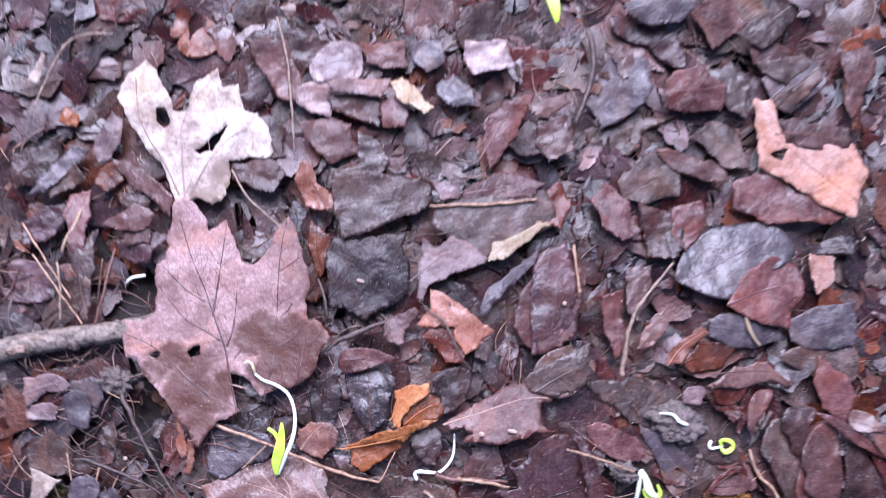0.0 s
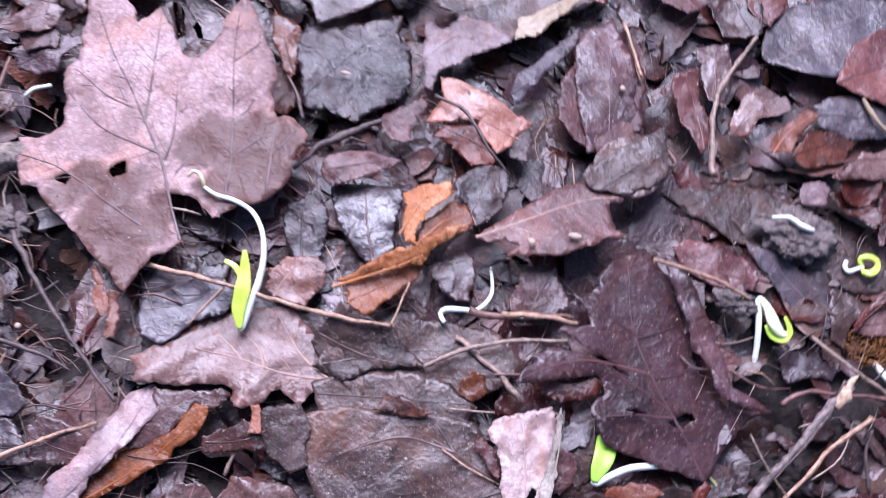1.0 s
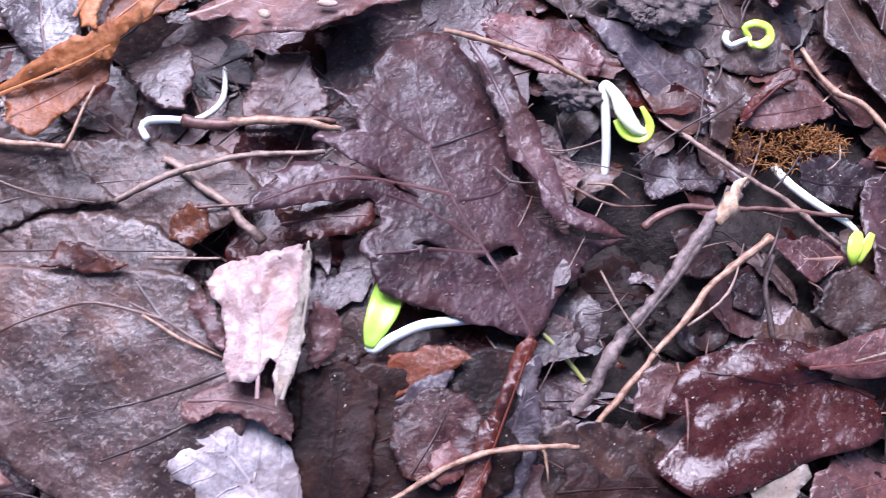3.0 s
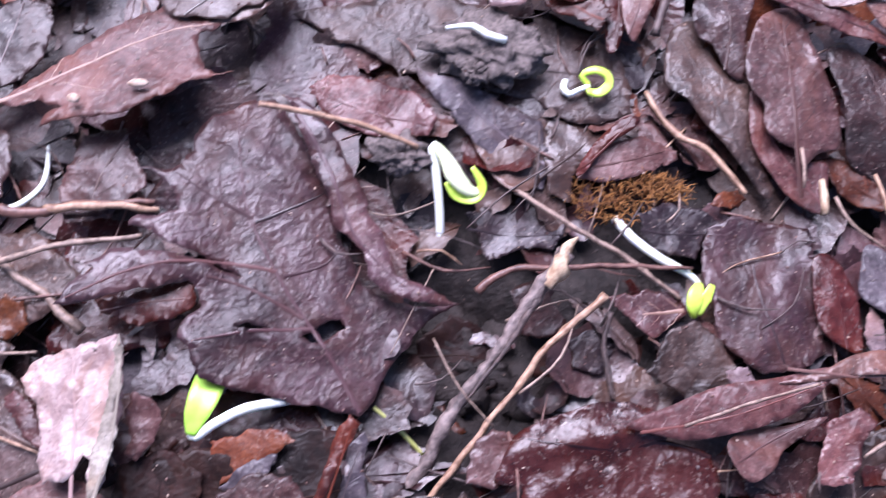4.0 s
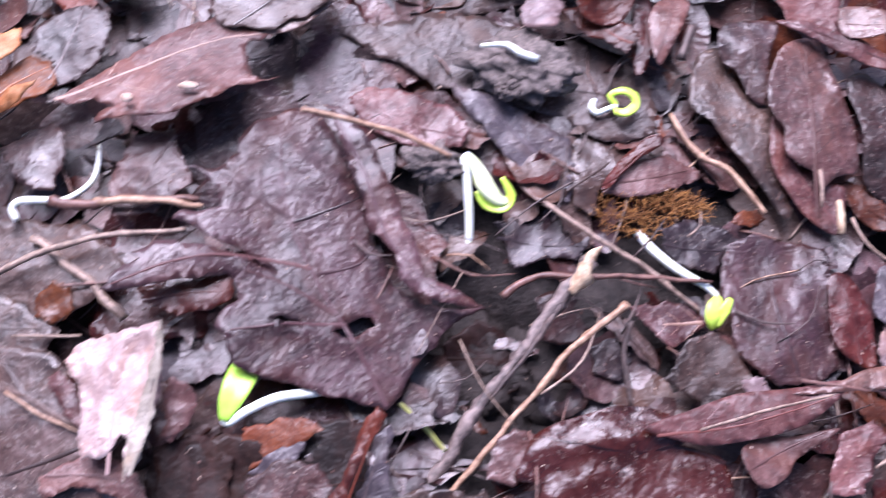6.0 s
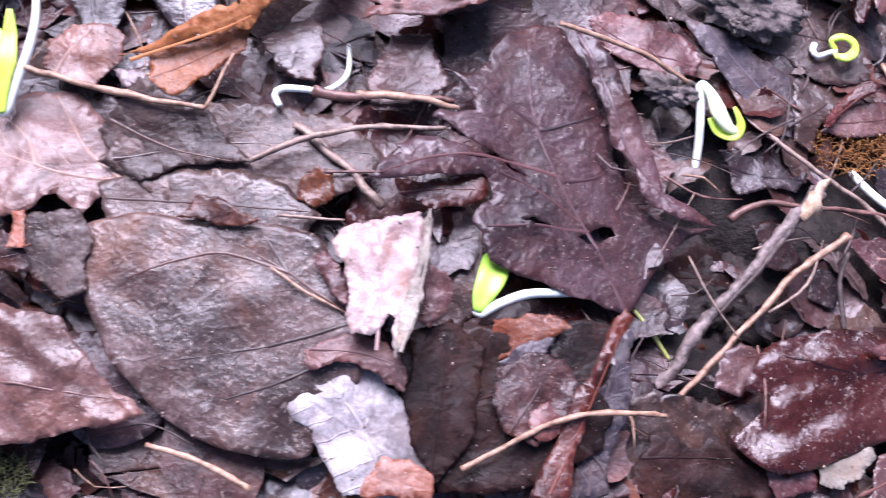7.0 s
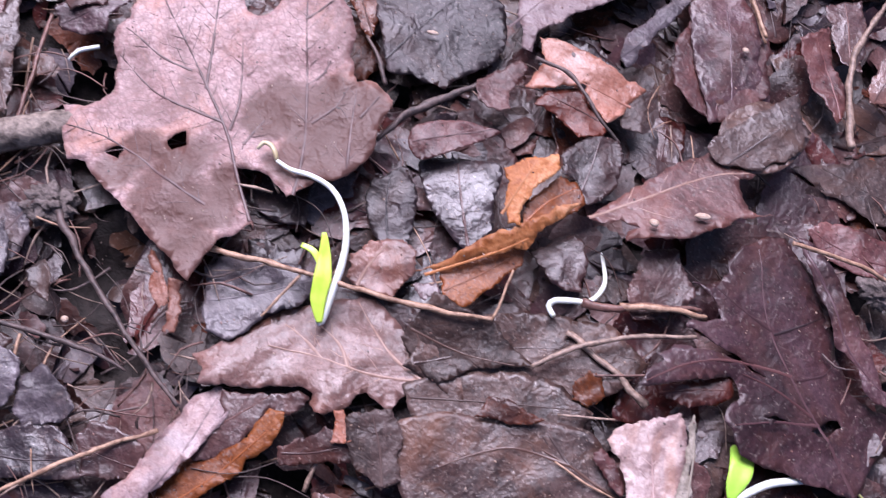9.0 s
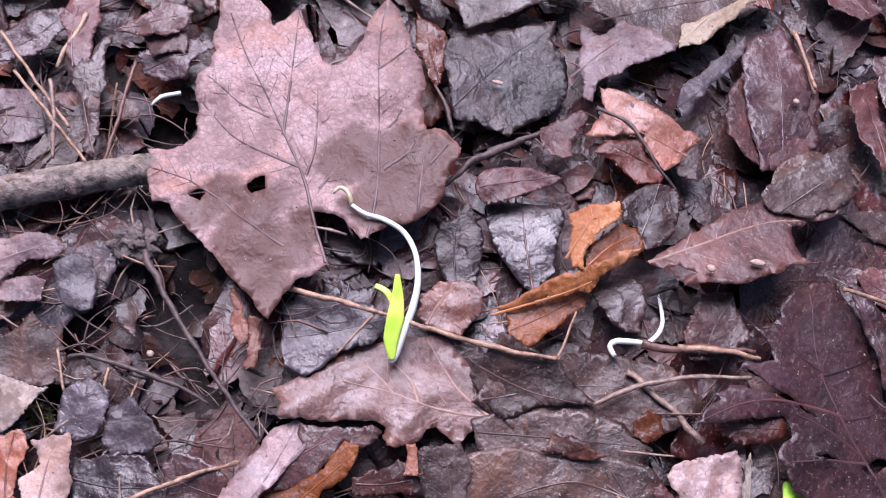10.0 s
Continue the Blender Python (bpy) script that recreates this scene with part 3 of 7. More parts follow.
def moss(x, y, z, rx, ry, s, material=MOSS, label="rusty brown tuft of fine moss"):
    """A tuft of short curved threads."""
    rng = random.Random(s)
    store = ([], [])
    for _ in range(260):
        a, r = rng.uniform(0, 6.28), rng.uniform(0, 1) ** 0.6
        px, py = rx * r * math.cos(a), ry * r * math.sin(a)
        b, ln = rng.uniform(0, 6.28), rng.uniform(2.0, 5.0)
        dx, dy = math.cos(b) * ln * 0.7, math.sin(b) * ln * 0.7
        h = rng.uniform(1.0, 3.5)
        add(store, tube([(px, py, 0), (px + dx * 0.5, py + dy * 0.5, h), (px + dx, py + dy, h * 0.9)], [0.16, 0.13, 0.05], 4, 0, 1.5))
    ob = new("moss_tuft", mesh_of("moss_tuft", *store, material))
    ob.matrix_basis = pose(x * MM, y * MM, (z + bed(x, y)) * MM)
    return tagged(ob, label, "moss", kind="stuff")


# ---- the things of the forest floor ----

# ---- leaves round the large maple leaf ----
leaf("maple_leaf", -132.3, 211.2, 8.4, 35.5, [(-50.5, 11.3), (-52.2, 3.8), (-54.1, -5.8), (-54.2, -9.4), (-48.8, -12.1), (-48.1, -16.3), (-45.3, -24.4), (-40.9, -33.7), (-36.8, -45.2), (-34.4, -50.6), (-31.1, -57.9), (-28.3, -66), (-24, -61.7), (-16.3, -56.1), (-7.9, -54.7), (-3.2, -53.2), (-3.1, -41), (-3.1, -32.4), (3.2, -35.7), (6.7, -39.4), (9.7, -48.9), (15.3, -48), (20.9, -47.1), (26.9, -48.9), (33.9, -47.7), (42.4, -42.7), (45.6, -36.5), (49.4, -33), (54.2, -27.9), (53, -24.5), (51.4, -19.7), (45.2, -16.5), (46.8, -9), (46.3, -6.2), (51, 0.3), (52, 6.9), (51.7, 13.3), (52.1, 19.1), (52.1, 27.7), (51.5, 35.5), (50, 40.3), (45.5, 37.4), (40.4, 33.6), (36.9, 28.7), (32, 23.6), (28, 21.5), (24.7, 20.3), (21.7, 21.2), (19, 24.3), (19.1, 27.9), (18.7, 34.3), (17.6, 41.3), (17.2, 47.7), (14.4, 47.2), (10.5, 45.1), (6.3, 44.4), (7, 48.8), (6.3, 53), (2.7, 61.7), (-1.6, 66), (-6.6, 65.9), (-10.5, 58.8), (-13.5, 51.1), (-17, 46.3), (-16.3, 42.1), (-20.3, 36.4), (-25.1, 34.9), (-27.4, 31.6), (-29, 24.2), (-31.2, 15.9), (-33.1, 9.9), (-38.4, 7.5), (-43.4, 7.4)], MAPLE,
     "large mauve maple leaf with raised veins, lying tilted on the litter", rib=([[(-4, -52.7), (-3.2, -36), (-1.6, -20), (-2.9, 0.6), (-4.3, 17.6), (-6.5, 35.1), (-7, 55.1)], [(-3.4, -0.2), (4.9, 18.4), (16.3, 44.7)], [(-5.7, 8.7), (-13.4, 16.7), (-22.6, 33.1)], [(-1.7, -15), (-9.5, -7), (-19.1, 3.6), (-27.4, 23)], [(-15.9, -41.7), (-26.2, -27), (-31.4, -17.1), (-40.5, -5.7), (-51.3, 3.2)], [(-0.4, -18.4), (4.8, -11), (9.9, 1.3), (14.2, 14.2)], [(11.9, -49.3), (20.8, -33.5), (29.2, -11.2), (36.3, 10.7), (42.3, 26.1), (48.3, 37.8)], [(29.2, -11.2), (36, -8.7), (39.7, -5.2)], [(36.7, 12.9), (44.2, 14.9), (51, 17.5)], [(31.5, -46), (38.3, -31.2), (44.2, -19.5)], [(41.7, -30), (50.2, -25)], [(26, -26.1), (35.5, -23.1), (41.8, -17.7)], [(2.2, -25.1), (11.8, -18.5)]], 7), holes=[[(-41.8, -10.9), (-37.6, -10.2), (-35.2, -12), (-38.3, -14.7)], [(-21.1, -14.7), (-17.7, -13.4), (-14.1, -13.5), (-15.4, -18.7), (-20.4, -18.8)]], dip=(0.07, 0.00), jag=0.3, wave=1.3, ripple=0.8, curl=(0.5, 1.0), crumple=0.03, rib_mat=VEIN, flip=0.8)
leaf("maple_leaf", -73.6, 132.2, 0.1, -79.2, [(4.2, -37.9), (2.7, -34.5), (-1.2, -28.7), (-0.7, -25.7), (-9.4, -18), (-13.2, -11.2), (-15.2, -5.7), (-16.8, 1.8), (-20.6, 13.7), (-18.1, 21.4), (-14.3, 25.7), (-6.3, 30.3), (2.7, 34.7), (7.4, 37.9), (8.8, 34.5), (13, 29.7), (17.5, 26.8), (16, 24), (11.9, 18.7), (13.3, 15.4), (17, 13.6), (19.2, 9.1), (20.6, 5.8), (20.1, 2.9), (17.7, 1.3), (13.8, 2), (11.9, -2.7), (12.2, -11.9), (13.4, -21.3), (14.1, -28.6), (13.9, -34.6), (9, -33.7)], MAUVE_LIGHT,
     "crumpled mauve-brown leaf with torn lobes under a seedling", rib=([[(7.2, 36.9), (6.7, 23.7), (4.5, 12), (1.6, 2.3), (-0.8, -15.6)], [(4.5, 12), (-3.3, 8.4), (-11.3, -1.3)], [(1.8, 3.3), (-4.6, -3.6), (-8.8, -9.9)], [(7, 35.9), (-1.1, 25.2), (-18.7, 13.3)], [(2, 30.8), (-7.2, 30.5), (-17.6, 24.3)]], 8), ridges=[((13.6, -36.6), (-4.4, -7.7), 2.5, 2.0), ((20.3, 3.9), (12, 8.5), 2, 1.5)], dip=(0.09, 0.00), wave=1.6, rib_mat=VEIN_TAN)
leaf("folded_leaf", -107.3, 85.9, 3.6, -21.1, [(-1.4, 29.5), (3.4, 28.2), (6.2, 23.9), (6.2, 15.3), (6.3, 6.8), (5.5, -2.1), (3, -9.5), (4.6, -16.4), (6.4, -21.1), (3.7, -25.3), (1.1, -29.5), (-5.6, -23.5), (-6.4, -13.1), (-5.4, -7.4), (-5.8, 2.1), (-5.7, 12.9), (-6.1, 22.4)], PALE_MAUVE,
     "long leaf folded over, lavender and shiny on top", wave=1.4, curl=(0, -2.5))
leaf("folded_leaf", -93.1, 87.1, 0.5, -38.0, [(-5.1, 26.3), (-1.2, 29.4), (3.1, 23.9), (4.9, 15.1), (6, 7.1), (5.2, 0.1), (4.9, -7.7), (3.1, -16.7), (1.6, -23), (1.6, -29.4), (-1.4, -24), (-4.9, -17.9), (-6, -9.9), (-5, -1.5), (-2.7, 5.3), (-1.7, 13.8)], RUST_ORANGE,
     "orange-brown inside of a folded leaf", wave=1.0, curl=(0, 2))
leaf("folded_leaf", -89.3, 108, 0.5, -43.0, [(-9.1, -1.6), (-4.7, 2.5), (0.6, 11.5), (3.6, 18.5), (7.2, 20.5), (9.1, 12.6), (4, 7.8), (8.5, -4.3), (8.9, -13.6), (6.5, -19.8), (4.4, -20.5), (1.1, -12.6), (-2.1, -4.7)], MAUVE,
     "mauve back of a folded leaf, creased and wet", wave=1.2, curl=(0, -1.5))
leaf("large_leaf", 0.3, 104.3, 2, 64.0, [(-6.7, 42.7), (-13.4, 40.5), (-20.7, 30.3), (-25.7, 20.1), (-28.9, 12.9), (-29.4, 4.9), (-30.4, -4.5), (-29.6, -13), (-27.4, -22), (-23.1, -31), (-18.6, -37.7), (-12.9, -42.7), (-6.6, -39.6), (9.1, -39.8), (18.5, -31.8), (22.2, -23.3), (30.4, -8.2), (28.2, 0.7), (23.4, 8.4), (17.7, 15.6), (11.5, 23.7), (5.8, 33.2), (-0, 38.1)], LARGE,
     "large dark grey-brown oval leaf, flat and wet", rib=([[(19, -28.2), (4.4, -18.7), (-6.7, -9.6), (-18.3, 0.3)], [(20.4, -26.5), (19.1, -14.8), (18.3, -6.3), (15.4, 8.9)], [(18.3, -6.3), (9.6, 11.7), (-10, 24.4)], [(16.3, -29.6), (7.4, -29.5), (-3.8, -24.9), (-16.6, -16.7)], [(18.3, -6.3), (21.6, 5.3)]], 20), dip=(0.06, 0.04), soft=True, jag=0.4, rib_mat=LARGE, wave=0.9, ripple=0.9)
leaf("oak_leaf", 80, 169.3, 0.9, 72.1, [(-38.2, 42.3), (-31.9, 42.3), (-25.6, 39.1), (-25.5, 42.2), (-19.2, 39), (-17.1, 35.5), (-15.5, 30.7), (-11.8, 22.5), (-9.1, 7.6), (-9.3, 21.2), (-10.5, 31.3), (-11.7, 38.3), (-9.7, 38.9), (-6, 33.8), (-1.6, 30), (1.6, 33.1), (3.9, 39.1), (3.3, 44.2), (5.8, 39.7), (14.6, 35.2), (18.1, 37.4), (26, 35.7), (33.8, 30.9), (38.2, 23.9), (35.6, 18.9), (31.7, 11.3), (27.9, 6.9), (22.5, 1), (18.3, -5.6), (13.8, -8.1), (10, -12.5), (3.9, -19.7), (4.2, -27), (7.3, -36.5), (12.9, -44.2), (3.8, -38.7), (-8.6, -36.4), (-16.1, -35.7), (-23.4, -35.9), (-26.9, -34.9), (-29, -28.3), (-31.5, -20.7), (-33, -12.7), (-36.1, -3.2), (-37.3, 3.7), (-34.4, 7.8), (-31.8, 9.7), (-30.9, 13.2), (-27.1, 14.4), (-22.3, 12.8), (-17.9, 15.3), (-16.9, 18.7), (-21.6, 23.5), (-28.2, 30.9), (-34.4, 37.2)], OAK,
     "broad dark purple-brown lobed oak leaf, wet and torn", rib=([[(-25.9, -34.6), (-15.3, -18.6), (-6, -1.9), (8.1, 16.3), (28.8, 30.3)], [(-11.5, -11), (-11.3, 4.8), (-13.8, 15.5)], [(-3.8, 0.9), (-10, 16.8), (-20.9, 31.1), (-35.7, 41)], [(5.8, 13.5), (5.9, 26.1), (7.3, 38.1)], [(-12.5, -14.5), (-20.9, -1.5), (-29.6, 9.4)], [(-4.1, -1.3), (4.7, -9), (13.2, -9.4)], [(5.2, 12.2), (14.9, 4.8), (21.5, 0.7)]], 900), holes=[[(-16.2, -12.6), (-11.2, -15.2), (-6.8, -19), (-8.1, -21.5), (-13.1, -18.9), (-16.3, -15.7)], [(-22.4, 3.3), (-19.3, 0.1), (-18.4, -5.9), (-20.9, -1.5)]], ridges=[((-29.3, 8.4), (-20.5, 0.7), 2, 1.2), ((-20.5, 0.7), (-15.7, -20.8), 2.2, 1.6), ((24.1, 35.1), (20.3, 7.6), 3, 1.4), ((-17.4, 33.3), (-11.6, 15.2), 2, 1.2)], dip=(-0.13, 0.14), rib_mat=OAK, ripple=0.4, crumple=0.02, wave=0.8, jag=0.2, curl=(0, -1.0))
leaf("oak_leaf", 95.9, 187.3, 0.5, 41.0, [(-1.3, 36.5), (3.3, 31.2), (3.9, 22.7), (3.2, 12.7), (2.6, 1.4), (1.2, -9.4), (0.1, -13.7), (-2.2, -20.9), (2.4, -26.3), (8.1, -36.5), (-0.1, -30.7), (-6.3, -24.1), (-8.1, -18.5), (-5.7, -11.3), (-7.6, -4.3), (-7.4, 2.1), (-5.2, 10.7), (-4.2, 17.9), (-2.7, 25.8)], OAK,
     "narrow purple-brown leaf beside the oak leaf", rib=([[(-1, 32.3), (-1.8, 13.1), (-5.4, -6.3), (-2, -23.8)]], 900), wave=1.0, jag=0.2, curl=(0, -1.5))
leaf("leaf_fragment", 47.4, 151.5, 2, -73.3, [(-4.3, -12.7), (-5.2, 5.3), (-5.1, 12.5), (1.2, 12.7), (4.6, 6.5), (5.2, -2), (0.4, -11)], RUST_RED,
     "rust underside of a lifted oak lobe", wave=0.8)
leaf("pale_leaf", 38, 119.5, 10.1, 14.1, [(-12.5, 11.9), (-9.6, 15.3), (-4, 17), (3.8, 19.2), (11.3, 20.4), (12.3, 16), (12.5, 8.7), (10.8, -2.2), (8.1, -12.9), (5.2, -20.4), (4, -17), (4.7, -9.9), (3, -8.5), (1.1, -12.1), (-1.6, -14.5), (-6.7, -14.3), (-8.4, -8.7), (-7.4, -4.8), (-7.9, 1.5), (-10.6, 7.3)], PALE_MAUVE2,
     "pale pink torn leaf strip with a split edge", ridges=[((-7.6, 10.7), (1.1, 8.5), 1.5, 1), ((-4, -11.9), (2.1, 16.5), 1.3, 1.0), ((-9.3, 3.9), (1.6, -1.9), 1.2, -0.8)], dip=(0.14, -0.04), wave=0.9, curl=(0, 1.5), ripple=1.2, jag=0.5)
leaf("bark_strip", 47.7, 120.5, 14.2, 2.5, [(-0.8, 20.5), (0.9, 13.4), (1.6, 6.4), (2.2, -1.6), (1.8, -10.6), (0.6, -15.6), (-0.6, -20.5), (-1.5, -18.5), (-2.2, -12.4), (-1.9, -5.5), (-1.7, 0.5), (-1.3, 8.5), (-2, 16.6)], CREAM_GREY,
     "pale grey strip of bark", wave=0.4, category='bark')
leaf("leaf_fragment", 26.5, 118.5, 7.3, 40.0, [(-2.1, 7.6), (0.7, 7.9), (2.5, 3.8), (2.2, -1.2), (1.3, -7), (-0.7, -7.9), (-2.5, -3.8), (-2.2, 1.2)], RED_MAUVE,
     "brown curled edge of a pale leaf", wave=0.8)
leaf("pale_leaf", 44.7, 82.1, 2.2, 71.0, [(-1.8, 23.4), (1.4, 23.4), (5.5, 20.6), (9.3, 18.8), (14.4, 13.1), (15.4, 7.1), (14.2, 1.4), (13, -4.3), (11.2, -8.1), (9, -11), (5.2, -15.4), (3.4, -19.3), (-2.6, -23.4), (-10.9, -11.5), (-15.4, -4.6), (-12.3, 1.8), (-9.9, 6.9), (-6.1, 11.3), (-6.5, 15.4), (-4.9, 20.2)], PALE_GREY,
     "bleached lavender-white curled leaf", rib=([[(-5.3, -9.5), (2.2, 2.6), (6.8, 16.8)]], 9), ridges=[((3, 18.7), (9.7, 11.5), 1.3, 1.2), ((-3, 17.7), (9.1, 7.1), 1.2, 1.1), ((-5.2, 11.7), (8.9, 1.7), 1.4, 1.2), ((-7.6, 6.6), (9.6, -6.5), 1.3, -1.2), ((-11.7, -0.1), (4.9, -11.3), 1.3, 1.2)], jag=0.5, curl=(0, -2), wave=1.6, ripple=2.0, crumple=0.1)
leaf("leaf_fragment", 55.9, 73.9, 5.2, -77.3, [(-5.1, -3.9), (-0.6, -6.9), (5, -9.2), (5.1, 9.2), (-1.2, 8.6), (-4.5, 3.2)], RUST_PALE,
     "brown stained end of a bleached leaf", wave=0.8)
leaf("red_leaf", 99.5, 104.4, 5, -10.5, [(-1.6, 27.7), (1.7, 26.3), (-0, 13.8), (-0.5, 5.6), (1.5, -5.3), (2.1, -14.3), (4.9, -23.9), (-4.5, -27.7), (-4.7, -21.7), (-3.7, -10.3), (-4.9, 1.7), (-2.8, 12.3), (-3.3, 20.3)], RUST_RED,
     "narrow rust-red leaf standing on edge", curl=(0, 0.6), jag=0.15, ripple=0.4)
leaf("curled_leaf", -22.7, 201.2, 14, -17.6, [(-7.8, 0.5), (-1.4, 9.9), (4.4, 14.9), (7.8, 10.7), (4.5, 1.3), (4.1, -7.3), (7.2, -13.6), (3.3, -14.9), (-1.9, -8.1), (-3.8, -2.4)], ORANGE,
     "tan-orange folded leaf face", curl=(0, -1), ripple=0.4, crumple=0.03)
leaf("curled_leaf", -11.7, 197.8, 9.2, -38.2, [(-4.8, -7.3), (-6.4, 9.3), (-1.1, 12.2), (6.4, 9.2), (4.6, 0.1), (2.2, -8.1), (0.3, -12.2)], RUST_ORANGE,
     "bright orange inside of a folded leaf", curl=(1, 0), ripple=0.4, crumple=0.03)
leaf("curled_leaf", -24.5, 179.3, 9.6, -55.5, [(-2.1, -28.3), (-1.7, -18.9), (-3.2, -10.5), (-4.2, -1.4), (-3.3, 5.3), (-4, 13.1), (-3.2, 28.3), (-0.6, 21.6), (0.4, 12.4), (4.2, 7.4), (2, 4.1), (2.5, 1.3), (1.2, -7.5), (-0, -20)], ORANGE,
     "long orange leaf flap folded over", dip=(-0.41, 0.20), wave=0.5, curl=(-1, 0), ripple=0.3, crumple=0.02)
leaf("curled_leaf", -27.4, 171.5, 4, -47.0, [(-8.1, -12.3), (-4.3, 0.5), (-3.3, 10.5), (-0.6, 16.2), (4.5, 11.5), (4.7, 5.8), (7.2, -6.1), (8.1, -12.5), (1.9, -16.2), (-2.4, -13.6)], RUST_ORANGE,
     "rust underside below the orange fold", wave=0.6)
leaf("leaf_fragment", -2.4, 214.9, 8.2, -5.9, [(-10.7, -0), (-7.3, 6.3), (-0.9, 12), (6, 13.7), (9.8, 6.1), (10.7, -2.9), (7.4, -10.2), (2.8, -13.7), (-2, -6.2), (-8.1, -5.8)], BROWN,
     "smooth purple-brown leaf beside the orange one", wave=0.7)
leaf("leaf_fragment", 54.4, 242.8, 10.9, -41.7, [(-8.7, -20.9), (-10.2, -10.2), (-9.4, 2.5), (-8.9, 12.4), (-8.4, 20.9), (0.4, 14), (6.1, 13.7), (9.2, 7.1), (10.2, -1.4), (8.3, -9.8), (3, -15.9), (-0.9, -20.6)], GREY,
     "grey-brown lobed leaf piece", wave=1.0)
leaf("seed_leaf", 27.8, 209.3, 10.8, -55.2, [(-4.9, -30.5), (-9.3, -14), (-11.6, -1.5), (-14.7, 11.6), (-14.8, 20.2), (-8.1, 22.8), (-5.8, 26.1), (-1.5, 30.5), (-1.9, 24.7), (2.7, 22.6), (10.2, 21.1), (14.8, 27.7), (13.8, 21), (13.1, 13), (13.2, 4.4), (13.3, -4.2), (9.8, -12.7), (8, -22.4), (4.7, -20.1), (4.5, -15.1), (-0.3, -20.3), (-1.3, -26.9)], MAUVE,
     "broad brown leaf with a ragged raised edge carrying two seeds", rib=([[(-4.4, -29.7), (-5.1, -9.7), (-6, 15.3), (-2.7, 28.8)]], 11), dip=(0.27, 0.01), wave=1.0, jag=0.5, rib_mat=VEIN_TAN)
leaf("curled_leaf", -11.6, 248.1, 6, 76.9, [(9.3, 21.1), (11.1, 13.3), (10.9, 0.9), (9.5, -10.7), (8.9, -21.1), (0.9, -17.8), (-6.6, -16.5), (-10.2, -14.2), (-7.1, -5.3), (0.2, -1.6), (-4.5, 5.6), (-10.5, 13.4), (-11.1, 16.3), (0.5, 14.9)], RUST_PALE,
     "rolled rust-coloured leaf with a pale shine", curl=(0, -2.5))
leaf("curled_leaf", -11.9, 237.8, 4, 77.0, [(-4.9, 13.3), (0.6, 11.5), (9.6, -0.7), (4.2, -4), (0.9, -12), (-4.9, -13.3), (-9.6, -6.2), (-5.8, 3.9)], RUST_RED,
     "rust-red underside of a rolled leaf")
leaf("leaf_fragment", 9.6, 242.5, 4, -13.4, [(-5.1, -2.8), (-1.3, 7.4), (2.8, 3.2), (5.1, -6.5), (-2.9, -7.4)], GREY,
     "olive-brown leaf end in the wet litter")
leaf("leaf_fragment", -66.1, 261.7, 3, -31.8, [(-20.5, -12.3), (-24.9, -3.3), (-14.9, 5.3), (-8, 18.9), (-1.3, 28.9), (2.9, 22.1), (12, 20.7), (21.7, 12.6), (24.9, 7.5), (24.8, -1.9), (23.2, -8.8), (22.3, -18.7), (15.9, -21.6), (9.4, -24.4), (4, -28.9), (-4.2, -23.4), (-12.3, -17.9)], DARK,
     "sodden dark leaf with a bluish wet sheen", wave=0.6)
leaf("leaf_fragment", -69.7, 299, 7.2, -63.8, [(-18.8, -26.7), (-18.4, -10.2), (-13.6, 8.6), (-5.3, 27.9), (4.1, 26.6), (9.6, 15), (11.4, 5.2), (16, -10.4), (18.8, -25.1), (4, -27.9)], GREY,
     "flat grey-brown piece of leaf", wave=0.8)
leaf("leaf_fragment", -29.6, 278.8, 7, -35.4, [(-15.7, -1.1), (-7.4, 1.1), (-7.8, 15.5), (2.1, 18.9), (14.2, 22.5), (15.7, 18.7), (12.6, 9.2), (9.6, -0.3), (9.2, -6.7), (8, -13.7), (13.2, -21), (9.4, -22.5), (-4.5, -11.6)], PALE_MAUVE,
     "pale mauve torn leaf piece", jag=0.5)
leaf("leaf_fragment", 5.8, 303.6, 10, -36.9, [(1.9, -20.6), (-5.5, -12.4), (-2.3, -0), (-2.3, 15), (3.5, 20.6), (4.5, 2.6), (5.5, -10.4), (2.3, -17.8)], CREAM,
     "cream-coloured torn leaf edge")
leaf("leaf_fragment", -8.1, 307.4, 5.8, -59.8, [(-14.2, -31), (-17.3, -10.6), (-16.4, 10.8), (-16, 31.4), (-3.2, 35.5), (7.1, 35.3), (9.1, 24.9), (13.7, 4.9), (17.1, -5.2), (17.3, -14.6), (9.2, -22.6), (1.7, -27.5), (-6.4, -35.5)], GREY,
     "grey leaf with a torn edge in the litter", wave=0.9)
leaf("leaf_fragment", 8.6, 280.9, 5, -24.8, [(-0.8, -21.2), (-4.5, -10.8), (-2.3, 1.3), (-1, 15.1), (0.2, 24.4), (4.4, 15.4), (4.5, 5.5), (3.3, -3.8), (3, -15), (4, -24.4)], GREY_BLUE,
     "narrow blue-grey leaf strip")
leaf("leaf_fragment", 35.8, 275, 2, 1.2, [(-18, -6.6), (-14.6, 12.3), (-9.4, 21.2), (-1.3, 27), (9.7, 25.8), (16.4, 9.7), (18, -8.4), (12.8, -18.3), (6.7, -23.2), (0.6, -27), (-7.3, -23.9), (-16.2, -16.7)], RED_MAUVE,
     "purple-brown leaf with a matt face", wave=0.8)
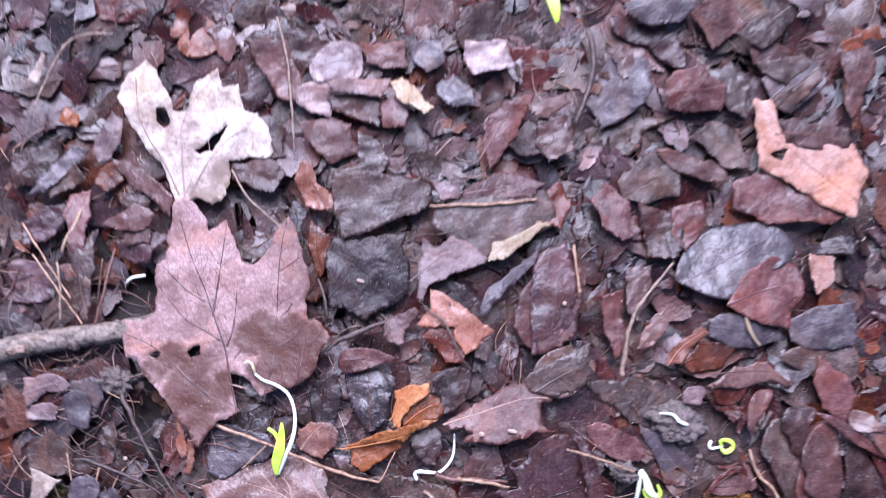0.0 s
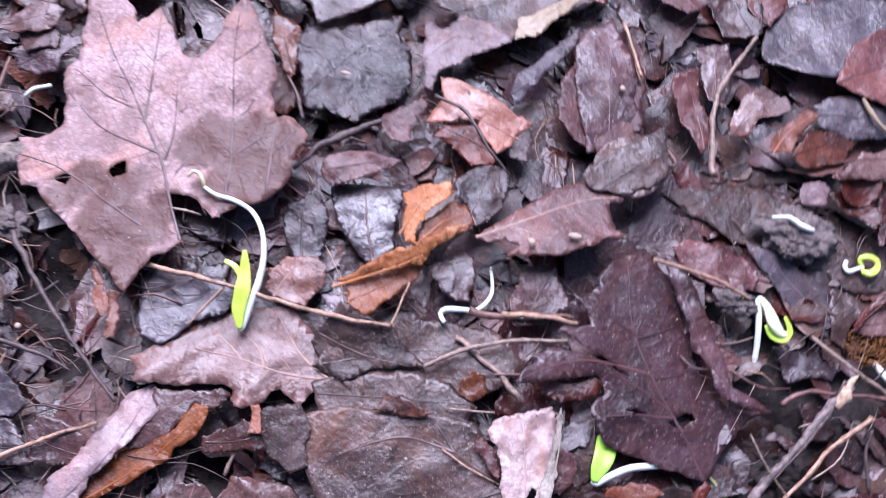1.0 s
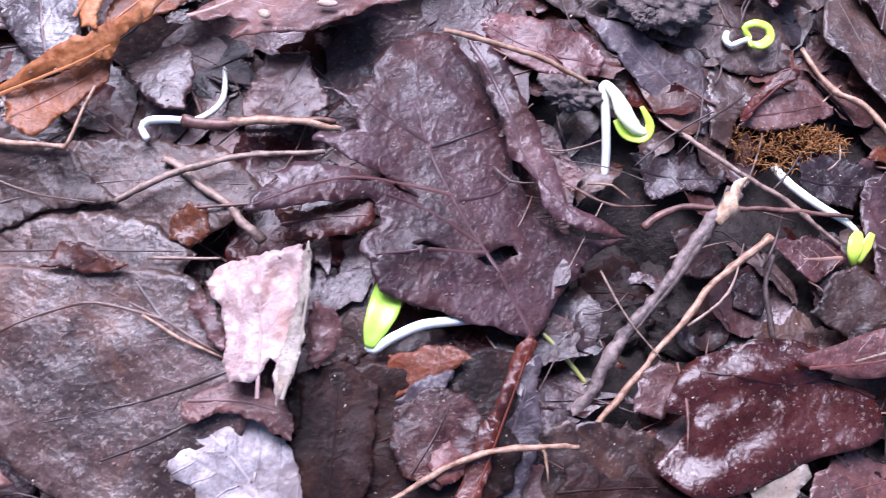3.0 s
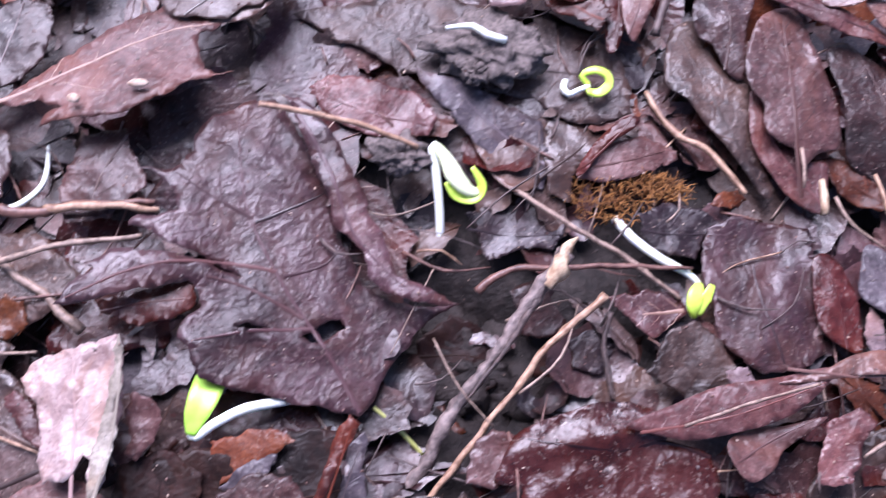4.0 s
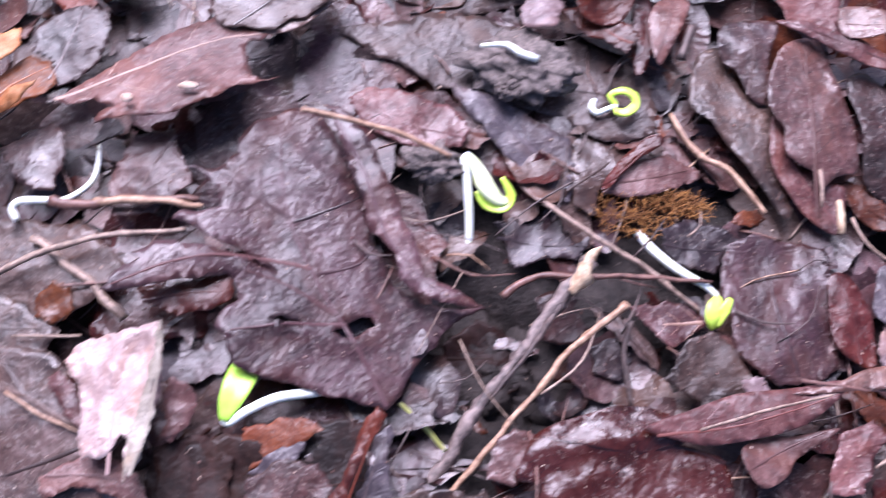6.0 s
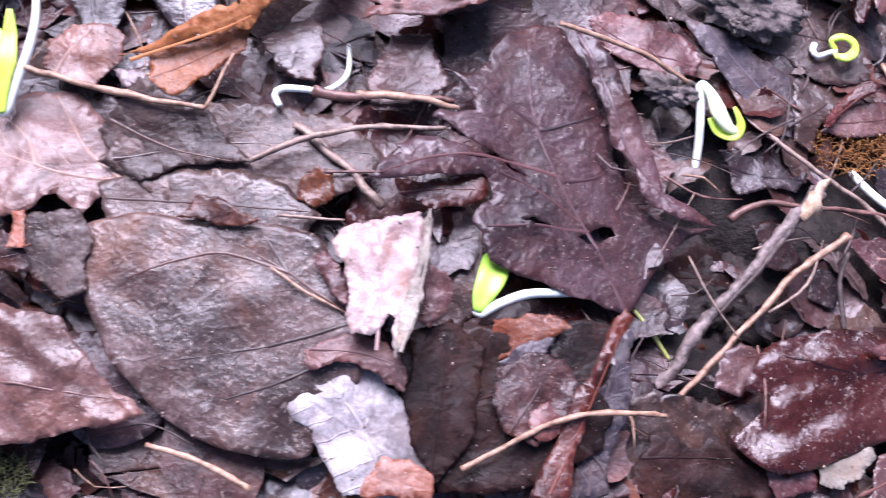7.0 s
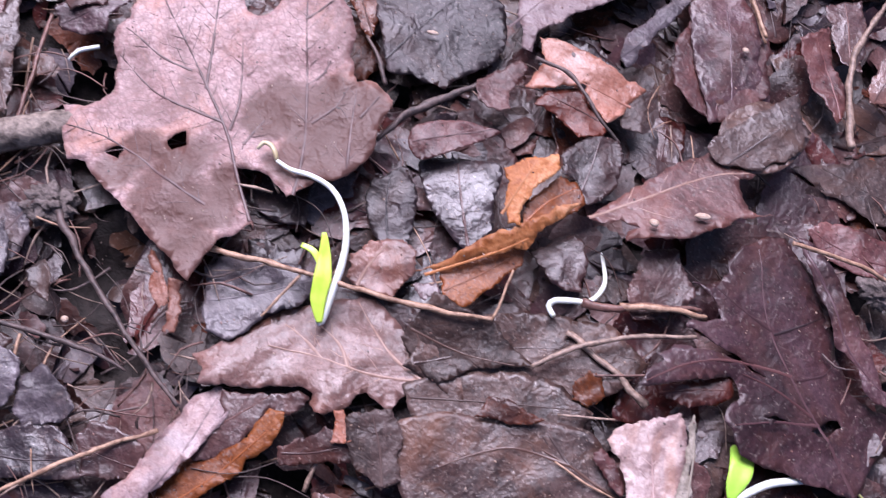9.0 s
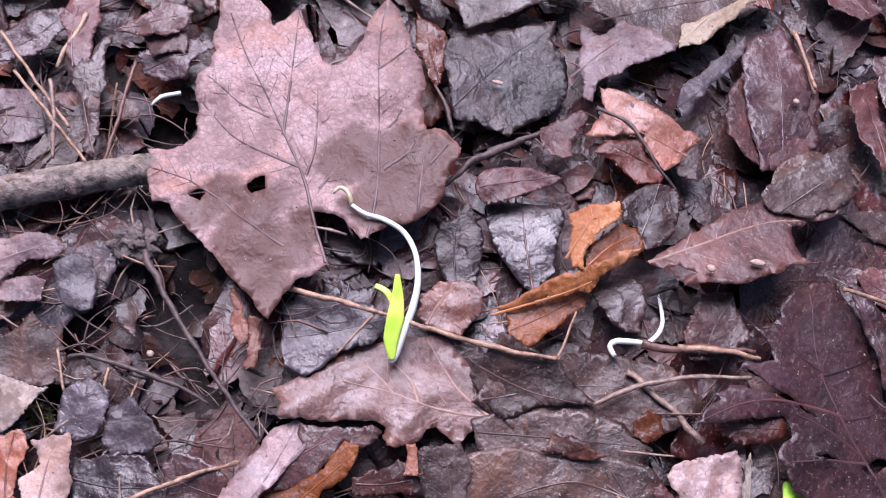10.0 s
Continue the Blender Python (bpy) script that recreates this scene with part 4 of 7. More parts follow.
leaf("dark_leaf", -38.5, 197.3, 0.5, 34.1, [(-11.3, 18.2), (-3.8, 16.7), (8.1, 11.1), (13.6, 5), (6.3, -5.8), (3.5, -13.5), (-5.7, -18.2), (-9, -15.9), (-12.8, -3.7), (-13.6, 7.7)], DARK,
     "small dark oval leaf", rib=([[(-6.6, -17.6), (-3.7, -2.7), (0.9, 14.8)]], 9), soft=True, rib_mat=BROWN)
leaf("leaf_fragment", -49, 215, 6, -65.6, [(-4.9, -13.2), (-6.5, -7), (-5.1, 3.3), (-1.8, 10.6), (1.6, 15.7), (3.8, 5.9), (6.5, -5.2), (6.3, -12.8), (0.6, -15.7)], RED_MAUVE,
     "maroon leaf with a pale upturned edge", curl=(2, 0), soft=True)
leaf("leaf_fragment", -38.1, 238.9, 7, -19.7, [(-8.1, -3.8), (-4.5, 3.8), (0.1, 11.8), (3.6, 11), (3.9, -1.7), (8.1, -7.6), (2.2, -11.8), (-3.5, -10.7)], MAUVE,
     "small red-brown leaf flap")
leaf("leaf_fragment", -59.4, 164.8, 0.5, -62.4, [(-7.3, -9.3), (-9.9, -1.2), (-8.4, 8.2), (-2.9, 12.1), (4.6, 9.3), (9.9, 2), (4.3, -8.6), (0.2, -12.1)], MAUVE_LIGHT,
     "pinkish brown leaf piece under a twig", rib=([[(3.8, -9.5), (-2.3, -4), (-7.6, 3.2)]], 9), rib_mat=VEIN_TAN)
leaf("dark_leaf", -96.1, 146.7, 0.5, -63.4, [(-11.9, -16.3), (-15, -9.2), (-10.1, 2.9), (-6.5, 14.5), (3.4, 18.6), (7.8, 11.9), (8.7, 0.2), (15, -11.9), (10.5, -18.6), (-0.2, -17.7)], GREY_BLUE,
     "dark wet leaf under a long twig", wave=1.2)
leaf("dark_leaf", -63.1, 185.9, 0.5, 14.3, [(-6.6, 10), (4.1, 15.5), (7.7, 9.4), (8.1, -5.1), (4.4, -15.5), (-3.8, -11.4), (-8.1, 0.1)], DARK,
     "near-black wet leaf beside a seedling stem", wave=1.0)
leaf("leaf_fragment", -94.1, 263.7, 1.3, 26.0, [(-3.9, 16.8), (0.1, 11.4), (6, 5.2), (5.2, -7.7), (-1.4, -16.8), (-4.1, -11), (-6, -1.2)], RUST,
     "rust-brown leaf strip in the litter", wave=1.0)
leaf("leaf_fragment", -207.1, 143, 4, -50.2, [(-8.4, -8.5), (-6.5, 1.7), (-1.6, 10.6), (4.5, 13.3), (6.3, 9.2), (2.9, 0.4), (6.3, -6.4), (8.4, -13.3)], PALE_MAUVE,
     "pale mauve leaf scrap")
leaf("leaf_fragment", -203.6, 129.7, 3, -68.0, [(-2.8, -9), (-4.3, -1.9), (-4.8, 4.7), (-2, 9), (4.8, 7.3), (4.4, 1), (3.8, -8.5)], PALE_MAUVE,
     "pale mauve leaf scrap")
leaf("leaf_fragment", -186, 137.3, 4, 31.3, [(-6.6, 8.4), (0.8, 10.9), (7.3, 8.1), (6.9, -2.2), (3.9, -10.9), (-0.5, -10.5), (-6, -6), (-7.3, -0.5)], GREY_BLUE,
     "grey leaf scrap crossed by fine stems")
leaf("leaf_fragment", -192.7, 110.2, 3, 33.3, [(-4.9, 7.7), (4.8, 13.3), (8.4, 6.1), (12.3, 4.8), (11.3, -7.7), (8, -12.7), (1.6, -13.3), (-5.1, -8.9), (-12.3, -5.4), (-10.2, 5.2)], GREY,
     "olive-grey leaf piece in the wet litter", wave=1.5)
leaf("leaf_fragment", -189.7, 90.6, 5, -1.4, [(-9.5, 9.2), (-0.5, 9.4), (9.5, 9.6), (5.7, 2.5), (3.8, -3.5), (-2, -9.6)], WHITE,
     "bleached white leaf scrap")
leaf("leaf_fragment", -167.4, 96.5, 4, 3.8, [(-8.3, 5.1), (-0.9, 10.6), (6.9, 8.1), (8.3, -1.1), (6.9, -7), (0.7, -10.6), (-7.2, -8.1)], GREY_BLUE,
     "blue-grey leaf piece in the wet litter")
leaf("leaf_fragment", -150.9, 94, 3, 64.7, [(1.5, 10.8), (8.6, 7.5), (8.4, -3.7), (5.1, -10.8), (-0.7, -10.2), (-8.6, -2.9), (-7.6, 4.3)], GREY_BLUE,
     "dark grey leaf piece")
leaf("leaf_fragment", -170.3, 75, 5, 6.2, [(-7.9, 7.9), (-2.6, 10.3), (3.7, 12.7), (5.8, 4.4), (8.3, -10), (-4.1, -12.7), (-8.3, -5.2), (-2.6, 1.3)], PALE,
     "pale pink leaf strip")
leaf("leaf_fragment", -182.8, 72.7, 4, 15.9, [(-5.6, 10.2), (2.2, 12.2), (5.6, 6), (2.8, -0.5), (3.6, -12.2), (-3.7, -12.2)], RUST_PALE,
     "rust-orange leaf piece in the wet litter")
leaf("leaf_fragment", -149, 77.5, 2, -80.1, [(-5.7, -18.3), (-9, -2.5), (-9.1, 8.7), (-2, 14.6), (5.8, 18.3), (9.1, -14.8)], DARK,
     "dark leaf piece in the wet litter")
leaf("leaf_fragment", -123.5, 83.1, 3, 84.1, [(2.6, 12.8), (7.8, 10.3), (8.9, 0.4), (6.8, -8.9), (-1.8, -12.8), (-8.9, 6.6)], MAUVE,
     "mauve leaf piece beside a thin stalk")
leaf("leaf_fragment", -164.1, 129.9, 5, 33.2, [(-3.8, 4.9), (0.1, 7.2), (2.9, 7.8), (3.8, 0), (1.1, -7.8), (-2, -3.4)], GREY,
     "upturned grey leaf edge in a hollow", curl=(2, 0))
leaf("leaf_fragment", -174.8, 107.7, 2, -83.0, [(-2.5, -9), (-5.2, 1.4), (-1.3, 9), (5.2, 4.2), (5.1, -4.9)], BROWN,
     "brown leaf piece in the wet litter")
leaf("leaf_fragment", -207.5, 205.2, 5, 24.2, [(-7.8, 25.2), (-1.5, 14.7), (1.8, 19.8), (8.8, 25.5), (6, 4.8), (2.9, -7), (0.1, -25.5), (-3.6, -21.6), (-1.1, -6.3), (-6.6, 6), (-8.8, 15.8)], GREY,
     "grey-brown leaf strip standing in the litter", wave=1.0)
leaf("leaf_fragment", -197.2, 242.8, 5, -61.3, [(0.6, -15), (-3.8, -2.3), (-8, 4.6), (-0, 15), (5.6, 10.8), (8, 2.6), (4.5, -8)], MAUVE,
     "mauve curled leaf above a hollow")
leaf("leaf_fragment", -183.5, 230.8, 2, -56.4, [(-7.1, -13.9), (-8.7, -2), (-5.2, 12.5), (-1.3, 14.7), (2.4, 3.9), (8.7, 0.8), (6.8, -7.5), (-0.4, -14.7)], OAK,
     "dark purple leaf over a hollow")
leaf("leaf_fragment", -239.2, 224.7, 3, -35.7, [(-7.4, -9.9), (-8.5, 5.4), (-3.3, 15.3), (6.1, 15.9), (8.2, 2.6), (8.5, -4.6), (3.1, -15.9)], OAK,
     "purple-brown leaf in the litter")
leaf("dark_leaf", -12.2, 130.9, 1.3, -79.4, [(-3.8, -30.6), (-10, -15.2), (-10.5, 4.2), (-7.5, 19.9), (0.6, 30.6), (9.7, 24.9), (9.3, 6.6), (9.7, -12.8), (10.5, -25.2)], GREY_DARK,
     "flat mud-smeared leaf between two larger leaves", ripple=0.4, wave=0.6, crumple=0.02)
leaf("dark_leaf", 61.7, 95.8, 2.2, 7.6, [(-10.5, 16.8), (2.1, 21.1), (10.5, 16), (9.9, 4), (9.1, -10), (1.5, -21.1), (-6.3, -12), (-9.6, 1.5)], SODDEN,
     "dark purple sodden leaf pressed flat", ripple=0.4)
leaf("leaf_fragment", 84.9, 104.3, 2.5, -16.9, [(-11.5, 0.3), (-7.5, 7.8), (2.4, 12.9), (9.9, 8.9), (11.5, -3.1), (7.8, -11.6), (-0.2, -12.9), (-7.9, -8)], BROWN,
     "wet brown leaf piece pressed flat", ripple=0.5)
leaf("leaf_fragment", 89, 97.5, 3.7, -90.0, [(-0.5, -6), (-5.5, 0), (-0.5, 6), (5.5, -0)], RED_MAUVE,
     "small red-brown leaf scrap pressed flat")
leaf("maple_leaf", -36.8, 72.7, 4.8, -83.3, [(-6.5, -26.6), (-18.8, -20.2), (-18.5, -9.1), (-18.4, -0.1), (-10.4, 8.1), (-1.2, 18.1), (2.8, 26.6), (7.7, 17), (12.2, 3.4), (16.7, -9.2), (18.8, -17.5), (14, -24), (1.8, -24.6)], MAUVE_LIGHT,
     "mauve-brown leaf with pressed ridges", ridges=[((-18.7, -19.2), (-4.8, 4.4), 1.6, 2.4), ((-4.8, 4.4), (1.1, -5.4), 1.6, 1.6), ((-10.1, -23.2), (-0, -6.3), 1.6, 1.8), ((0.3, 4.8), (6.7, 17.1), 1.3, 1.2)], ripple=0.9, wave=1.0)
leaf("leaf_fragment", -70, 68.1, 5, 4.2, [(-9.4, 7.6), (-5.9, 14.4), (1.2, 15.9), (10.8, 10.2), (7.9, -1.7), (10.1, -12.8), (-3.1, -15.9), (-10.8, -11.3)], MAUVE_LIGHT,
     "smooth mauve leaf piece", ripple=0.7)
leaf("leaf_fragment", -62.3, 103, 1, -67.9, [(-2, -12.9), (-6.3, 2.9), (-2.4, 10), (6.3, 12.9), (4.2, -5.7), (3.4, -12.9)], BROWN,
     "brown leaf bridging a hollow")
leaf("leaf_fragment", -57.8, 110.7, 4, 20.8, [(-1.5, 5.2), (1.7, 5), (3.2, -5.2), (-3.2, -4.9)], RUST_PALE,
     "crinkled leaf scrap in the wet litter")
leaf("leaf_fragment", -44.4, 106.4, 4.4, 23.7, [(-8.5, 12), (5.8, 12.2), (8.5, 3.4), (6, -9.7), (-0.6, -12.2), (-4.9, -7.1), (-8.2, -2.3)], GREY,
     "lavender-grey end of a flat leaf", ripple=0.5)
leaf("leaf_fragment", -43.6, 159.8, 5, -78.2, [(-1.5, -4.5), (-3, 3.1), (0.9, 4.6), (3.6, -0.4)], PALE_MAUVE,
     "tiny pale leaf scrap")
leaf("wood_chip", -128.2, 141.0, 4, -153.2, [(0.9, -11.1), (-1.3, -6.1), (-2.3, 8.4), (0.8, 10.2), (2.7, 5.4)], RUST_PALE,
     "tan splinter of bark", wave=0.3)
leaf("wood_chip", -121.1, 133.6, 4, -168.4, [(2.1, -9.1), (-2.8, -8.5), (-2.2, 8.8), (1.7, 8.7)], RUST_PALE,
     "tan splinter of bark", wave=0.3)

# ---- fallen stick ----
stick = twig([(-248.8, 144.1, 3), (-224.2, 160.5, 3), (-199.9, 173.9, 3), (-176.9, 186.2, 2), (-155, 201.2, -3)], [6.5, 6.3, 6, 5.6, 5], STICK, "grey-brown fallen stick running under the maple leaf", name="stick", category='stick', group='', rough=0.13)
for k, (x, y, z, rx, ry) in enumerate([(22, 13, 7.5, 6, 2.4), (40, 26.5, 7, 8, 2.0), (58, 33, 6.6, 5, 2.8), (74, 44, 6.2, 7, 1.8), (30, 22, 7.3, 4, 1.6)]):
    flake = child("bark_flake", lump("bark_flake", rx, ry, 0.9, k * 2.3, STICK if k % 2 else TAN_GREY, 0.5, 20), stick, "loose flake of grey bark")
    flake.matrix_basis = pose(x * MM, y * MM, (z - 1.2) * MM, 0, 0, 31)
knot = child("knot", lump("knot", 3.2, 2.6, 2.2, 5.0, BARK, 0.35, 20), stick, "dark knot in the bark")
knot.matrix_basis = pose(49 * MM, 24.5 * MM, 4.6 * MM)

# ---- oak leaf and the dark leaves round it ----
leaf("dark_leaf", 117.2, 244, -5.5, 85.3, [(-6.1, 49.8), (-0.3, 40.3), (7.9, 26.9), (12, 13.2), (12, 1.1), (16.5, -16.6), (11.9, -34), (6.6, -43.4), (-2, -48.2), (-9.9, -49.8), (-15.6, -41.3), (-16.5, -31.3), (-14.9, -25.2), (-13.5, -18), (-14.1, -11), (-14.8, -2.1), (-14.7, 8), (-15.2, 15), (-12.8, 22.2), (-10.7, 32.4), (-8.4, 41.6)], GREY,
     "long dark leaf smeared with soil", crumple=0.01, ripple=0.4, wave=0.6)
leaf("dark_leaf", 126.6, 221.2, -5, 58.0, [(-3.7, 24.4), (0.7, 15.4), (4.3, 5.8), (7.1, -4.2), (9.1, -11.2), (1.4, -19.6), (-6.3, -24.4), (-9.1, -17.9), (-9.1, -8.5), (-8.9, -1.3), (-8.2, 5.1), (-6.8, 14.2)], GREY_BLUE,
     "blue-grey sodden leaf in the wet litter")
leaf("dark_leaf", 151.9, 219, -6.8, -35.8, [(-11.5, -0.9), (-1, 6.7), (5.8, 17.8), (11.5, 13.3), (4.5, 0.8), (5.4, -7.2), (10.6, -14.5), (4.4, -17.8)], GREY_DARK,
     "dark brown leaf under the curled seedling")
leaf("leaf_fragment", 93.8, 217.2, -3, 80.5, [(-0.2, 18), (5.7, 12.9), (8.1, -0.9), (7.7, -11.1), (2.8, -18), (-2.3, -17.8), (-6.6, -10.4), (-8.1, -1.6), (-7.4, 6.7)], RED_MAUVE,
     "sodden crumpled red-brown leaf", crumple=0.15)
leaf("red_leaf", 158.8, 218, -3.4, -35.9, [(1, -12.9), (-1.1, -8.3), (-2.6, 0.6), (-1.8, 9.7), (0.8, 12.9), (2.6, 10.5), (0.2, 0.1), (1.7, -8.7)], RED,
     "dark red leaf with its edge turned up", soft=True, jag=0.2, curl=(0, 2))
leaf("leaf_fragment", 165.8, 216.6, -6, -65.9, [(2.6, -15.2), (-1.1, -11.3), (-5, -3), (-5.4, 6), (0.9, 15.2), (3.6, 14), (5.4, 3.3), (5.4, -6.6)], MAUVE,
     "mauve wet leaf piece")
leaf("leaf_fragment", 126.6, 256, 6.3, -49.1, [(-2, -6.9), (-5.9, -2.2), (-2.9, 5.8), (-0.2, 7.4), (5.9, 0.7), (1.5, -7.4)], PALE_MAUVE,
     "pale mauve leaf flap")
leaf("red_leaf", 144.5, 263.1, 6.6, -74.7, [(-6.3, -8.1), (-4.9, 8.1), (3.7, 5.7), (6.3, -0.1), (4.2, -7.9)], RUST_RED,
     "narrow dark red leaf", soft=True, jag=0.2, curl=(0, 2))
leaf("red_leaf", 156.8, 259.4, 3, 7.3, [(-3.1, 14.1), (0.9, 13.6), (3.1, -0.8), (0.4, -13.5), (-2.7, -14.1), (-3, -1)], RED,
     "narrow dark red leaf blade", soft=True, jag=0.2)
leaf("leaf_fragment", 162.6, 260.9, 4.6, -7.1, [(-5.1, 3.5), (-2.8, 9.8), (4.8, 12.8), (5.1, 2.7), (3.3, -7.6), (2, -12.8), (-1.5, -9.2), (-4.5, -1.5)], MAUVE,
     "pointed mauve leaf piece", soft=True, jag=0.2, curl=(0, -1.5))
leaf("brown_leaf", 188.8, 258, 3, 5.7, [(-9.4, 4.9), (-6.8, 10.7), (3.5, 13.7), (9.4, 12.1), (6.3, 1.3), (5.8, -13.7), (0.8, -13.2), (-3.4, -5.7), (-8.1, -2.2)], BROWN,
     "purple-brown leaf in a stack", soft=True, jag=0.2, curl=(0, -2))
leaf("brown_leaf", 190.1, 234.1, 0, 31.6, [(-6.2, 22.5), (-0.3, 28.3), (6.4, 27.7), (6.1, 19.7), (6.5, 8.8), (11.1, 4.8), (3.4, -11.5), (3.4, -26.8), (0.1, -28.3), (-2.5, -17.3), (-5.5, -4.9), (-8.1, 6.1), (-11.1, 12.6)], GREY_DARK,
     "grey-purple leaf in a stack", soft=True, jag=0.2, curl=(0, -2))
leaf("oval_leaf", 208.6, 243.6, 4, 15.6, [(-3.8, 22.2), (4, 24.2), (8.3, 20.9), (9.3, 13.4), (10.8, 3.6), (12.5, -5.2), (12.2, -13.4), (10.6, -19.2), (4, -20.5), (-1.2, -24.2), (-2, -19.8), (-7.2, -16.3), (-10.3, -12.3), (-9.4, -5.3), (-12.2, -0.4), (-12.5, 6), (-8.8, 15.3)], MAUVE,
     "oval mauve leaf with tan blotches and a midrib", rib=([[(-3.6, -32.9), (-2.8, -22.7), (-0.1, -1.7), (2.3, 21.6)]], 7), soft=True, rib_mat=BROWN, curl=(0, -2))
leaf("brown_leaf", 209.6, 225.1, 0, 39.2, [(1.1, 19.7), (4, 18.5), (-0.8, 9.5), (-0.8, 3.1), (3.2, -1.4), (2.9, -5), (8.1, -8), (5.8, -12.6), (-1.3, -19.7), (-5.4, -15.1), (-7.5, -8.2), (-8.1, 5.2), (-4, 13.5)], RED_MAUVE,
     "rust-edged mauve leaf in the wet litter", soft=True, jag=0.2, curl=(0, -1))
leaf("brown_leaf", 235.6, 240.1, 2, 22.3, [(-8.9, 21.9), (-2.4, 24.6), (1.1, 19.9), (6.6, 12.3), (11.2, 5), (12.8, -4.3), (11.2, -13.4), (4.7, -16.1), (0.4, -18.7), (-1, -24.6), (-4.3, -22.2), (-9.3, -15.8), (-12.8, -11.1), (-12.7, -5.8), (-10, 6.1)], BROWN,
     "smooth purple-brown oval leaf", soft=True, curl=(0, -2))
leaf("red_leaf", 252.2, 250, 4, 33.8, [(-10.4, 19), (1.2, 14.8), (10.4, 8.7), (7.9, -4), (-2.1, -19), (-8.2, -13.7), (-7.7, -2.1), (-9, 8.5)], RED,
     "dark red leaf with a shiny face", soft=True, jag=0.2, curl=(0, -2))
leaf("red_leaf", 218.6, 265.2, 8, 76.7, [(-0.8, 24), (3.2, 11.6), (3.5, 1.4), (2.7, -8), (1.6, -16.5), (0.3, -24), (-1.1, -22.3), (-2.9, -10.4), (-3.5, 0.8), (-2.4, 9.2)], RED_MAUVE,
     "long dark red leaf", soft=True, jag=0.2, curl=(0, -1.5))
leaf("leaf_fragment", 226.6, 273.7, 11.5, -87.1, [(-5, -12.4), (-5.4, -1.3), (-1.1, 5.4), (0.3, 12.4), (2.8, 2.2), (5.4, -4.9), (4.1, -11.8)], MAUVE_LIGHT,
     "mauve leaf piece on a stack", soft=True, jag=0.2)
leaf("leaf_fragment", 241.3, 265.3, 9.9, 76.9, [(2.3, 15.3), (5.5, 5.7), (4.7, -3.7), (3, -14.3), (-0.9, -15.3), (-5.5, -4), (-3.9, 6.6), (-1.1, 12.4)], MAUVE_LIGHT,
     "pointed mauve leaf piece", soft=True, jag=0.2)
leaf("leaf_fragment", 247.5, 277.9, 12.5, 75.1, [(0.5, 10), (6.6, -5), (-4.5, -10), (-6.6, -2.3), (-5.5, 5.3)], MAUVE,
     "brown leaf edge on a stack")
leaf("red_leaf", 229.2, 220.4, -2, 62.4, [(-3.8, 13), (3, 8.6), (4.9, 0.6), (2, -8.9), (-1.5, -13), (-4.8, -6.7), (-4.9, 2.2)], RUST,
     "rust-red leaf tip in the wet litter")
leaf("brown_leaf", 253.5, 209.9, -2, 43.7, [(-4.8, 13.1), (2.3, 10.4), (8.2, 2), (6.9, -6.5), (-3.5, -13.1), (-7.9, -6.1), (-8.2, 3.8)], RED_MAUVE,
     "brown leaf under a twig")
leaf("dark_leaf", 183.2, 198.5, -7, -80.5, [(-4.6, -12.6), (-8.2, -3.9), (-6.6, 6), (-3.4, 12.6), (1.8, 7.6), (8.2, 3.5), (6.9, -4.4), (1.8, -10.6)], DARK,
     "wet dark leaf beside moss")
leaf("brown_leaf", 207.3, 184.6, -3.4, 18.3, [(-11.6, 20.1), (-3.4, 22.6), (7.1, 19.1), (16.6, 16), (15.4, 2.7), (13.5, -9.3), (12.2, -19.4), (2.8, -22.6), (-7.4, -21.4), (-13.7, -15.1), (-16.6, -7.8), (-16.6, 1.7), (-15.7, 10.9)], OAK,
     "broad wet purple leaf with soil smears", wave=1.2)
leaf("red_leaf", 226, 183.4, -1, 20.1, [(-3, 12.4), (2.8, 13.5), (6, 4.8), (5.7, -4.7), (3.6, -13.5), (-1.1, -11.7), (-6, -4.6)], RED,
     "dark red oblong leaf", soft=True, jag=0.2)
leaf("dark_leaf", 241.1, 189.7, 0, 49.3, [(-3.5, 9), (4.6, 13.4), (6.9, 6.1), (7.4, -6.7), (2.6, -13.4), (-1.6, -13.1), (-5.9, -3.5), (-7.4, 4.4)], GREY_BLUE,
     "dark slate-coloured leaf in the wet litter", soft=True)
leaf("leaf_fragment", 237.8, 178.7, -3, 13.9, [(-0.3, 6.5), (2.9, 2.7), (2.9, -5.6), (-1.4, -6.5), (-2.9, -0)], PALE_MAUVE,
     "small pale mauve leaf scrap")
leaf("leaf_fragment", 176.3, 173.5, -6.4, -84.2, [(-3.7, -10.9), (-6.6, -0.6), (-6.7, 8.5), (-1.4, 10.9), (4, 5.4), (6.7, 2.1), (4.2, -2.7), (-0.3, -7.3)], RED_MAUVE,
     "rust-brown leaf with pale veins", rib=([[(-1.5, 9.9), (0.3, -1.3)]], 4), rib_mat=VEIN_TAN)
leaf("dark_leaf", 188.1, 159.5, -0.3, 46.6, [(1.3, 11), (9, 8.7), (10.9, 0.8), (9.2, -7.6), (4.2, -11), (-2.9, -10.8), (-6.4, -10), (-6.2, -4.3), (-10.9, 6.4), (-5.2, 7.6)], GREY_DARK,
     "slate-coloured leaf with a toothed edge")
leaf("leaf_fragment", 201, 157, 3.6, 88.9, [(1.9, 5), (4, -0.9), (0.1, -5), (-4, -0.1), (-3, 1.9)], PALE_MAUVE,
     "small mauve leaf scrap")
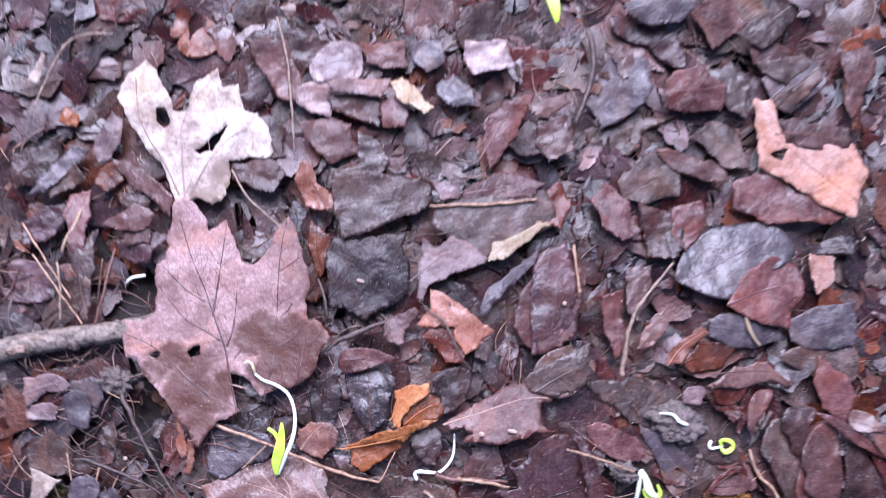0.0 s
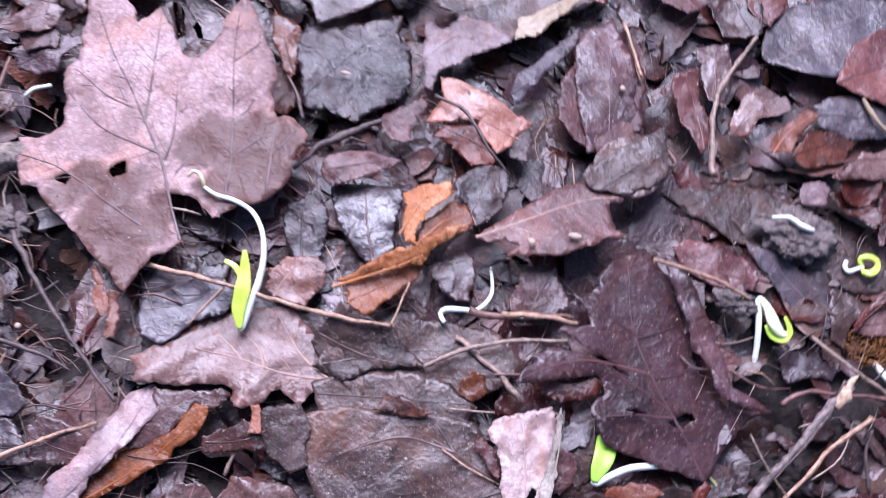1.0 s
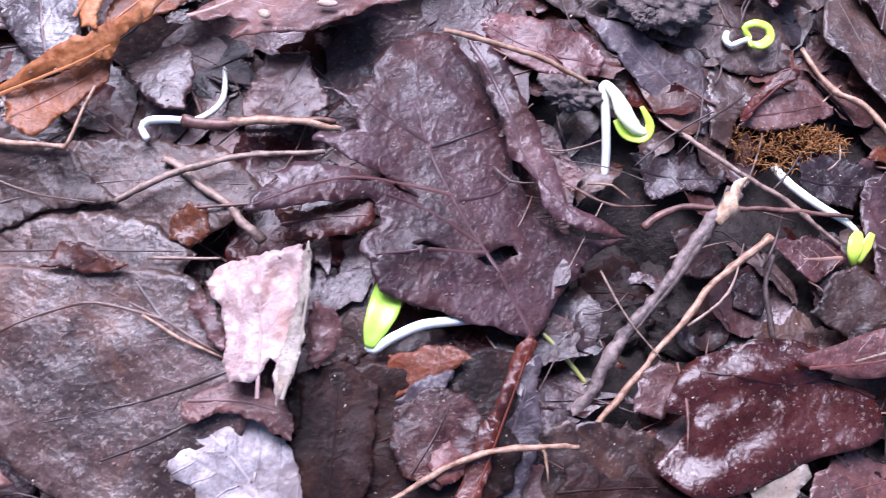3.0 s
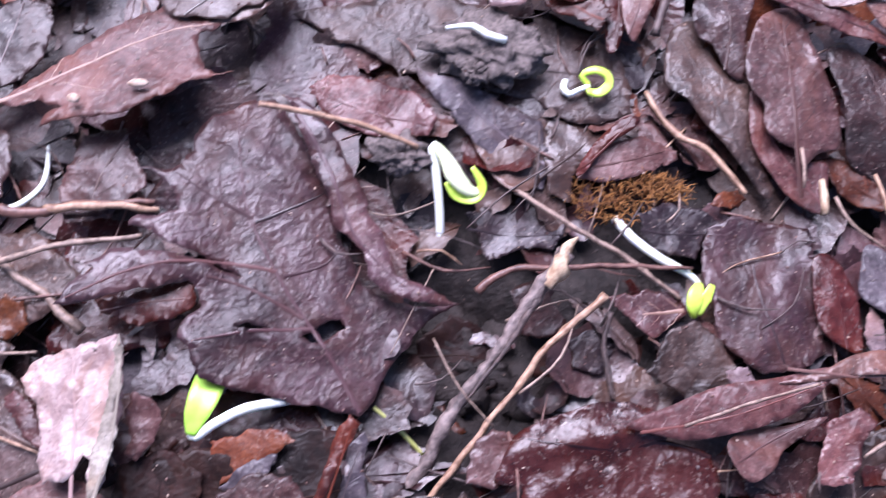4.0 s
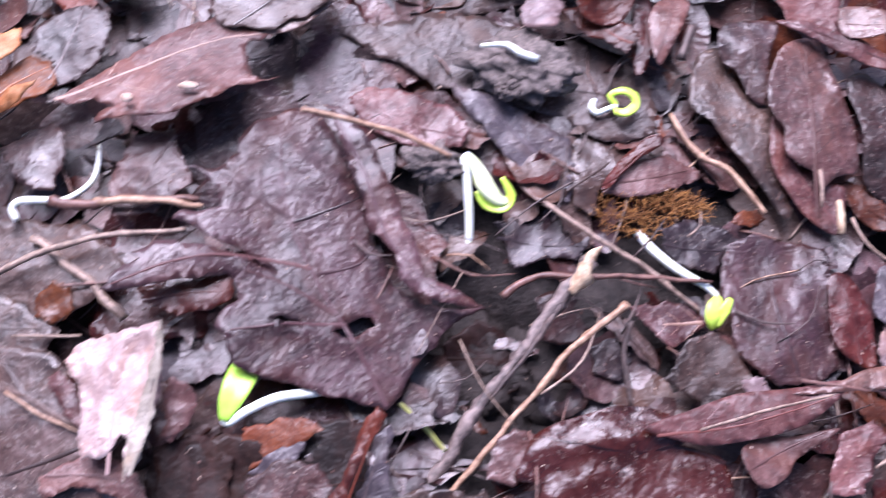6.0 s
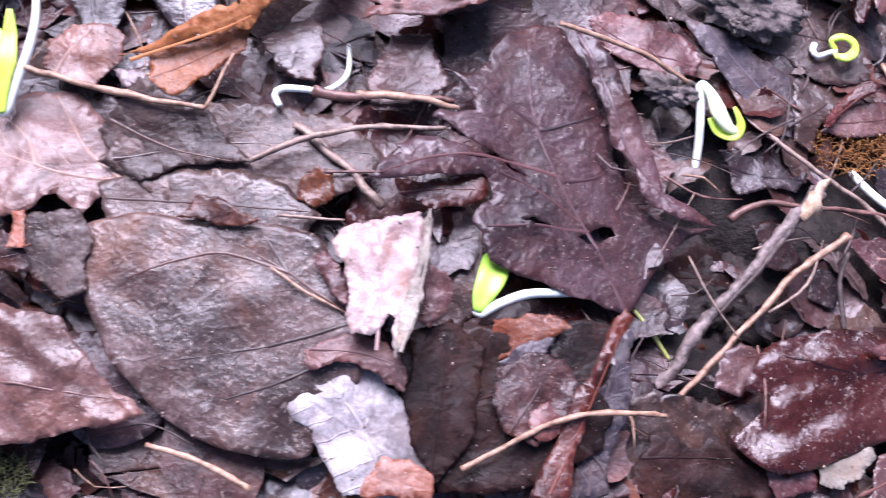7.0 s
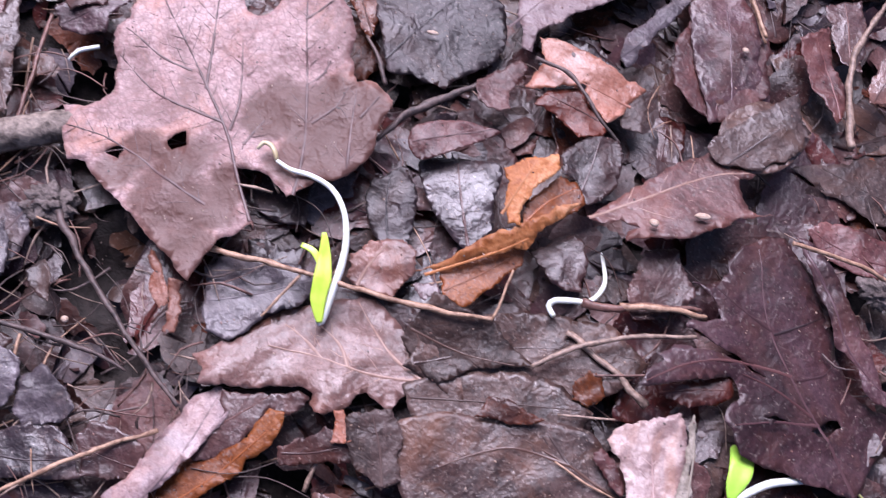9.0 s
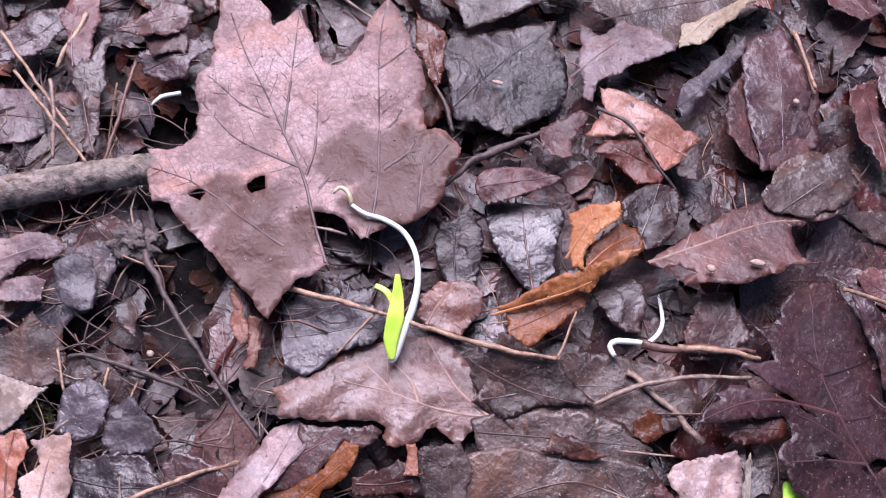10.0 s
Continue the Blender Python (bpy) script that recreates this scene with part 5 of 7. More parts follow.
leaf("curled_leaf", 234.5, 166.1, 7, -80.1, [(3.7, -25.5), (0.7, -13.8), (-3, -6), (-4.4, 3.3), (-1.9, 12), (2.5, 25.5), (4.4, 25.1), (2.5, 8.2), (2.4, -3.9), (3.5, -15.3)], MAUVE_LIGHT,
     "long rolled mauve leaf edge", soft=True, jag=0.2, curl=(0, -1.5))
leaf("leaf_fragment", 253.8, 163.6, 5, 62.9, [(-4.1, 11.2), (6.3, -2.6), (-6.2, -11.2), (-6.3, -0)], MAUVE,
     "mauve leaf piece under a rolled edge")
leaf("red_leaf", 198.7, 149.8, 4, -66.4, [(-2.6, -28), (-4.7, -15.1), (-6.3, -1.3), (-4.7, 12.2), (-3.7, 27), (-1.1, 28), (4.9, 16.7), (6.3, 7.4), (6.2, -0.3), (5.1, -12.9), (1.1, -22)], RED_MAUVE,
     "folded dark red leaf blade", soft=True, jag=0.2, curl=(0, 1.2))
leaf("leaf_fragment", 212, 144, 2, -54.2, [(-5.9, -11.7), (-5.3, -2.3), (-2.6, 3.2), (0.6, 14.4), (2.2, 4.6), (3.1, -0.9), (5.9, -5.5), (5.7, -12.7), (-0.5, -14.4)], MAUVE,
     "folded mauve leaf edge", soft=True, jag=0.2, curl=(0, 1.5))
leaf("leaf_fragment", 229.3, 145.1, 1, -27.6, [(-6.6, 3.3), (-0.9, 11.9), (4, 11), (4.2, 2.1), (6.6, -6.8), (-0.9, -11.9), (-4.2, -3.4)], RED_MAUVE,
     "wet red-brown leaf piece")
leaf("leaf_fragment", 251.9, 151.3, 4, 68.9, [(-0.8, 12.4), (4.1, 2.5), (4, -8.2), (-4.1, -12.4), (-3, -1.3), (-3.7, 6)], MAUVE,
     "curled brown leaf piece in the wet litter", curl=(0, 2))
leaf("brown_leaf", 254, 139.7, 1, 84.5, [(3.5, 9.4), (7.3, 0.7), (3.2, -8.7), (-3.8, -9.4), (-7.3, 6.3)], BROWN,
     "brown leaf piece in the wet litter")
leaf("red_leaf", 166.1, 127, 0, -64.0, [(-13.7, -19), (-16.9, -14.1), (-17.9, -0.2), (-17.2, 10.5), (-12.8, 19.5), (-5.6, 22.7), (-3.4, 20.5), (-0.8, 25.9), (3.7, 30.4), (14, 28.7), (14.6, 9.5), (15.6, 4.6), (17.9, -11), (16.7, -22.7), (8.7, -29.9), (5.2, -30.4), (0.6, -21.5), (-3.5, -18.4), (-6.5, -24.7), (-10.6, -21.6)], RED_GLOSS,
     "broad glossy dark red leaf with folds", rib=([[(3.7, 30.4), (-3.4, 20.5), (-4.6, 8.9), (-9.4, -3.3), (-16, -16.7)]], 900), ridges=[((-12, -17.6), (-7.4, 16.9), 3, 2.5), ((1.9, -16.6), (-2.3, -2.3), 3, 2.0), ((12.2, -20.5), (10.2, 7.2), 3, 1.5)], soft=True, jag=0.2, rib_mat=RED_GLOSS, wave=1.2, ripple=1.6, curl=(0, -2), crumple=0.06)
leaf("red_leaf", 136.2, 101.6, -6, -77.0, [(-6.2, -16.2), (-11.3, -2.7), (-9.5, 5.1), (0.5, 17.2), (9.4, 20.2), (11.3, -20.2), (2.1, -20.2)], SODDEN,
     "dark red-brown leaf beneath twigs", ridges=[((-5.1, 2), (4.6, 17.2), 2, 1.5)])
leaf("leaf_fragment", 139.2, 128.1, -5, -19.9, [(-5.2, -0.9), (-2.9, 7.4), (3.1, 8.5), (5.2, -0.3), (5, -5.7), (-2.5, -8.5)], MAUVE,
     "wet mauve leaf piece beside a twig")
leaf("leaf_fragment", 173.1, 109.9, -2, -50.2, [(-4.5, -6.8), (-5.2, 0.3), (-1.7, 9.1), (1.9, 8.7), (4.7, 1.2), (5.2, -4.5), (1.3, -9.1)], CREAM_GREY,
     "pale muddy leaf piece in the litter", crumple=0.15, jag=0.6)
leaf("brown_leaf", 191.6, 110.8, -4, -59.2, [(-8.5, -6.1), (-11.1, 7.1), (-3.6, 17.7), (11.1, 11.3), (3.2, -17.7)], MAUVE,
     "mauve-brown leaf in the litter")
leaf("leaf_fragment", 159.2, 101.2, -4, -79.9, [(-4.2, -7.6), (-4.7, 6.7), (1.5, 7.6), (4.7, -3.1)], RED_MAUVE,
     "red-brown leaf piece in the litter")
# SODDEN on leaves in this hollow puts its deep shade into their colour
leaf("dark_leaf", 128.7, 155, -19.2, -85.1, [(-4.1, -12.4), (-12.4, -3.6), (-7.5, 7), (3.1, 13.1), (12.4, 4.3), (11.4, -7.7), (4.9, -13.1)], SODDEN,
     "leaf rotting in a hollow, coloured near-black for the hollow's shade")
leaf("leaf_fragment", 147.7, 171.6, -14.4, 81.7, [(2.1, 9.1), (8.3, 0.9), (2.7, -9.1), (-5.8, -6.2), (-8.3, 4.5)], BROWN,
     "crumpled leaf piece behind a split twig")
leaf("leaf_fragment", 155.5, 160.5, -17.6, -44.6, [(-7.8, 2.9), (-1.4, 10.6), (7.8, 5.6), (4.9, -4.3), (-1.5, -10.6)], SODDEN,
     "grey leaf piece behind a thin twig")
leaf("leaf_fragment", 171.2, 168.9, -16.8, 15.8, [(-6.9, 9.3), (0.9, 11.3), (6.9, -0.8), (-0.2, -11.3), (-6.7, -8.4)], SODDEN,
     "leaf piece coloured dark for the shade of a hollow")
leaf("leaf_fragment", 123.8, 136.1, -18.6, -77.0, [(-5, -8.9), (-7.4, 2.9), (2.2, 8.9), (7.4, 0.5), (6.6, -7.5)], RUST,
     "rusty leaf piece low in a hollow")
leaf("leaf_fragment", 106.3, 105, 0, -1.2, [(-2.8, 21), (0.2, 24.1), (4.5, 7.1), (3.8, -4.9), (5.1, -19.8), (-4.8, -24.1), (-5.1, -10.1), (-4.4, 6)], GREY_BLUE,
     "blue-grey wet leaf strip")
leaf("leaf_fragment", 80.8, 120, 1, -65.6, [(-5.3, -9.4), (-5.7, -0.5), (0.6, 11), (3.1, 4.3), (5.7, -4.5), (5.4, -9.9), (0.5, -11)], RUST,
     "brown leaf piece pressed flat")
leaf("leaf_fragment", 81.5, 114, 2, -45.3, [(-2.4, -8.1), (-3.2, 2.5), (-0.4, 8.1), (3.2, 0.4), (1.8, -5.3)], GREY_BLUE,
     "dark slate leaf scrap pressed flat")
leaf("leaf_fragment", 53.7, 121.1, 5, 4.6, [(-4.5, 3.2), (-3.1, 8.1), (1.8, 6.7), (4.5, 2.5), (3, -3.4), (-0.4, -8.1), (-3.3, -6.9)], MAUVE,
     "crumpled brown leaf scrap beside a pale leaf")
leaf("dark_leaf", 162.3, 163.4, -11, 163.0, [(6.3, 1.7), (1.8, -7.4), (-5.6, -4), (-5.8, 6.1), (1.8, 8.1)], DARK,
     "dark leaf in a hollow")
leaf("dark_leaf", 137.7, 190.6, -10, -83.4, [(-4.6, -13.8), (-8.7, 1.9), (-2.7, 14.6), (4, 11.5), (8.1, -7.2)], DARK,
     "dark leaf in a hollow")
leaf("leaf_fragment", 195.7, 210.1, -6, -65.7, [(0.7, -6.3), (-1.9, -2.9), (-2.1, 3.2), (1.1, 5.5), (3.1, -0.4)], RUST,
     "rust leaf scrap in the wet litter")
leaf("leaf_fragment", 188.8, 235.6, -6, 148.4, [(3.6, 2.3), (3.1, -5.4), (-2.8, -5.8), (-4.3, 4.7), (1.7, 7.6)], RED,
     "dark red leaf scrap")

# ---- large flat leaves low in the litter ----
leaf("leaf_fragment", 38.2, 100.0, 6, -86.7, [(0.8, -14), (-5.9, -4.6), (-5.9, 6.2), (0.3, 12.8), (6.3, 13.6), (2.4, 3.3), (2.2, -6), (5.6, -11.4)], MAUVE,
     "brown leaf scrap in the wet litter")
leaf("dark_leaf", 79.1, 101.3, 0, -63.3, [(-23.6, -22.9), (-21.6, -4.1), (-14.7, 7.3), (-18.7, 19.8), (-12.5, 36.6), (2.9, 33.3), (17.8, 21.9), (23.6, -2), (19.4, -22.9), (2.3, -25.3), (-11.8, -27)], SODDEN,
     "large flat sodden leaf, nearly black")
leaf("leaf_fragment", 14.9, 142.7, 3, 157.0, [(5.3, 0.9), (4, -4.4), (-0.9, -5.8), (-5.2, -1.1), (-2.5, 5), (2.5, 5.9)], RUST_ORANGE,
     "small orange-brown leaf scrap", ripple=1.5, jag=0.6)
leaf("leaf_fragment", -7.6, 128.1, 5, -85.8, [(3, -11.1), (-4.4, -7.4), (-2.9, 2.1), (-0.1, 10.9), (2.7, 3.3)], RUST,
     "rust leaf edge in the wet litter")
leaf("dark_leaf", -6.4, 147.0, 1, -73.5, [(-10.5, -32.6), (-15.3, 2.4), (-11.6, 24.9), (2.2, 39), (17, 16.4), (17.6, -3.9), (11.9, -24.2), (1.3, -40)], GREY_DARK,
     "flat dark leaf caked with mud")
leaf("leaf_fragment", 30.4, 182.6, 3, 168.1, [(10.1, 7.1), (10.4, -8.4), (0.2, -14.1), (-11.2, -1.6), (-5.7, 9.6), (4.3, 15.1)], MAUVE,
     "mauve leaf beside the white shoot")
leaf("leaf_fragment", -4.5, 183.6, 2, -176.9, [(9.8, 0.5), (-2.9, -10.3), (-8.1, -5.7), (-9.2, 10.9), (1, 9.7)], BROWN,
     "dark brown leaf scrap")
leaf("leaf_fragment", -25.3, 145.6, 3, -93.6, [(3.7, -21.7), (-12.8, -16.5), (-10.9, 4.7), (-0.8, 21.9), (5.5, 4.2), (14.2, -5.8)], GREY_DARK,
     "dark mud-smeared leaf piece")

# ---- twigs ----
split_twig = twig([(150.5, 182.2, 4), (143.7, 168.3, 1), (136.8, 154.4, -3), (128.5, 139, -7), (122, 122.3, -11), (116.3, 110.2, -14)], [2.3, 1.9, 1.7, 1.8, 1.9, 1.8], STICK_GREY, "grey split twig with a pale broken end", rough=0.55)
end = [Vector(p) - Vector(on_bed([(150.5, 182.2, 4)])[0]) for p in on_bed([(153.6, 187, 5.5), (151.5, 183.6, 5.2), (149.2, 178.6, 4.6), (147, 174.2, 3.2)])]
child("broken_end", mesh_of("broken_end", *tube([tuple(p) for p in end], [0.4, 1.5, 2.3, 1.8], 8, 0.8, 1.2, 4.0), CREAM_WOOD), split_twig, "pale splintered end")
child("bark_strip", mesh_of("bark_strip", *tube([(0.6, 0.5, 0.8), (-5, -12, -1.2), (-11, -26, -5), (-19, -40, -8.6)], [0.5, 0.8, 0.7, 0.3], 6, 0.6, 1.5, 2.0), BARK), split_twig, "dark loose strip of bark")
twig([(163.4, 174.8, 0), (149.8, 158, -3), (137.7, 137.2, -6), (129.4, 123.1, -8), (123.6, 112.5, -11)], [1.1, 0.98, 0.9, 0.9, 0.82], TAN_BARK, "thin brown twig lying on wet leaves", name="twig")
twig([(136.2, 201, -5), (151.5, 193.9, -4), (169.5, 186, -3), (184.6, 178.6, -5)], [0.9, 0.74, 0.74, 0.57], TAN_GREY, "straight thin tan twig", name="twig")
twig([(186.6, 186.9, -3), (168.1, 184.5, -3), (153, 181.1, -3), (138.1, 178, -4), (129.9, 170.9, -6)], [0.49, 0.66, 0.74, 0.9, 1.3], BARK_RED, "thin reddish twig lying on wet leaves", name="twig")
twig([(67, 205.5, 13), (79.9, 206.1, 11), (94.6, 206.1, 8), (108.2, 205.6, 2)], [0.82, 0.74, 0.74, 0.66], TAN_BARK, "thin tan leaf stalk", name="twig")
twig([(169.6, 238.7, -7), (173.3, 232.6, -6), (179.4, 226.2, -5), (188.4, 221.7, -3), (199.5, 210.8, -2)], [0.66, 0.74, 0.98, 0.9, 0.74], TAN_BARK, "tan twig with a pale end", name="twig")
twig([(232.1, 219.2, 8), (239, 202.3, 8), (250, 179.1, 6)], [0.57, 0.66, 0.74], TAN_BARK, "thin tan stalk lying on wet leaves", name="twig")
twig([(210.8, 222.5, 9), (212, 217, 9), (212.4, 211.7, 8)], [0.57, 0.49, 0.41], TAN_GREY, "leaf stalk lying on wet leaves", name="twig")
twig([(217.3, 215, 8), (218.3, 210.2, 8), (219.2, 205.5, 7)], [0.9, 1, 1.2], CREAM_WOOD, "short pale stalk lying on wet leaves", name="twig")
twig([(17.7, 171.3, 5), (32.2, 174.2, 6), (46.1, 175.9, 4)], [1.3, 1.1, 0.74], TAN_BARK, "short brown twig lying on wet leaves", name="twig")
twig([(185.5, 142.3, 9.5), (204.8, 151.9, 10.5), (219.2, 158.5, 10)], [0.41, 0.41, 0.33], TAN_GREY, "pale midrib of a folded leaf", name="twig")
twig([(165.9, 171.7, -5), (165.6, 162.7, -7), (169.6, 149.9, -9)], [0.74, 0.82, 0.82], BARK, "dark thin twig lying on wet leaves", name="twig")
twig([(168.3, 250.9, 5), (170.7, 261.9, 6)], [1.3, 1.1], BARK, "dark short twig lying on wet leaves", name="twig")
twig([(232.8, 142.5, 7), (243.9, 151.2, 8), (252.7, 154, 8)], [0.57, 0.57, 0.41], TAN_GREY, "thin pale stalk lying on wet leaves", name="twig")
twig([(222, 211.5, 6), (227.1, 204.2, 6), (237.3, 200, 4)], [0.49, 0.49, 0.41], TAN_GREY, "thin grey stalk lying on wet leaves", name="twig")
twig([(71.4, 80.2, 3), (89.2, 95.8, 5), (103.1, 103.4, 6), (120.2, 107.6, 5)], [0.74, 0.82, 0.82, 0.66], TAN_BARK, "thin tan twig lying on wet leaves", name="twig")
twig([(-7.8, 66, 1), (8, 64.9, 2), (21.1, 61.7, 2)], [0.74, 0.82, 0.82], TAN_BARK, "thin tan twig lying on wet leaves", name="twig")
twig([(-4.8, 144.3, 5), (7.1, 153.7, 6), (22.9, 161.4, 7), (43.7, 167.8, 6)], [0.82, 0.9, 0.82, 0.66], TAN_GREY, "thin grey-brown twig lying on wet leaves", name="twig")
twig([(3.3, 158.9, 3), (21.3, 150.4, 3), (33.1, 142, 3)], [0.98, 1.2, 1.3], TAN_GREY, "straight grey-brown twig lying on wet leaves", name="twig")
twig([(9.4, 117.6, 5), (20, 113.7, 5), (32.6, 110.9, 5)], [0.33, 0.41, 0.33], TAN_BARK, "hair-thin stalk lying on wet leaves", name="twig")
twig([(6.9, 132.1, 4), (24.5, 135.1, 5)], [0.41, 0.41], TAN_GREY, "hair-thin stalk lying on wet leaves", name="twig")
twig([(6.1, 169.4, 4.5), (12.8, 169.2, 5), (26.5, 173.9, 5), (44.3, 178, 3)], [1.6, 1.4, 1.1, 0.66], BARK_RED, "reddish twig with a split end", name="twig")
twig([(11, 146.3, 3.4), (24.7, 149.9, 4), (35.3, 153.2, 4)], [0.33, 0.41, 0.33], BARK_RED, "hair-thin red stalk lying on wet leaves", name="twig")
twig([(-61.8, 99.1, -1), (-63.2, 89.2, -2)], [0.66, 0.66], TAN_GREY, "thin stalk in a hollow", name="twig")
twig([(-114.4, 154.5, 6), (-96.7, 155, 7), (-83.5, 154.5, 7), (-68.4, 153.8, 7), (-52.5, 153.4, 7), (-31.1, 153.9, 7), (-20.6, 155.5, 6)], [1.1, 0.9, 0.82, 0.9, 0.9, 0.82, 0.66], TAN_BARK, "long brown twig lying across leaves", name="twig")
twig([(-20.6, 155.5, 6), (-19.3, 162.9, 7), (-18.2, 173.4, 6)], [0.57, 0.49, 0.41], TAN_BARK, "thin side twig lying on wet leaves", name="twig")
twig([(-83.9, 153.9, 6), (-87.8, 145.8, 6), (-92, 137.6, 5)], [0.49, 0.49, 0.41], TAN_BARK, "thin side twig lying on wet leaves", name="twig")
twig([(-167.4, 153.8, 6), (-151.7, 138, 6), (-131.5, 121.2, 6), (-108, 103, 5)], [1.3, 0.98, 0.9, 0.66], BARK, "long dark thin twig", name="twig")
twig([(-178.2, 111.7, 5), (-170.1, 114.1, 5), (-152.7, 113.4, 5), (-136.5, 112.3, 4), (-128.1, 109.8, 3)], [0.66, 0.82, 0.9, 0.74, 0.41], BARK, "dark forked twig lying on wet leaves", name="twig")
twig([(-111.3, 94.4, 5), (-123.3, 87.2, 5), (-141.4, 73.3, 5), (-153.1, 63.4, 4)], [0.74, 0.74, 0.74, 0.66], TAN_BARK, "thin orange-brown stalk lying on wet leaves", name="twig")
twig([(-238.4, 207.3, 5), (-221.3, 195.5, 5), (-200.1, 180.8, 3)], [0.66, 0.74, 0.66], TAN_BARK, "pale tan stalk lying on wet leaves", name="twig")
twig([(-224.7, 207.8, 5), (-217.9, 195.3, 5), (-212.1, 178.6, 3)], [0.66, 0.74, 0.74], TAN_GREY, "thin grey stalk lying on wet leaves", name="twig")
twig([(-222.5, 238.3, 4), (-224.3, 222.3, 4), (-225.1, 213.9, 3)], [0.8, 0.9, 0.6], CREAM_WOOD, "yellowish stalk lying on wet leaves", name="twig")
twig([(-183.2, 113.7, 3), (-175.9, 100.8, 3)], [0.49, 0.49], TAN_BARK, "orange stalk lying on wet leaves", name="twig")
twig([(-164, 112.4, 4), (-162.1, 96.3, 3)], [0.57, 0.57], TAN_BARK, "orange stalk lying on wet leaves", name="twig")
twig([(-73.8, 207.4, 4), (-67.9, 217.6, 5), (-59.6, 225.9, 5), (-44.8, 238.8, 4)], [0.82, 1.3, 1.5, 0.98], BARK, "dark rough branchlet lying on wet leaves", name="twig")
twig([(-88.7, 246.9, 3), (-82, 238.2, 4), (-77.2, 229.1, 3)], [0.49, 0.82, 0.74], BARK, "dark branchlet lying on wet leaves", name="twig")
twig([(-29.5, 251.2, 9), (-15.1, 246.1, 10.5), (-4.1, 234.4, 9.5), (5.7, 227.8, 6)], [0.66, 0.66, 0.66, 0.57], BARK, "dark thin stalk over a rolled leaf", name="twig")
twig([(37, 312, 4), (43.4, 298.3, 5), (49.2, 285.4, 4)], [0.82, 0.82, 0.66], TAN_BARK, "short tan stalk lying on wet leaves", name="twig")
twig([(-113.8, 177.9, 8), (-107.1, 178.2, 8), (-101.3, 178.5, 7)], [0.41, 0.57, 0.41], TAN_GREY, "short pale stalk lying on wet leaves", name="twig")
twig([(-109, 189.7, 7), (-103.9, 184.2, 8), (-99.4, 179, 7)], [0.57, 0.57, 0.49], TAN_GREY, "short grey stalk lying on wet leaves", name="twig")
twig([(-104.9, 166.8, 7), (-103.2, 164.5, 6)], [0.66, 0.49], BARK_RED, "leaf stalk of the maple leaf", name="twig")
leaf("leaf_fragment", -205.3, 200.7, 4, -162.9, [(1.1, -22.6), (-1.9, -21.4), (-2.7, -1.3), (-1.9, 12.5), (-1.1, 22.6), (1.5, 20.3), (2.6, -1.3)], GREY,
     "curled strip of grey-brown leaf", curl=(0, -2))
twig([(-198.5, 225.1, 2), (-195.8, 204.9, 4), (-193.6, 183, 4)], [0.66, 0.74, 0.66], BARK_RED, "thin purple twig lying on wet leaves", name="twig")
twig([(-160.7, 376.2, 5), (-147.5, 356.9, 6), (-136.6, 333.7, 6), (-125.4, 308.4, 4)], [0.74, 0.82, 0.82, 0.66], TAN_GREY, "long pale bent stalk", name="twig")
twig([(92.3, 321.2, 8), (81.3, 290.7, 8), (81, 272.5, 6), (85.5, 252.9, 3)], [0.82, 1.1, 1.3, 1.6], TAN_GREY, "grey-brown twig lying on wet leaves", name="twig")
twig([(140.5, 306.9, 7), (146.4, 299.1, 7), (153.4, 294.3, 6)], [0.9, 1, 0.9], CREAM, "short pale stalk lying on wet leaves", name="twig")
twig([(-249.6, 221.3, 5), (-231, 206.8, 5), (-210.9, 191.9, 4)], [0.66, 0.74, 0.66], TAN_BARK, "pale tan stalk lying on wet leaves", name="twig")
twig([(-45.3, 304.5, 8), (-19.3, 314.9, 8), (9.3, 328, 8)], [0.82, 0.98, 0.66], TAN_BARK, "orange-brown stalk lying on wet leaves", name="twig")
twig([(37.3, 309.6, 6), (43.3, 298.5, 6), (49.1, 287.4, 5)], [0.82, 0.82, 0.66], TAN_BARK, "short tan stalk lying on wet leaves", name="twig")
twig([(-46.1, 344.9, 6), (-51.8, 332.6, 6)], [0.66, 0.66], TAN_GREY, "short grey stalk lying on wet leaves", name="twig")
twig([(-153.8, 287.1, 6), (-139.6, 275.6, 6), (-116.4, 265.8, 5)], [0.57, 0.66, 0.57], TAN_GREY, "thin grey stalk lying on wet leaves", name="twig")
twig([(-241.5, 335.8, 5), (-262.8, 322.8, 5), (-266.9, 282.7, 5)], [0.66, 0.82, 0.66], TAN_GREY, "thin bent stalk lying on wet leaves", name="twig")
twig([(4.9, 431.2, 6), (15.1, 410.2, 8), (16.6, 376.7, 6)], [1.5, 1.8, 1.3], BARK, "dark upright twig lying on wet leaves", name="twig")

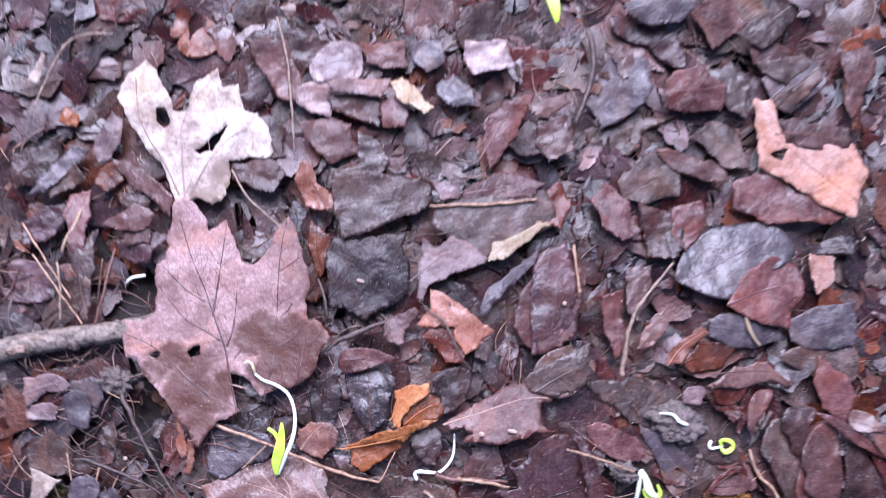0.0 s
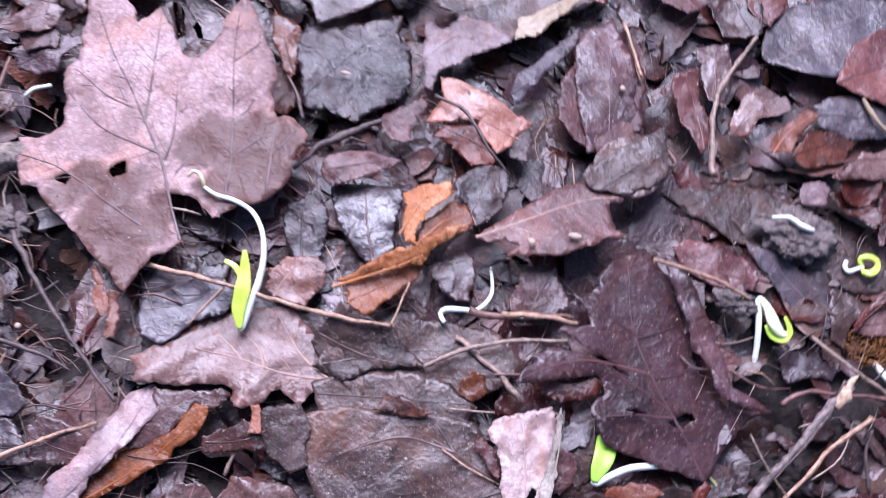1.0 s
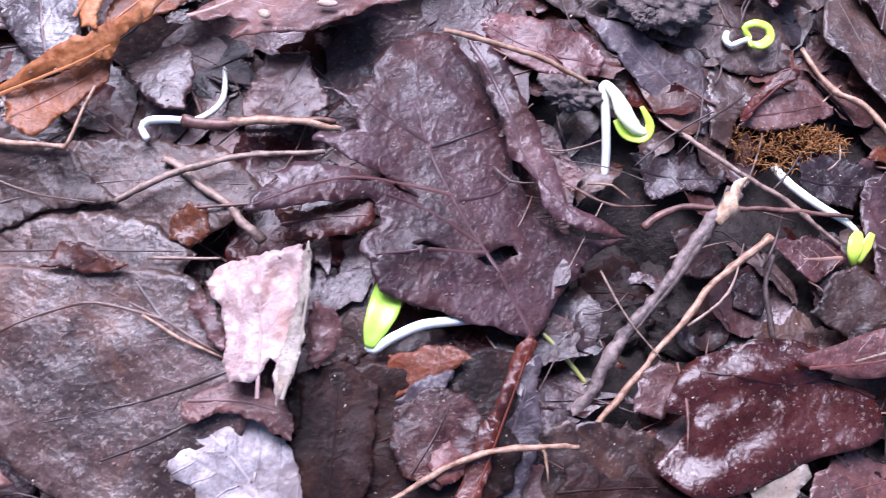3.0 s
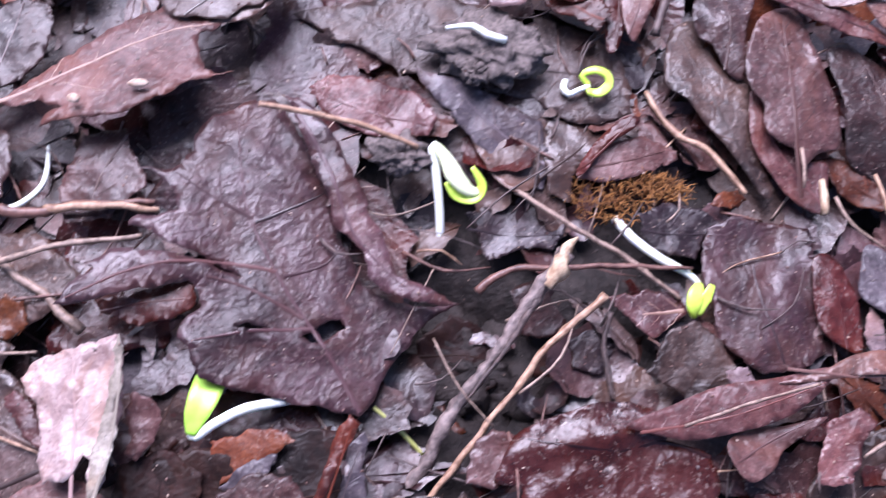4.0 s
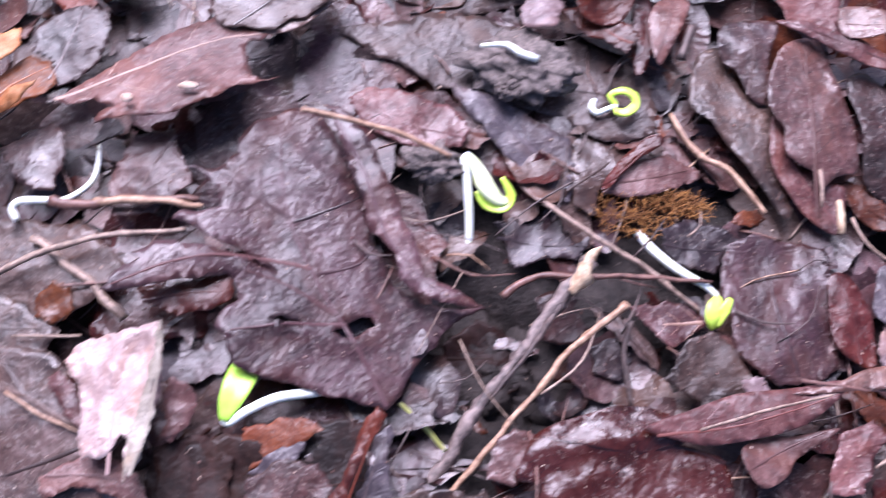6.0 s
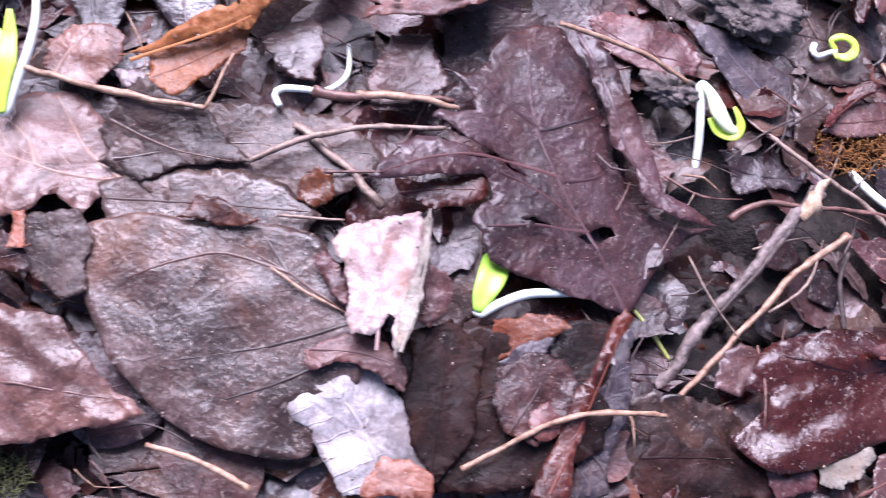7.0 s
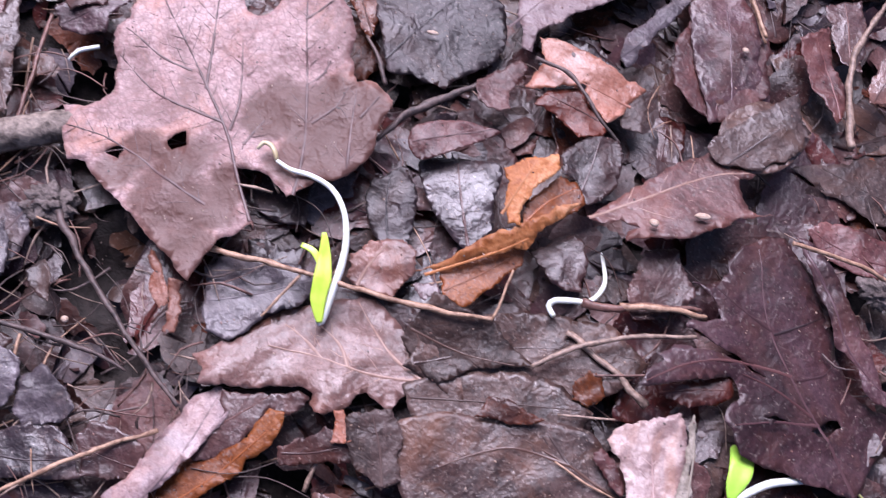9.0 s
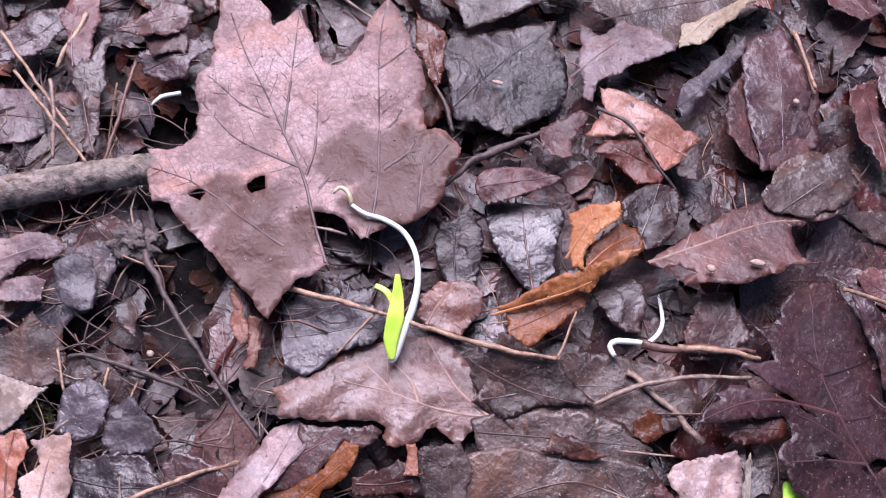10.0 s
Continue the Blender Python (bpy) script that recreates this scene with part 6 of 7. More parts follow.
# ---- pale leaf and the litter above the maple leaf ----
leaf("bleached_leaf", -183.2, 303.6, 8, 61.6, [(-20.9, 37.3), (-13.9, 41.1), (-5.4, 42.3), (4.4, 43.1), (5, 37.7), (3.1, 28.7), (1.5, 21), (-2.7, 12), (2.9, 5.9), (7.7, 9.6), (16.9, 15.7), (23.2, 14.6), (30.9, 13), (25.8, 3.5), (33.5, -0.3), (28.9, -8.5), (26.4, -14.4), (30.1, -19.2), (30, -29.5), (22.8, -41.4), (20.1, -42.8), (10, -34.6), (1.3, -29.1), (-6.8, -39.2), (-16.1, -43.1), (-21.5, -41.4), (-24.9, -33.1), (-33.5, -29.7), (-33.3, -23.9), (-30, -15.3), (-27.1, -8.1), (-27.8, 1.8), (-26, 13), (-24.1, 24.2)], WHITE,
     "bleached cream lobed leaf above the maple leaf", rib=([[(-30.8, -30.6), (-16.2, -11.3), (0.7, 5.8), (28.2, 11.6)], [(-31, -26.1), (-25.7, -8.5), (-19.9, 18.6), (-5.7, 38.7)], [(-26.8, -29.5), (3.3, -20.1), (29.9, -25)]], 14), holes=[[(-8.6, -12.8), (-2.3, -14), (6.7, -13.7), (14.7, -13.9), (9, -15.9), (-1.7, -19.3), (-8, -16)], [(-8.7, 18.9), (-5, 16.4), (-8.3, 7.8), (-12.8, 7.6), (-13.4, 13)]], ridges=[((-6.2, 39.6), (-24.3, 3.7), 2.5, 2.0), ((23.8, -18.1), (-6.3, -27.5), 3, 2.0)], rib_mat=PALE, wave=1.3, flip=1.0)
leaf("leaf_fragment", -223.1, 280.6, 5, 2.5, [(-7.1, -3.3), (-3.3, 14.6), (4.6, 12.2), (7.1, -0.9), (4.6, -10.8), (-1.5, -14.6)], PALE_MAUVE,
     "pale mauve crumpled leaf", crumple=0.15)
leaf("leaf_fragment", -242.6, 254.5, 5, -25.6, [(-1.4, -21.2), (-2.9, -4.2), (-4.8, 16), (3.8, 21.2), (4.8, 2.8), (4.5, -12.8)], GREY_BLUE,
     "blue-grey leaf strip in the litter")
leaf("leaf_fragment", -214.8, 261.6, 3, -28.2, [(-3.2, -9.2), (-6.7, 1.4), (-0.6, 9.2), (6.7, 4), (5.2, -8.1)], RUST,
     "rust leaf piece in the litter")
leaf("leaf_fragment", -195.9, 264.2, 6, 69.5, [(-3.5, 23.3), (4.1, 14.4), (5.3, -3.3), (4.3, -17.6), (-5.3, -23.3), (-4.3, -9), (-4.6, 9)], MAUVE,
     "long mauve leaf strip in the litter", curl=(0, -1))
leaf("leaf_fragment", -196.3, 254.3, 3, -45.2, [(-4.6, -9.2), (-7.4, 6.3), (1, 9.2), (7.4, 0), (0.4, -8.5)], GREY,
     "grey leaf piece in the litter")
leaf("leaf_fragment", -223.5, 231, 4, 17.0, [(-7.3, 5.4), (-4.3, 14.9), (7.3, 18.7), (6.8, 0), (3.1, -18.7), (-2.4, -12.8)], RED_MAUVE,
     "red-mauve leaf strip in the litter")
leaf("leaf_fragment", -190.9, 235, 3, -76.6, [(-4.2, -9.4), (-6.4, 7.6), (3.3, 9.4), (6.4, -3.7)], MAUVE,
     "mauve leaf strip beside a hollow")
leaf("leaf_fragment", -257, 256.7, 3, -26.0, [(-10.9, -7.2), (-3.7, 5.2), (3.2, 20.8), (8.9, 9.1), (10.9, -11), (4.6, -20.8)], BROWN,
     "flat brown leaf in the litter")
leaf("leaf_fragment", -237.5, 249.3, 4, -34.5, [(-6.3, -5.8), (-5.4, 10.5), (6.3, 11.3), (4.5, -2.1), (3.5, -11.3)], GREY,
     "grey-brown curled leaf in the litter", curl=(0, 2))
leaf("leaf_fragment", -247.5, 283.8, 4, 57.6, [(2, 6.6), (5.1, -2), (-0.3, -6.6), (-5.1, 1)], RUST_ORANGE,
     "small rust-orange leaf piece")
leaf("leaf_fragment", -272.2, 303.8, 6, -5.7, [(-3, -8.1), (-1.6, 8.1), (1.5, 7.4), (3, -7.5)], WHITE,
     "thin white leaf sliver")
leaf("leaf_fragment", -149.4, 351, 3, 55.6, [(-8.3, 22.8), (11.5, 9.8), (7, -10.2), (-2.5, -22.8), (-11.5, -13.3), (-9.8, 3.7)], MAUVE,
     "mauve leaf piece in the litter")
leaf("leaf_fragment", -140.5, 311.5, 2, 45.0, [(-9.2, 12.7), (4.2, 13.4), (9.2, 1.4), (2.8, -13.4), (-7.1, -12)], BROWN,
     "dark brown leaf behind a bleached leaf")
leaf("leaf_fragment", -108.1, 292.2, 8, 52.3, [(-5.9, 10.5), (2.7, 15.8), (5.9, 13.2), (3.5, -0), (8.6, -9.9), (4.3, -15.8), (-3.7, -11.9), (-8.6, -5.6)], RUST_PALE,
     "small pale rust leaf")
leaf("leaf_fragment", -140.6, 290.6, 5, -80.2, [(-3.1, -16.1), (-9.8, 4.3), (-1.6, 16.1), (9.7, 11.1), (9.8, -0.1), (6.6, -12.7)], BROWN,
     "brown leaf below a bleached leaf")
leaf("leaf_fragment", -121.4, 363.3, 5, -52.9, [(-1, -15), (-9.2, -7.6), (-12.9, 4), (-5.9, 15), (7.1, 14), (12.9, 8.3), (9.1, -5.1), (8, -13)], PALE_MAUVE,
     "oval lavender leaf in the litter", soft=True)
leaf("leaf_fragment", -123.3, 343.3, 4, 77.0, [(-3.2, 12.3), (11.4, 2.4), (1.5, -8.1), (-7.8, -12.3), (-11.4, -0.9), (-11.3, 7.4)], PALE_MAUVE,
     "crumpled lavender leaf piece", crumple=0.12)
leaf("leaf_fragment", -103.9, 353.8, 9, -69.5, [(-3.7, -17.9), (-5, -1.4), (-5.3, 17.9), (5.3, 11.8), (3.8, -3.6), (1.4, -15.6)], PALE_MAUVE,
     "pale shiny leaf edge")
leaf("leaf_fragment", -103.3, 345.5, 4, 86.2, [(2.3, 17.9), (5.2, 4), (9.3, -11.7), (-7.4, -17.9), (-8.4, -1.9), (-9.3, 11.1)], BROWN,
     "brown curled leaf in the litter")
leaf("leaf_fragment", -82.2, 346.7, 3, 55.2, [(-2.1, 10.5), (8.2, 7.9), (7.9, -5.7), (2.7, -10.5), (-8.2, -3.5)], RED_MAUVE,
     "brown leaf inside a fold")
leaf("leaf_fragment", -75.6, 358.8, 8, 69.9, [(-0.7, 14), (5.8, 11), (5.2, -2), (4.3, -14), (-2.7, -12.3), (-3, -2.8), (-5.8, 4.7)], CREAM,
     "cream leaf edge in the litter")
leaf("leaf_fragment", -110.6, 321.9, 4, 83.0, [(-0.2, 18.5), (9.3, 6.6), (13.1, -8), (1.3, -18.5), (-6.5, -12.5), (-13.1, -7.2), (-9.4, 3.3), (-5.4, 11.9)], MAUVE,
     "smooth mauve leaf in the litter")
leaf("leaf_fragment", -92, 314.7, 3, -46.1, [(-15.2, 7.7), (-4.1, 16.4), (7.9, 17.4), (15.2, 7.6), (5.1, -17.4), (-2.8, -14), (1.9, 1)], GREY,
     "flat olive-grey leaf in the litter")
leaf("leaf_fragment", -52.3, 371.2, 5, 83.0, [(-1.8, 12.6), (9, 6.9), (4.8, -7.8), (-1.7, -12.6), (-9, -2.4), (-7.1, 6.9)], GREY_BLUE,
     "pale grey leaf piece")
leaf("leaf_fragment", -41.5, 396.4, 4, -76.6, [(-8.3, -15), (-11, 8.3), (4, 15), (7.3, 2.9), (11, -7.3), (3.1, -14.6)], PALE_MAUVE,
     "light grey crumpled leaf", crumple=0.12)
leaf("leaf_fragment", -74.9, 385.2, 3, -72.2, [(-7.3, -10.3), (-9.7, 8.3), (3.6, 10.3), (9.7, -0), (4.1, -7.7)], GREY_BLUE,
     "blue-grey leaf in the litter")
leaf("leaf_fragment", -97.5, 378.1, 2, -75.8, [(-5.4, -13.6), (-8.5, 10.9), (5.6, 13.6), (8.5, 0.5), (5.8, -10.2)], MAUVE,
     "mauve leaf piece in the litter")
leaf("leaf_fragment", -23.4, 361, 7, -10.9, [(-9.4, -1.8), (-4.2, 13.4), (7.9, 24.9), (8.9, 8.8), (9.4, -9.4), (8.3, -24.9), (-4.2, -13.1)], RED_MAUVE,
     "folded red-brown leaf in the litter", curl=(0, 2))
leaf("leaf_fragment", -5, 359.6, 4, -10.5, [(-10.5, -9.7), (-7, 10.3), (0, 10.6), (10.5, -1.7), (0.9, -10.6)], BROWN,
     "folded red-brown leaf edge")
leaf("leaf_fragment", -0.5, 380.6, 9, -52.6, [(-6.1, -12.3), (-4.9, 10.7), (1.3, 12.3), (6.1, -2.8), (2.1, -9.7)], MAUVE_LIGHT,
     "pale upper edge of a folded leaf")
leaf("leaf_fragment", 8.1, 364.9, 5, 25.6, [(-8.4, 12.9), (7.8, 11.9), (11.7, -7.7), (-5.2, -12.9), (-11.7, -3.2)], MAUVE,
     "mauve leaf fold in the litter")
leaf("leaf_fragment", -10.3, 328.4, 6, -60.9, [(-1.8, -22.6), (-8.2, -5.3), (-5.7, 11.6), (1.1, 23.8), (7.9, 15.4), (8.2, -8.7), (4.4, -23.8)], RED_MAUVE,
     "long brown leaf in the litter")
leaf("leaf_fragment", 22.5, 329.8, 5, 19.6, [(-7.2, 8.1), (0.2, 13.9), (7.2, 0.8), (0.9, -13.9), (-6.9, -9)], RUST_RED,
     "rust-red leaf in the litter")
leaf("leaf_fragment", -40, 316.6, 8, -79.3, [(-3, -8.6), (-6.3, 6.3), (3.3, 8.6), (6.3, -2.2)], PALE_MAUVE,
     "small lavender leaf piece")
leaf("leaf_fragment", 33.1, 404.2, 3, -15.4, [(-10.4, -15.5), (-15.2, 1.8), (-13.8, 15.7), (3.7, 23.6), (15.2, 12.3), (14.6, -4.5), (5.3, -23.6)], GREY_BLUE,
     "slate-grey leaf in the litter")
leaf("leaf_fragment", 31.8, 421.5, 5, 51.0, [(-6.3, 10.1), (6.8, 6.6), (3.6, -10.1), (-6.8, -8.3)], MAUVE,
     "mauve leaf scrap in the litter")
leaf("leaf_fragment", 74.4, 419.2, 6, -64.5, [(0.3, -18.3), (-11.9, -11.4), (-13.1, 6.9), (0.1, 18.3), (13.1, 13.2), (11.3, -9.2), (7.4, -17.3)], RED_MAUVE,
     "rounded brown leaf in the litter")
leaf("leaf_fragment", 66.1, 361.2, 4, -42.1, [(-7.9, -16.8), (-16.1, 2.7), (-13.3, 16), (3.1, 18.7), (16.1, 10.3), (11.8, -5.8), (1.9, -18.7)], GREY,
     "olive-brown leaf in the litter")
leaf("leaf_fragment", 86.5, 376.9, 6, -89.6, [(-2.2, -23.5), (-5.1, -4.5), (-6, 14.5), (0.1, 23.5), (6, 8.5), (5.9, -7.5)], MAUVE,
     "narrow mauve leaf in the litter")
leaf("leaf_fragment", 100.9, 396.1, 3, 71.0, [(-10.1, 19.7), (8, 13.3), (10.7, -3.8), (-1.8, -19.7), (-10.7, -9.1)], GREY,
     "grey leaf piece in the litter")
leaf("leaf_fragment", 52.4, 336.8, 6, 51.9, [(-7.2, 12.7), (6.1, 16.8), (10.5, -0.1), (7, -16.8), (-5, -16.1), (-10.5, -2.6)], RED_MAUVE,
     "red-mauve leaf piece in the litter")
leaf("leaf_fragment", 82.3, 338.5, 3, 35.7, [(-9.9, 17.6), (2.1, 10.2), (12.6, 2.6), (3, -17.6), (-12.6, -13.7)], BROWN,
     "brown leaf piece in the litter")
leaf("leaf_fragment", 93, 345, 5, 0.3, [(-10, 6.1), (3.1, 15), (10, 4), (4.9, -15), (-7.1, -6.9)], RED_MAUVE,
     "curled brown leaf in the litter", curl=(0, 2))
leaf("leaf_fragment", 145.7, 405.3, 9, 67.3, [(4.2, 43.7), (10.8, 35.7), (3.2, 22.7), (-1.5, 13.2), (6.3, 2.4), (24.2, -11.8), (16.5, -32.4), (-8, -43.7), (-15, -27.1), (-17.8, -9.9), (-21.6, 6.9), (-24.2, 15.6), (-12.1, 28.3)], SALMON,
     "large shiny salmon-coloured leaf", holes=[[(-14.3, 15.4), (-4.8, 10.7), (-12.5, 8.6)]])
leaf("leaf_fragment", 146, 416.4, 10, -77.5, [(-7.3, -20.9), (-7.3, -2.4), (-7.4, 20.1), (3, 20.9), (7.4, -0.6), (5.2, -15.5)], MAUVE,
     "mauve leaf above a salmon one")
leaf("leaf_fragment", 144.1, 374.8, 6, -88.0, [(-2.3, -33), (-12.9, -21.7), (-14.6, -11.6), (-7.7, 12.2), (-4, 33), (2.8, 27.8), (8.1, 6.6), (14.6, -7.6), (10.8, -28.5)], RED_MAUVE,
     "mauve folded leaf in the litter")
leaf("leaf_fragment", 126, 443.8, 4, -31.8, [(-12.9, -11.3), (-13.7, 7), (-1.1, 17.1), (11, 16.4), (13.7, -12.5), (2.4, -17.1)], GREY_BLUE,
     "blue-grey leaf piece in the litter")
leaf("leaf_fragment", 159.3, 455.6, 5, 20.2, [(-7.4, 24.4), (7.4, 29.7), (3.6, -29.7), (-5.6, -11.4)], RUST,
     "rust-orange leaf in the litter")
leaf("leaf_fragment", 110.3, 454.6, 3, -58.0, [(-7.1, -12.5), (-7.3, 4.2), (0.2, 12.5), (7.3, -2.6), (2.9, -11.6)], MAUVE,
     "mauve leaf piece in the litter")
leaf("leaf_fragment", 96.1, 426.7, 4, 43.8, [(-10.1, 17), (6.9, 17.4), (10.1, -0.9), (-0.2, -17.4), (-7.5, -7.7)], GREY,
     "grey leaf strip in the litter")
leaf("leaf_fragment", 125.4, 336, 5, -53.2, [(-1.6, -35.5), (-14, -23.7), (-19.6, -9.5), (-18.6, 3.5), (-15.8, 18.9), (-8.8, 29.9), (5.3, 35.5), (11.8, 25.7), (13.6, 8.1), (19.6, -3.9), (18.6, -16.9), (4.6, -33.9)], GREY_BLUE,
     "round lavender-grey leaf in the litter", rib=([[(4.6, -33.9), (-0.8, -6.1), (-6.6, 29.5)]], 11), soft=True)
leaf("leaf_fragment", 151.4, 322.5, 8, -32.8, [(-12.4, -24.1), (-19.3, -5.9), (-17.9, 14), (-4.1, 24.1), (9.3, 16.1), (19.3, -4.9), (9.4, -13.6), (-2, -19.8)], RED_MAUVE,
     "red-mauve leaf lying over a lavender one", rib=([[(-12.1, -22.7), (-5.1, -0.3), (2.7, 19)]], 10))
leaf("leaf_fragment", 174.3, 343.4, 8, 10.4, [(-8.4, 11.3), (7.8, 11.4), (8.4, -2), (-1.4, -11.4), (-5.7, -1.4)], SALMON,
     "small salmon leaf piece")
leaf("leaf_fragment", 175.7, 361.3, 4, -66.0, [(-3, -14.7), (-5.2, 14.7), (5.2, 13.4), (3.9, -9)], DARK,
     "dark slate leaf in the litter")
leaf("leaf_fragment", 143.7, 299, 4, -78.6, [(-3.5, -22.5), (-10.1, -4.8), (-5.8, 11.7), (1.5, 22.5), (8.6, 6.8), (10.1, -5.8), (5.4, -19.1)], GREY_BLUE,
     "lavender-grey leaf piece in the litter")
leaf("leaf_fragment", 186.5, 316.3, 6, -55.8, [(-10.5, -17.7), (-13.1, -0.2), (-10.7, 21.1), (13.1, 13.4), (10.7, -7.9), (1.7, -21.1)], GREY_BLUE,
     "lavender leaf with lobes")
leaf("leaf_fragment", 187.9, 297.9, 4, -76.3, [(-0.2, -21.5), (-8.8, -6), (-9.4, 20.9), (9.3, 21.5), (9.4, 0.9), (4.6, -14.4)], GREY,
     "grey-green rounded leaf in the litter", soft=True)
leaf("leaf_fragment", 152.8, 277.4, 9, -70.8, [(6.1, -26.3), (-4.5, -10.9), (-7.4, 8.1), (4.3, 26.3), (7.4, 23.1), (5.2, 1.6), (7.2, -13.9)], MAUVE_LIGHT,
     "mauve-brown leaf flap in the litter", curl=(0, -1.5))
leaf("leaf_fragment", 113.2, 278.7, 8, -30.4, [(-1.6, -15.6), (-5, -3.7), (-3.1, 14.8), (2.2, 15.6), (1.7, 2.6), (5, -7.1)], RUST_PALE,
     "curled rust leaf in the litter")
leaf("leaf_fragment", 129.1, 280.4, 4, -55.4, [(0.6, -17.5), (-8.7, -6.2), (-0.8, 17.5), (8.7, 4.9), (6.4, -14.3)], RUST,
     "rust inside of a curled leaf")
leaf("leaf_fragment", 143.8, 257, 4, 62.4, [(-2, 12.3), (4.9, 5.7), (3.8, -11.7), (-3.7, -12.3), (-4.9, 0.6)], RUST_RED,
     "rust-red leaf strip hanging in a gap")
leaf("leaf_fragment", 36.5, 280.2, 3, 12.4, [(-14.4, 20.4), (2.7, 33), (11, 14.8), (14.4, -20.7), (2.2, -25.2), (-8.8, -33), (-12.8, -9.6)], OAK,
     "broad purple leaf in the litter")
leaf("leaf_fragment", 52.2, 242.6, 9, -42.8, [(-1.1, -18.3), (-12.1, -7.9), (-12.1, 8.3), (-3.3, 16.5), (5.9, 18.3), (11.8, 6), (12.1, -4.6), (5.4, -15)], GREY_DARK,
     "rounded grey leaf over a gap", soft=True)
leaf("leaf_fragment", 72.6, 278.1, 5, 24.4, [(-6.5, 16), (5.9, 19.2), (6.5, -10.8), (-1.6, -19.2), (-6.2, -5)], RED_MAUVE,
     "narrow red-brown leaf piece")
leaf("leaf_fragment", 78.7, 299.1, 4, 11.1, [(-7.4, 12.6), (6.5, 16), (7.4, -0.5), (3.3, -16), (-4, -11.5)], MAUVE,
     "mauve leaf scrap beside a twig")
leaf("leaf_fragment", 93.6, 280.4, 7, -22.9, [(-4.7, -3.5), (-4, 13.1), (4.2, 9), (4.7, -5), (-1.7, -13.1)], MAUVE_LIGHT,
     "curled pale edge of a brown leaf", curl=(0, 2))
leaf("leaf_fragment", 201.8, 286.3, 5, 43.9, [(-0.5, 20.9), (10.5, 0.6), (-0.4, -20.9), (-10.5, -6.9), (-9.4, 8.7)], RED_MAUVE,
     "red-mauve leaf in the litter")
leaf("leaf_fragment", 118.5, 451.1, 5, -57.9, [(-5.1, -15.1), (-4.6, 12), (1.5, 17.4), (10.9, -2), (1.9, -13.4)], GREY,
     "grey leaf strip in the litter", soft=False, wave=1.2)
leaf("leaf_fragment", 128.4, 442.6, 7, 150.2, [(3.4, 19.5), (1.4, -18.7), (-6.9, -13.3), (-9.9, 13.8)], GREY,
     "grey leaf strip in the litter", soft=False, wave=1.2)
leaf("leaf_fragment", 158.2, 457.3, 7, -172.5, [(9.6, -14.4), (-6, -21.4), (-12.3, -6), (-4, 22.8), (2.6, 14.2)], MAUVE,
     "narrow mauve leaf in the litter", soft=False, wave=1.2)
leaf("leaf_fragment", 40.3, 458.7, 6, -65.3, [(-1.5, -22.8), (-5.3, -6.1), (-3.2, 24.9), (10.5, 8.7), (11, -7.8)], GREY_BLUE,
     "blue-grey leaf in the litter", soft=False, wave=1.2)
leaf("leaf_fragment", 70.8, 462.1, 4, -88.2, [(-4.4, -22), (-17.2, 5.1), (-5.7, 22.3), (17.6, 5.2)], MAUVE,
     "mauve-brown leaf in the litter", soft=False, wave=1.2)
leaf("leaf_fragment", 101.2, 471.1, 6, 147.6, [(6.5, 19.6), (7.9, -11.4), (-4.6, -22.6), (-11, 12.7)], GREY,
     "grey leaf piece in the litter", soft=False, wave=1.2)
leaf("leaf_fragment", 116.7, 492.4, 6, -79.4, [(0.5, -14.3), (-4.8, 15.1), (9.5, 10.3)], GREY_BLUE,
     "blue-grey leaf piece in the litter", soft=False, wave=1.2)

# ---- sprouting seedlings ----
seedling("pale seedling with a long white stem and upright yellow-green seed leaves",
    [(-102.6, 187.9, 12.0), (-97.2, 186.0, 11.8), (-90.0, 185.8, 11.2), (-82.3, 183.5, 10.2), (-76.2, 176.7, 10.8), (-72.7, 167.5, 9.8), (-71.9, 159.0, 8.0), (-72.4, 152.2, 6.0), (-72.8, 146.2, 4.0), (-73.1, 142.6, 3.0), (-73.6, 140.9, 3.0), (-74.8, 142.3, 4.0)], [0.7, 0.8, 0.9, 0.95, 0.95, 1.1, 1.3, 1.35, 1.35, 1.3, 1.2, 1.0],
    [([(-73.6, 140.8, 4.0), (-75.9, 147.1, 6.0), (-76.6, 154.5, 8.0), (-78.2, 162.0, 9.0), (-80.1, 168.0, 10.9)], [0.9, 2.6, 3.0, 2.1, 0.7], 0.6), ([(-77.8, 157.3, 8.0), (-81.7, 161.5, 9.0), (-86.2, 162.7, 9.0)], [0.8, 1.2, 0.9], 0.5)],
    root=[(-110.0, 190.3, 12.0), (-108.6, 192.5, 13.0), (-105.6, 192.0, 13.0), (-103.5, 189.5, 13.0), (-102.6, 187.9, 12.0)])
seedling("white seedling bent under a leaf with one broad green seed leaf",
    [(90.4, 135.5, -2.5), (84.5, 133.2, -0.5), (76.9, 129.9, 1.5), (70.8, 125.4, 2.5), (66.4, 121.4, 1.5), (64.7, 122.0, 1.5)], [1.1, 1.3, 1.35, 1.3, 1.2, 1.0],
    [([(65.3, 121.4, 2.5), (65.5, 125.0, 2.5), (66.4, 129.7, 2.5), (66.9, 134.0, 0.5), (66.9, 138.1, -2.5)], [1.1, 3.0, 3.9, 4.1, 3.8], 0.6)], green=LEAF_GREEN)
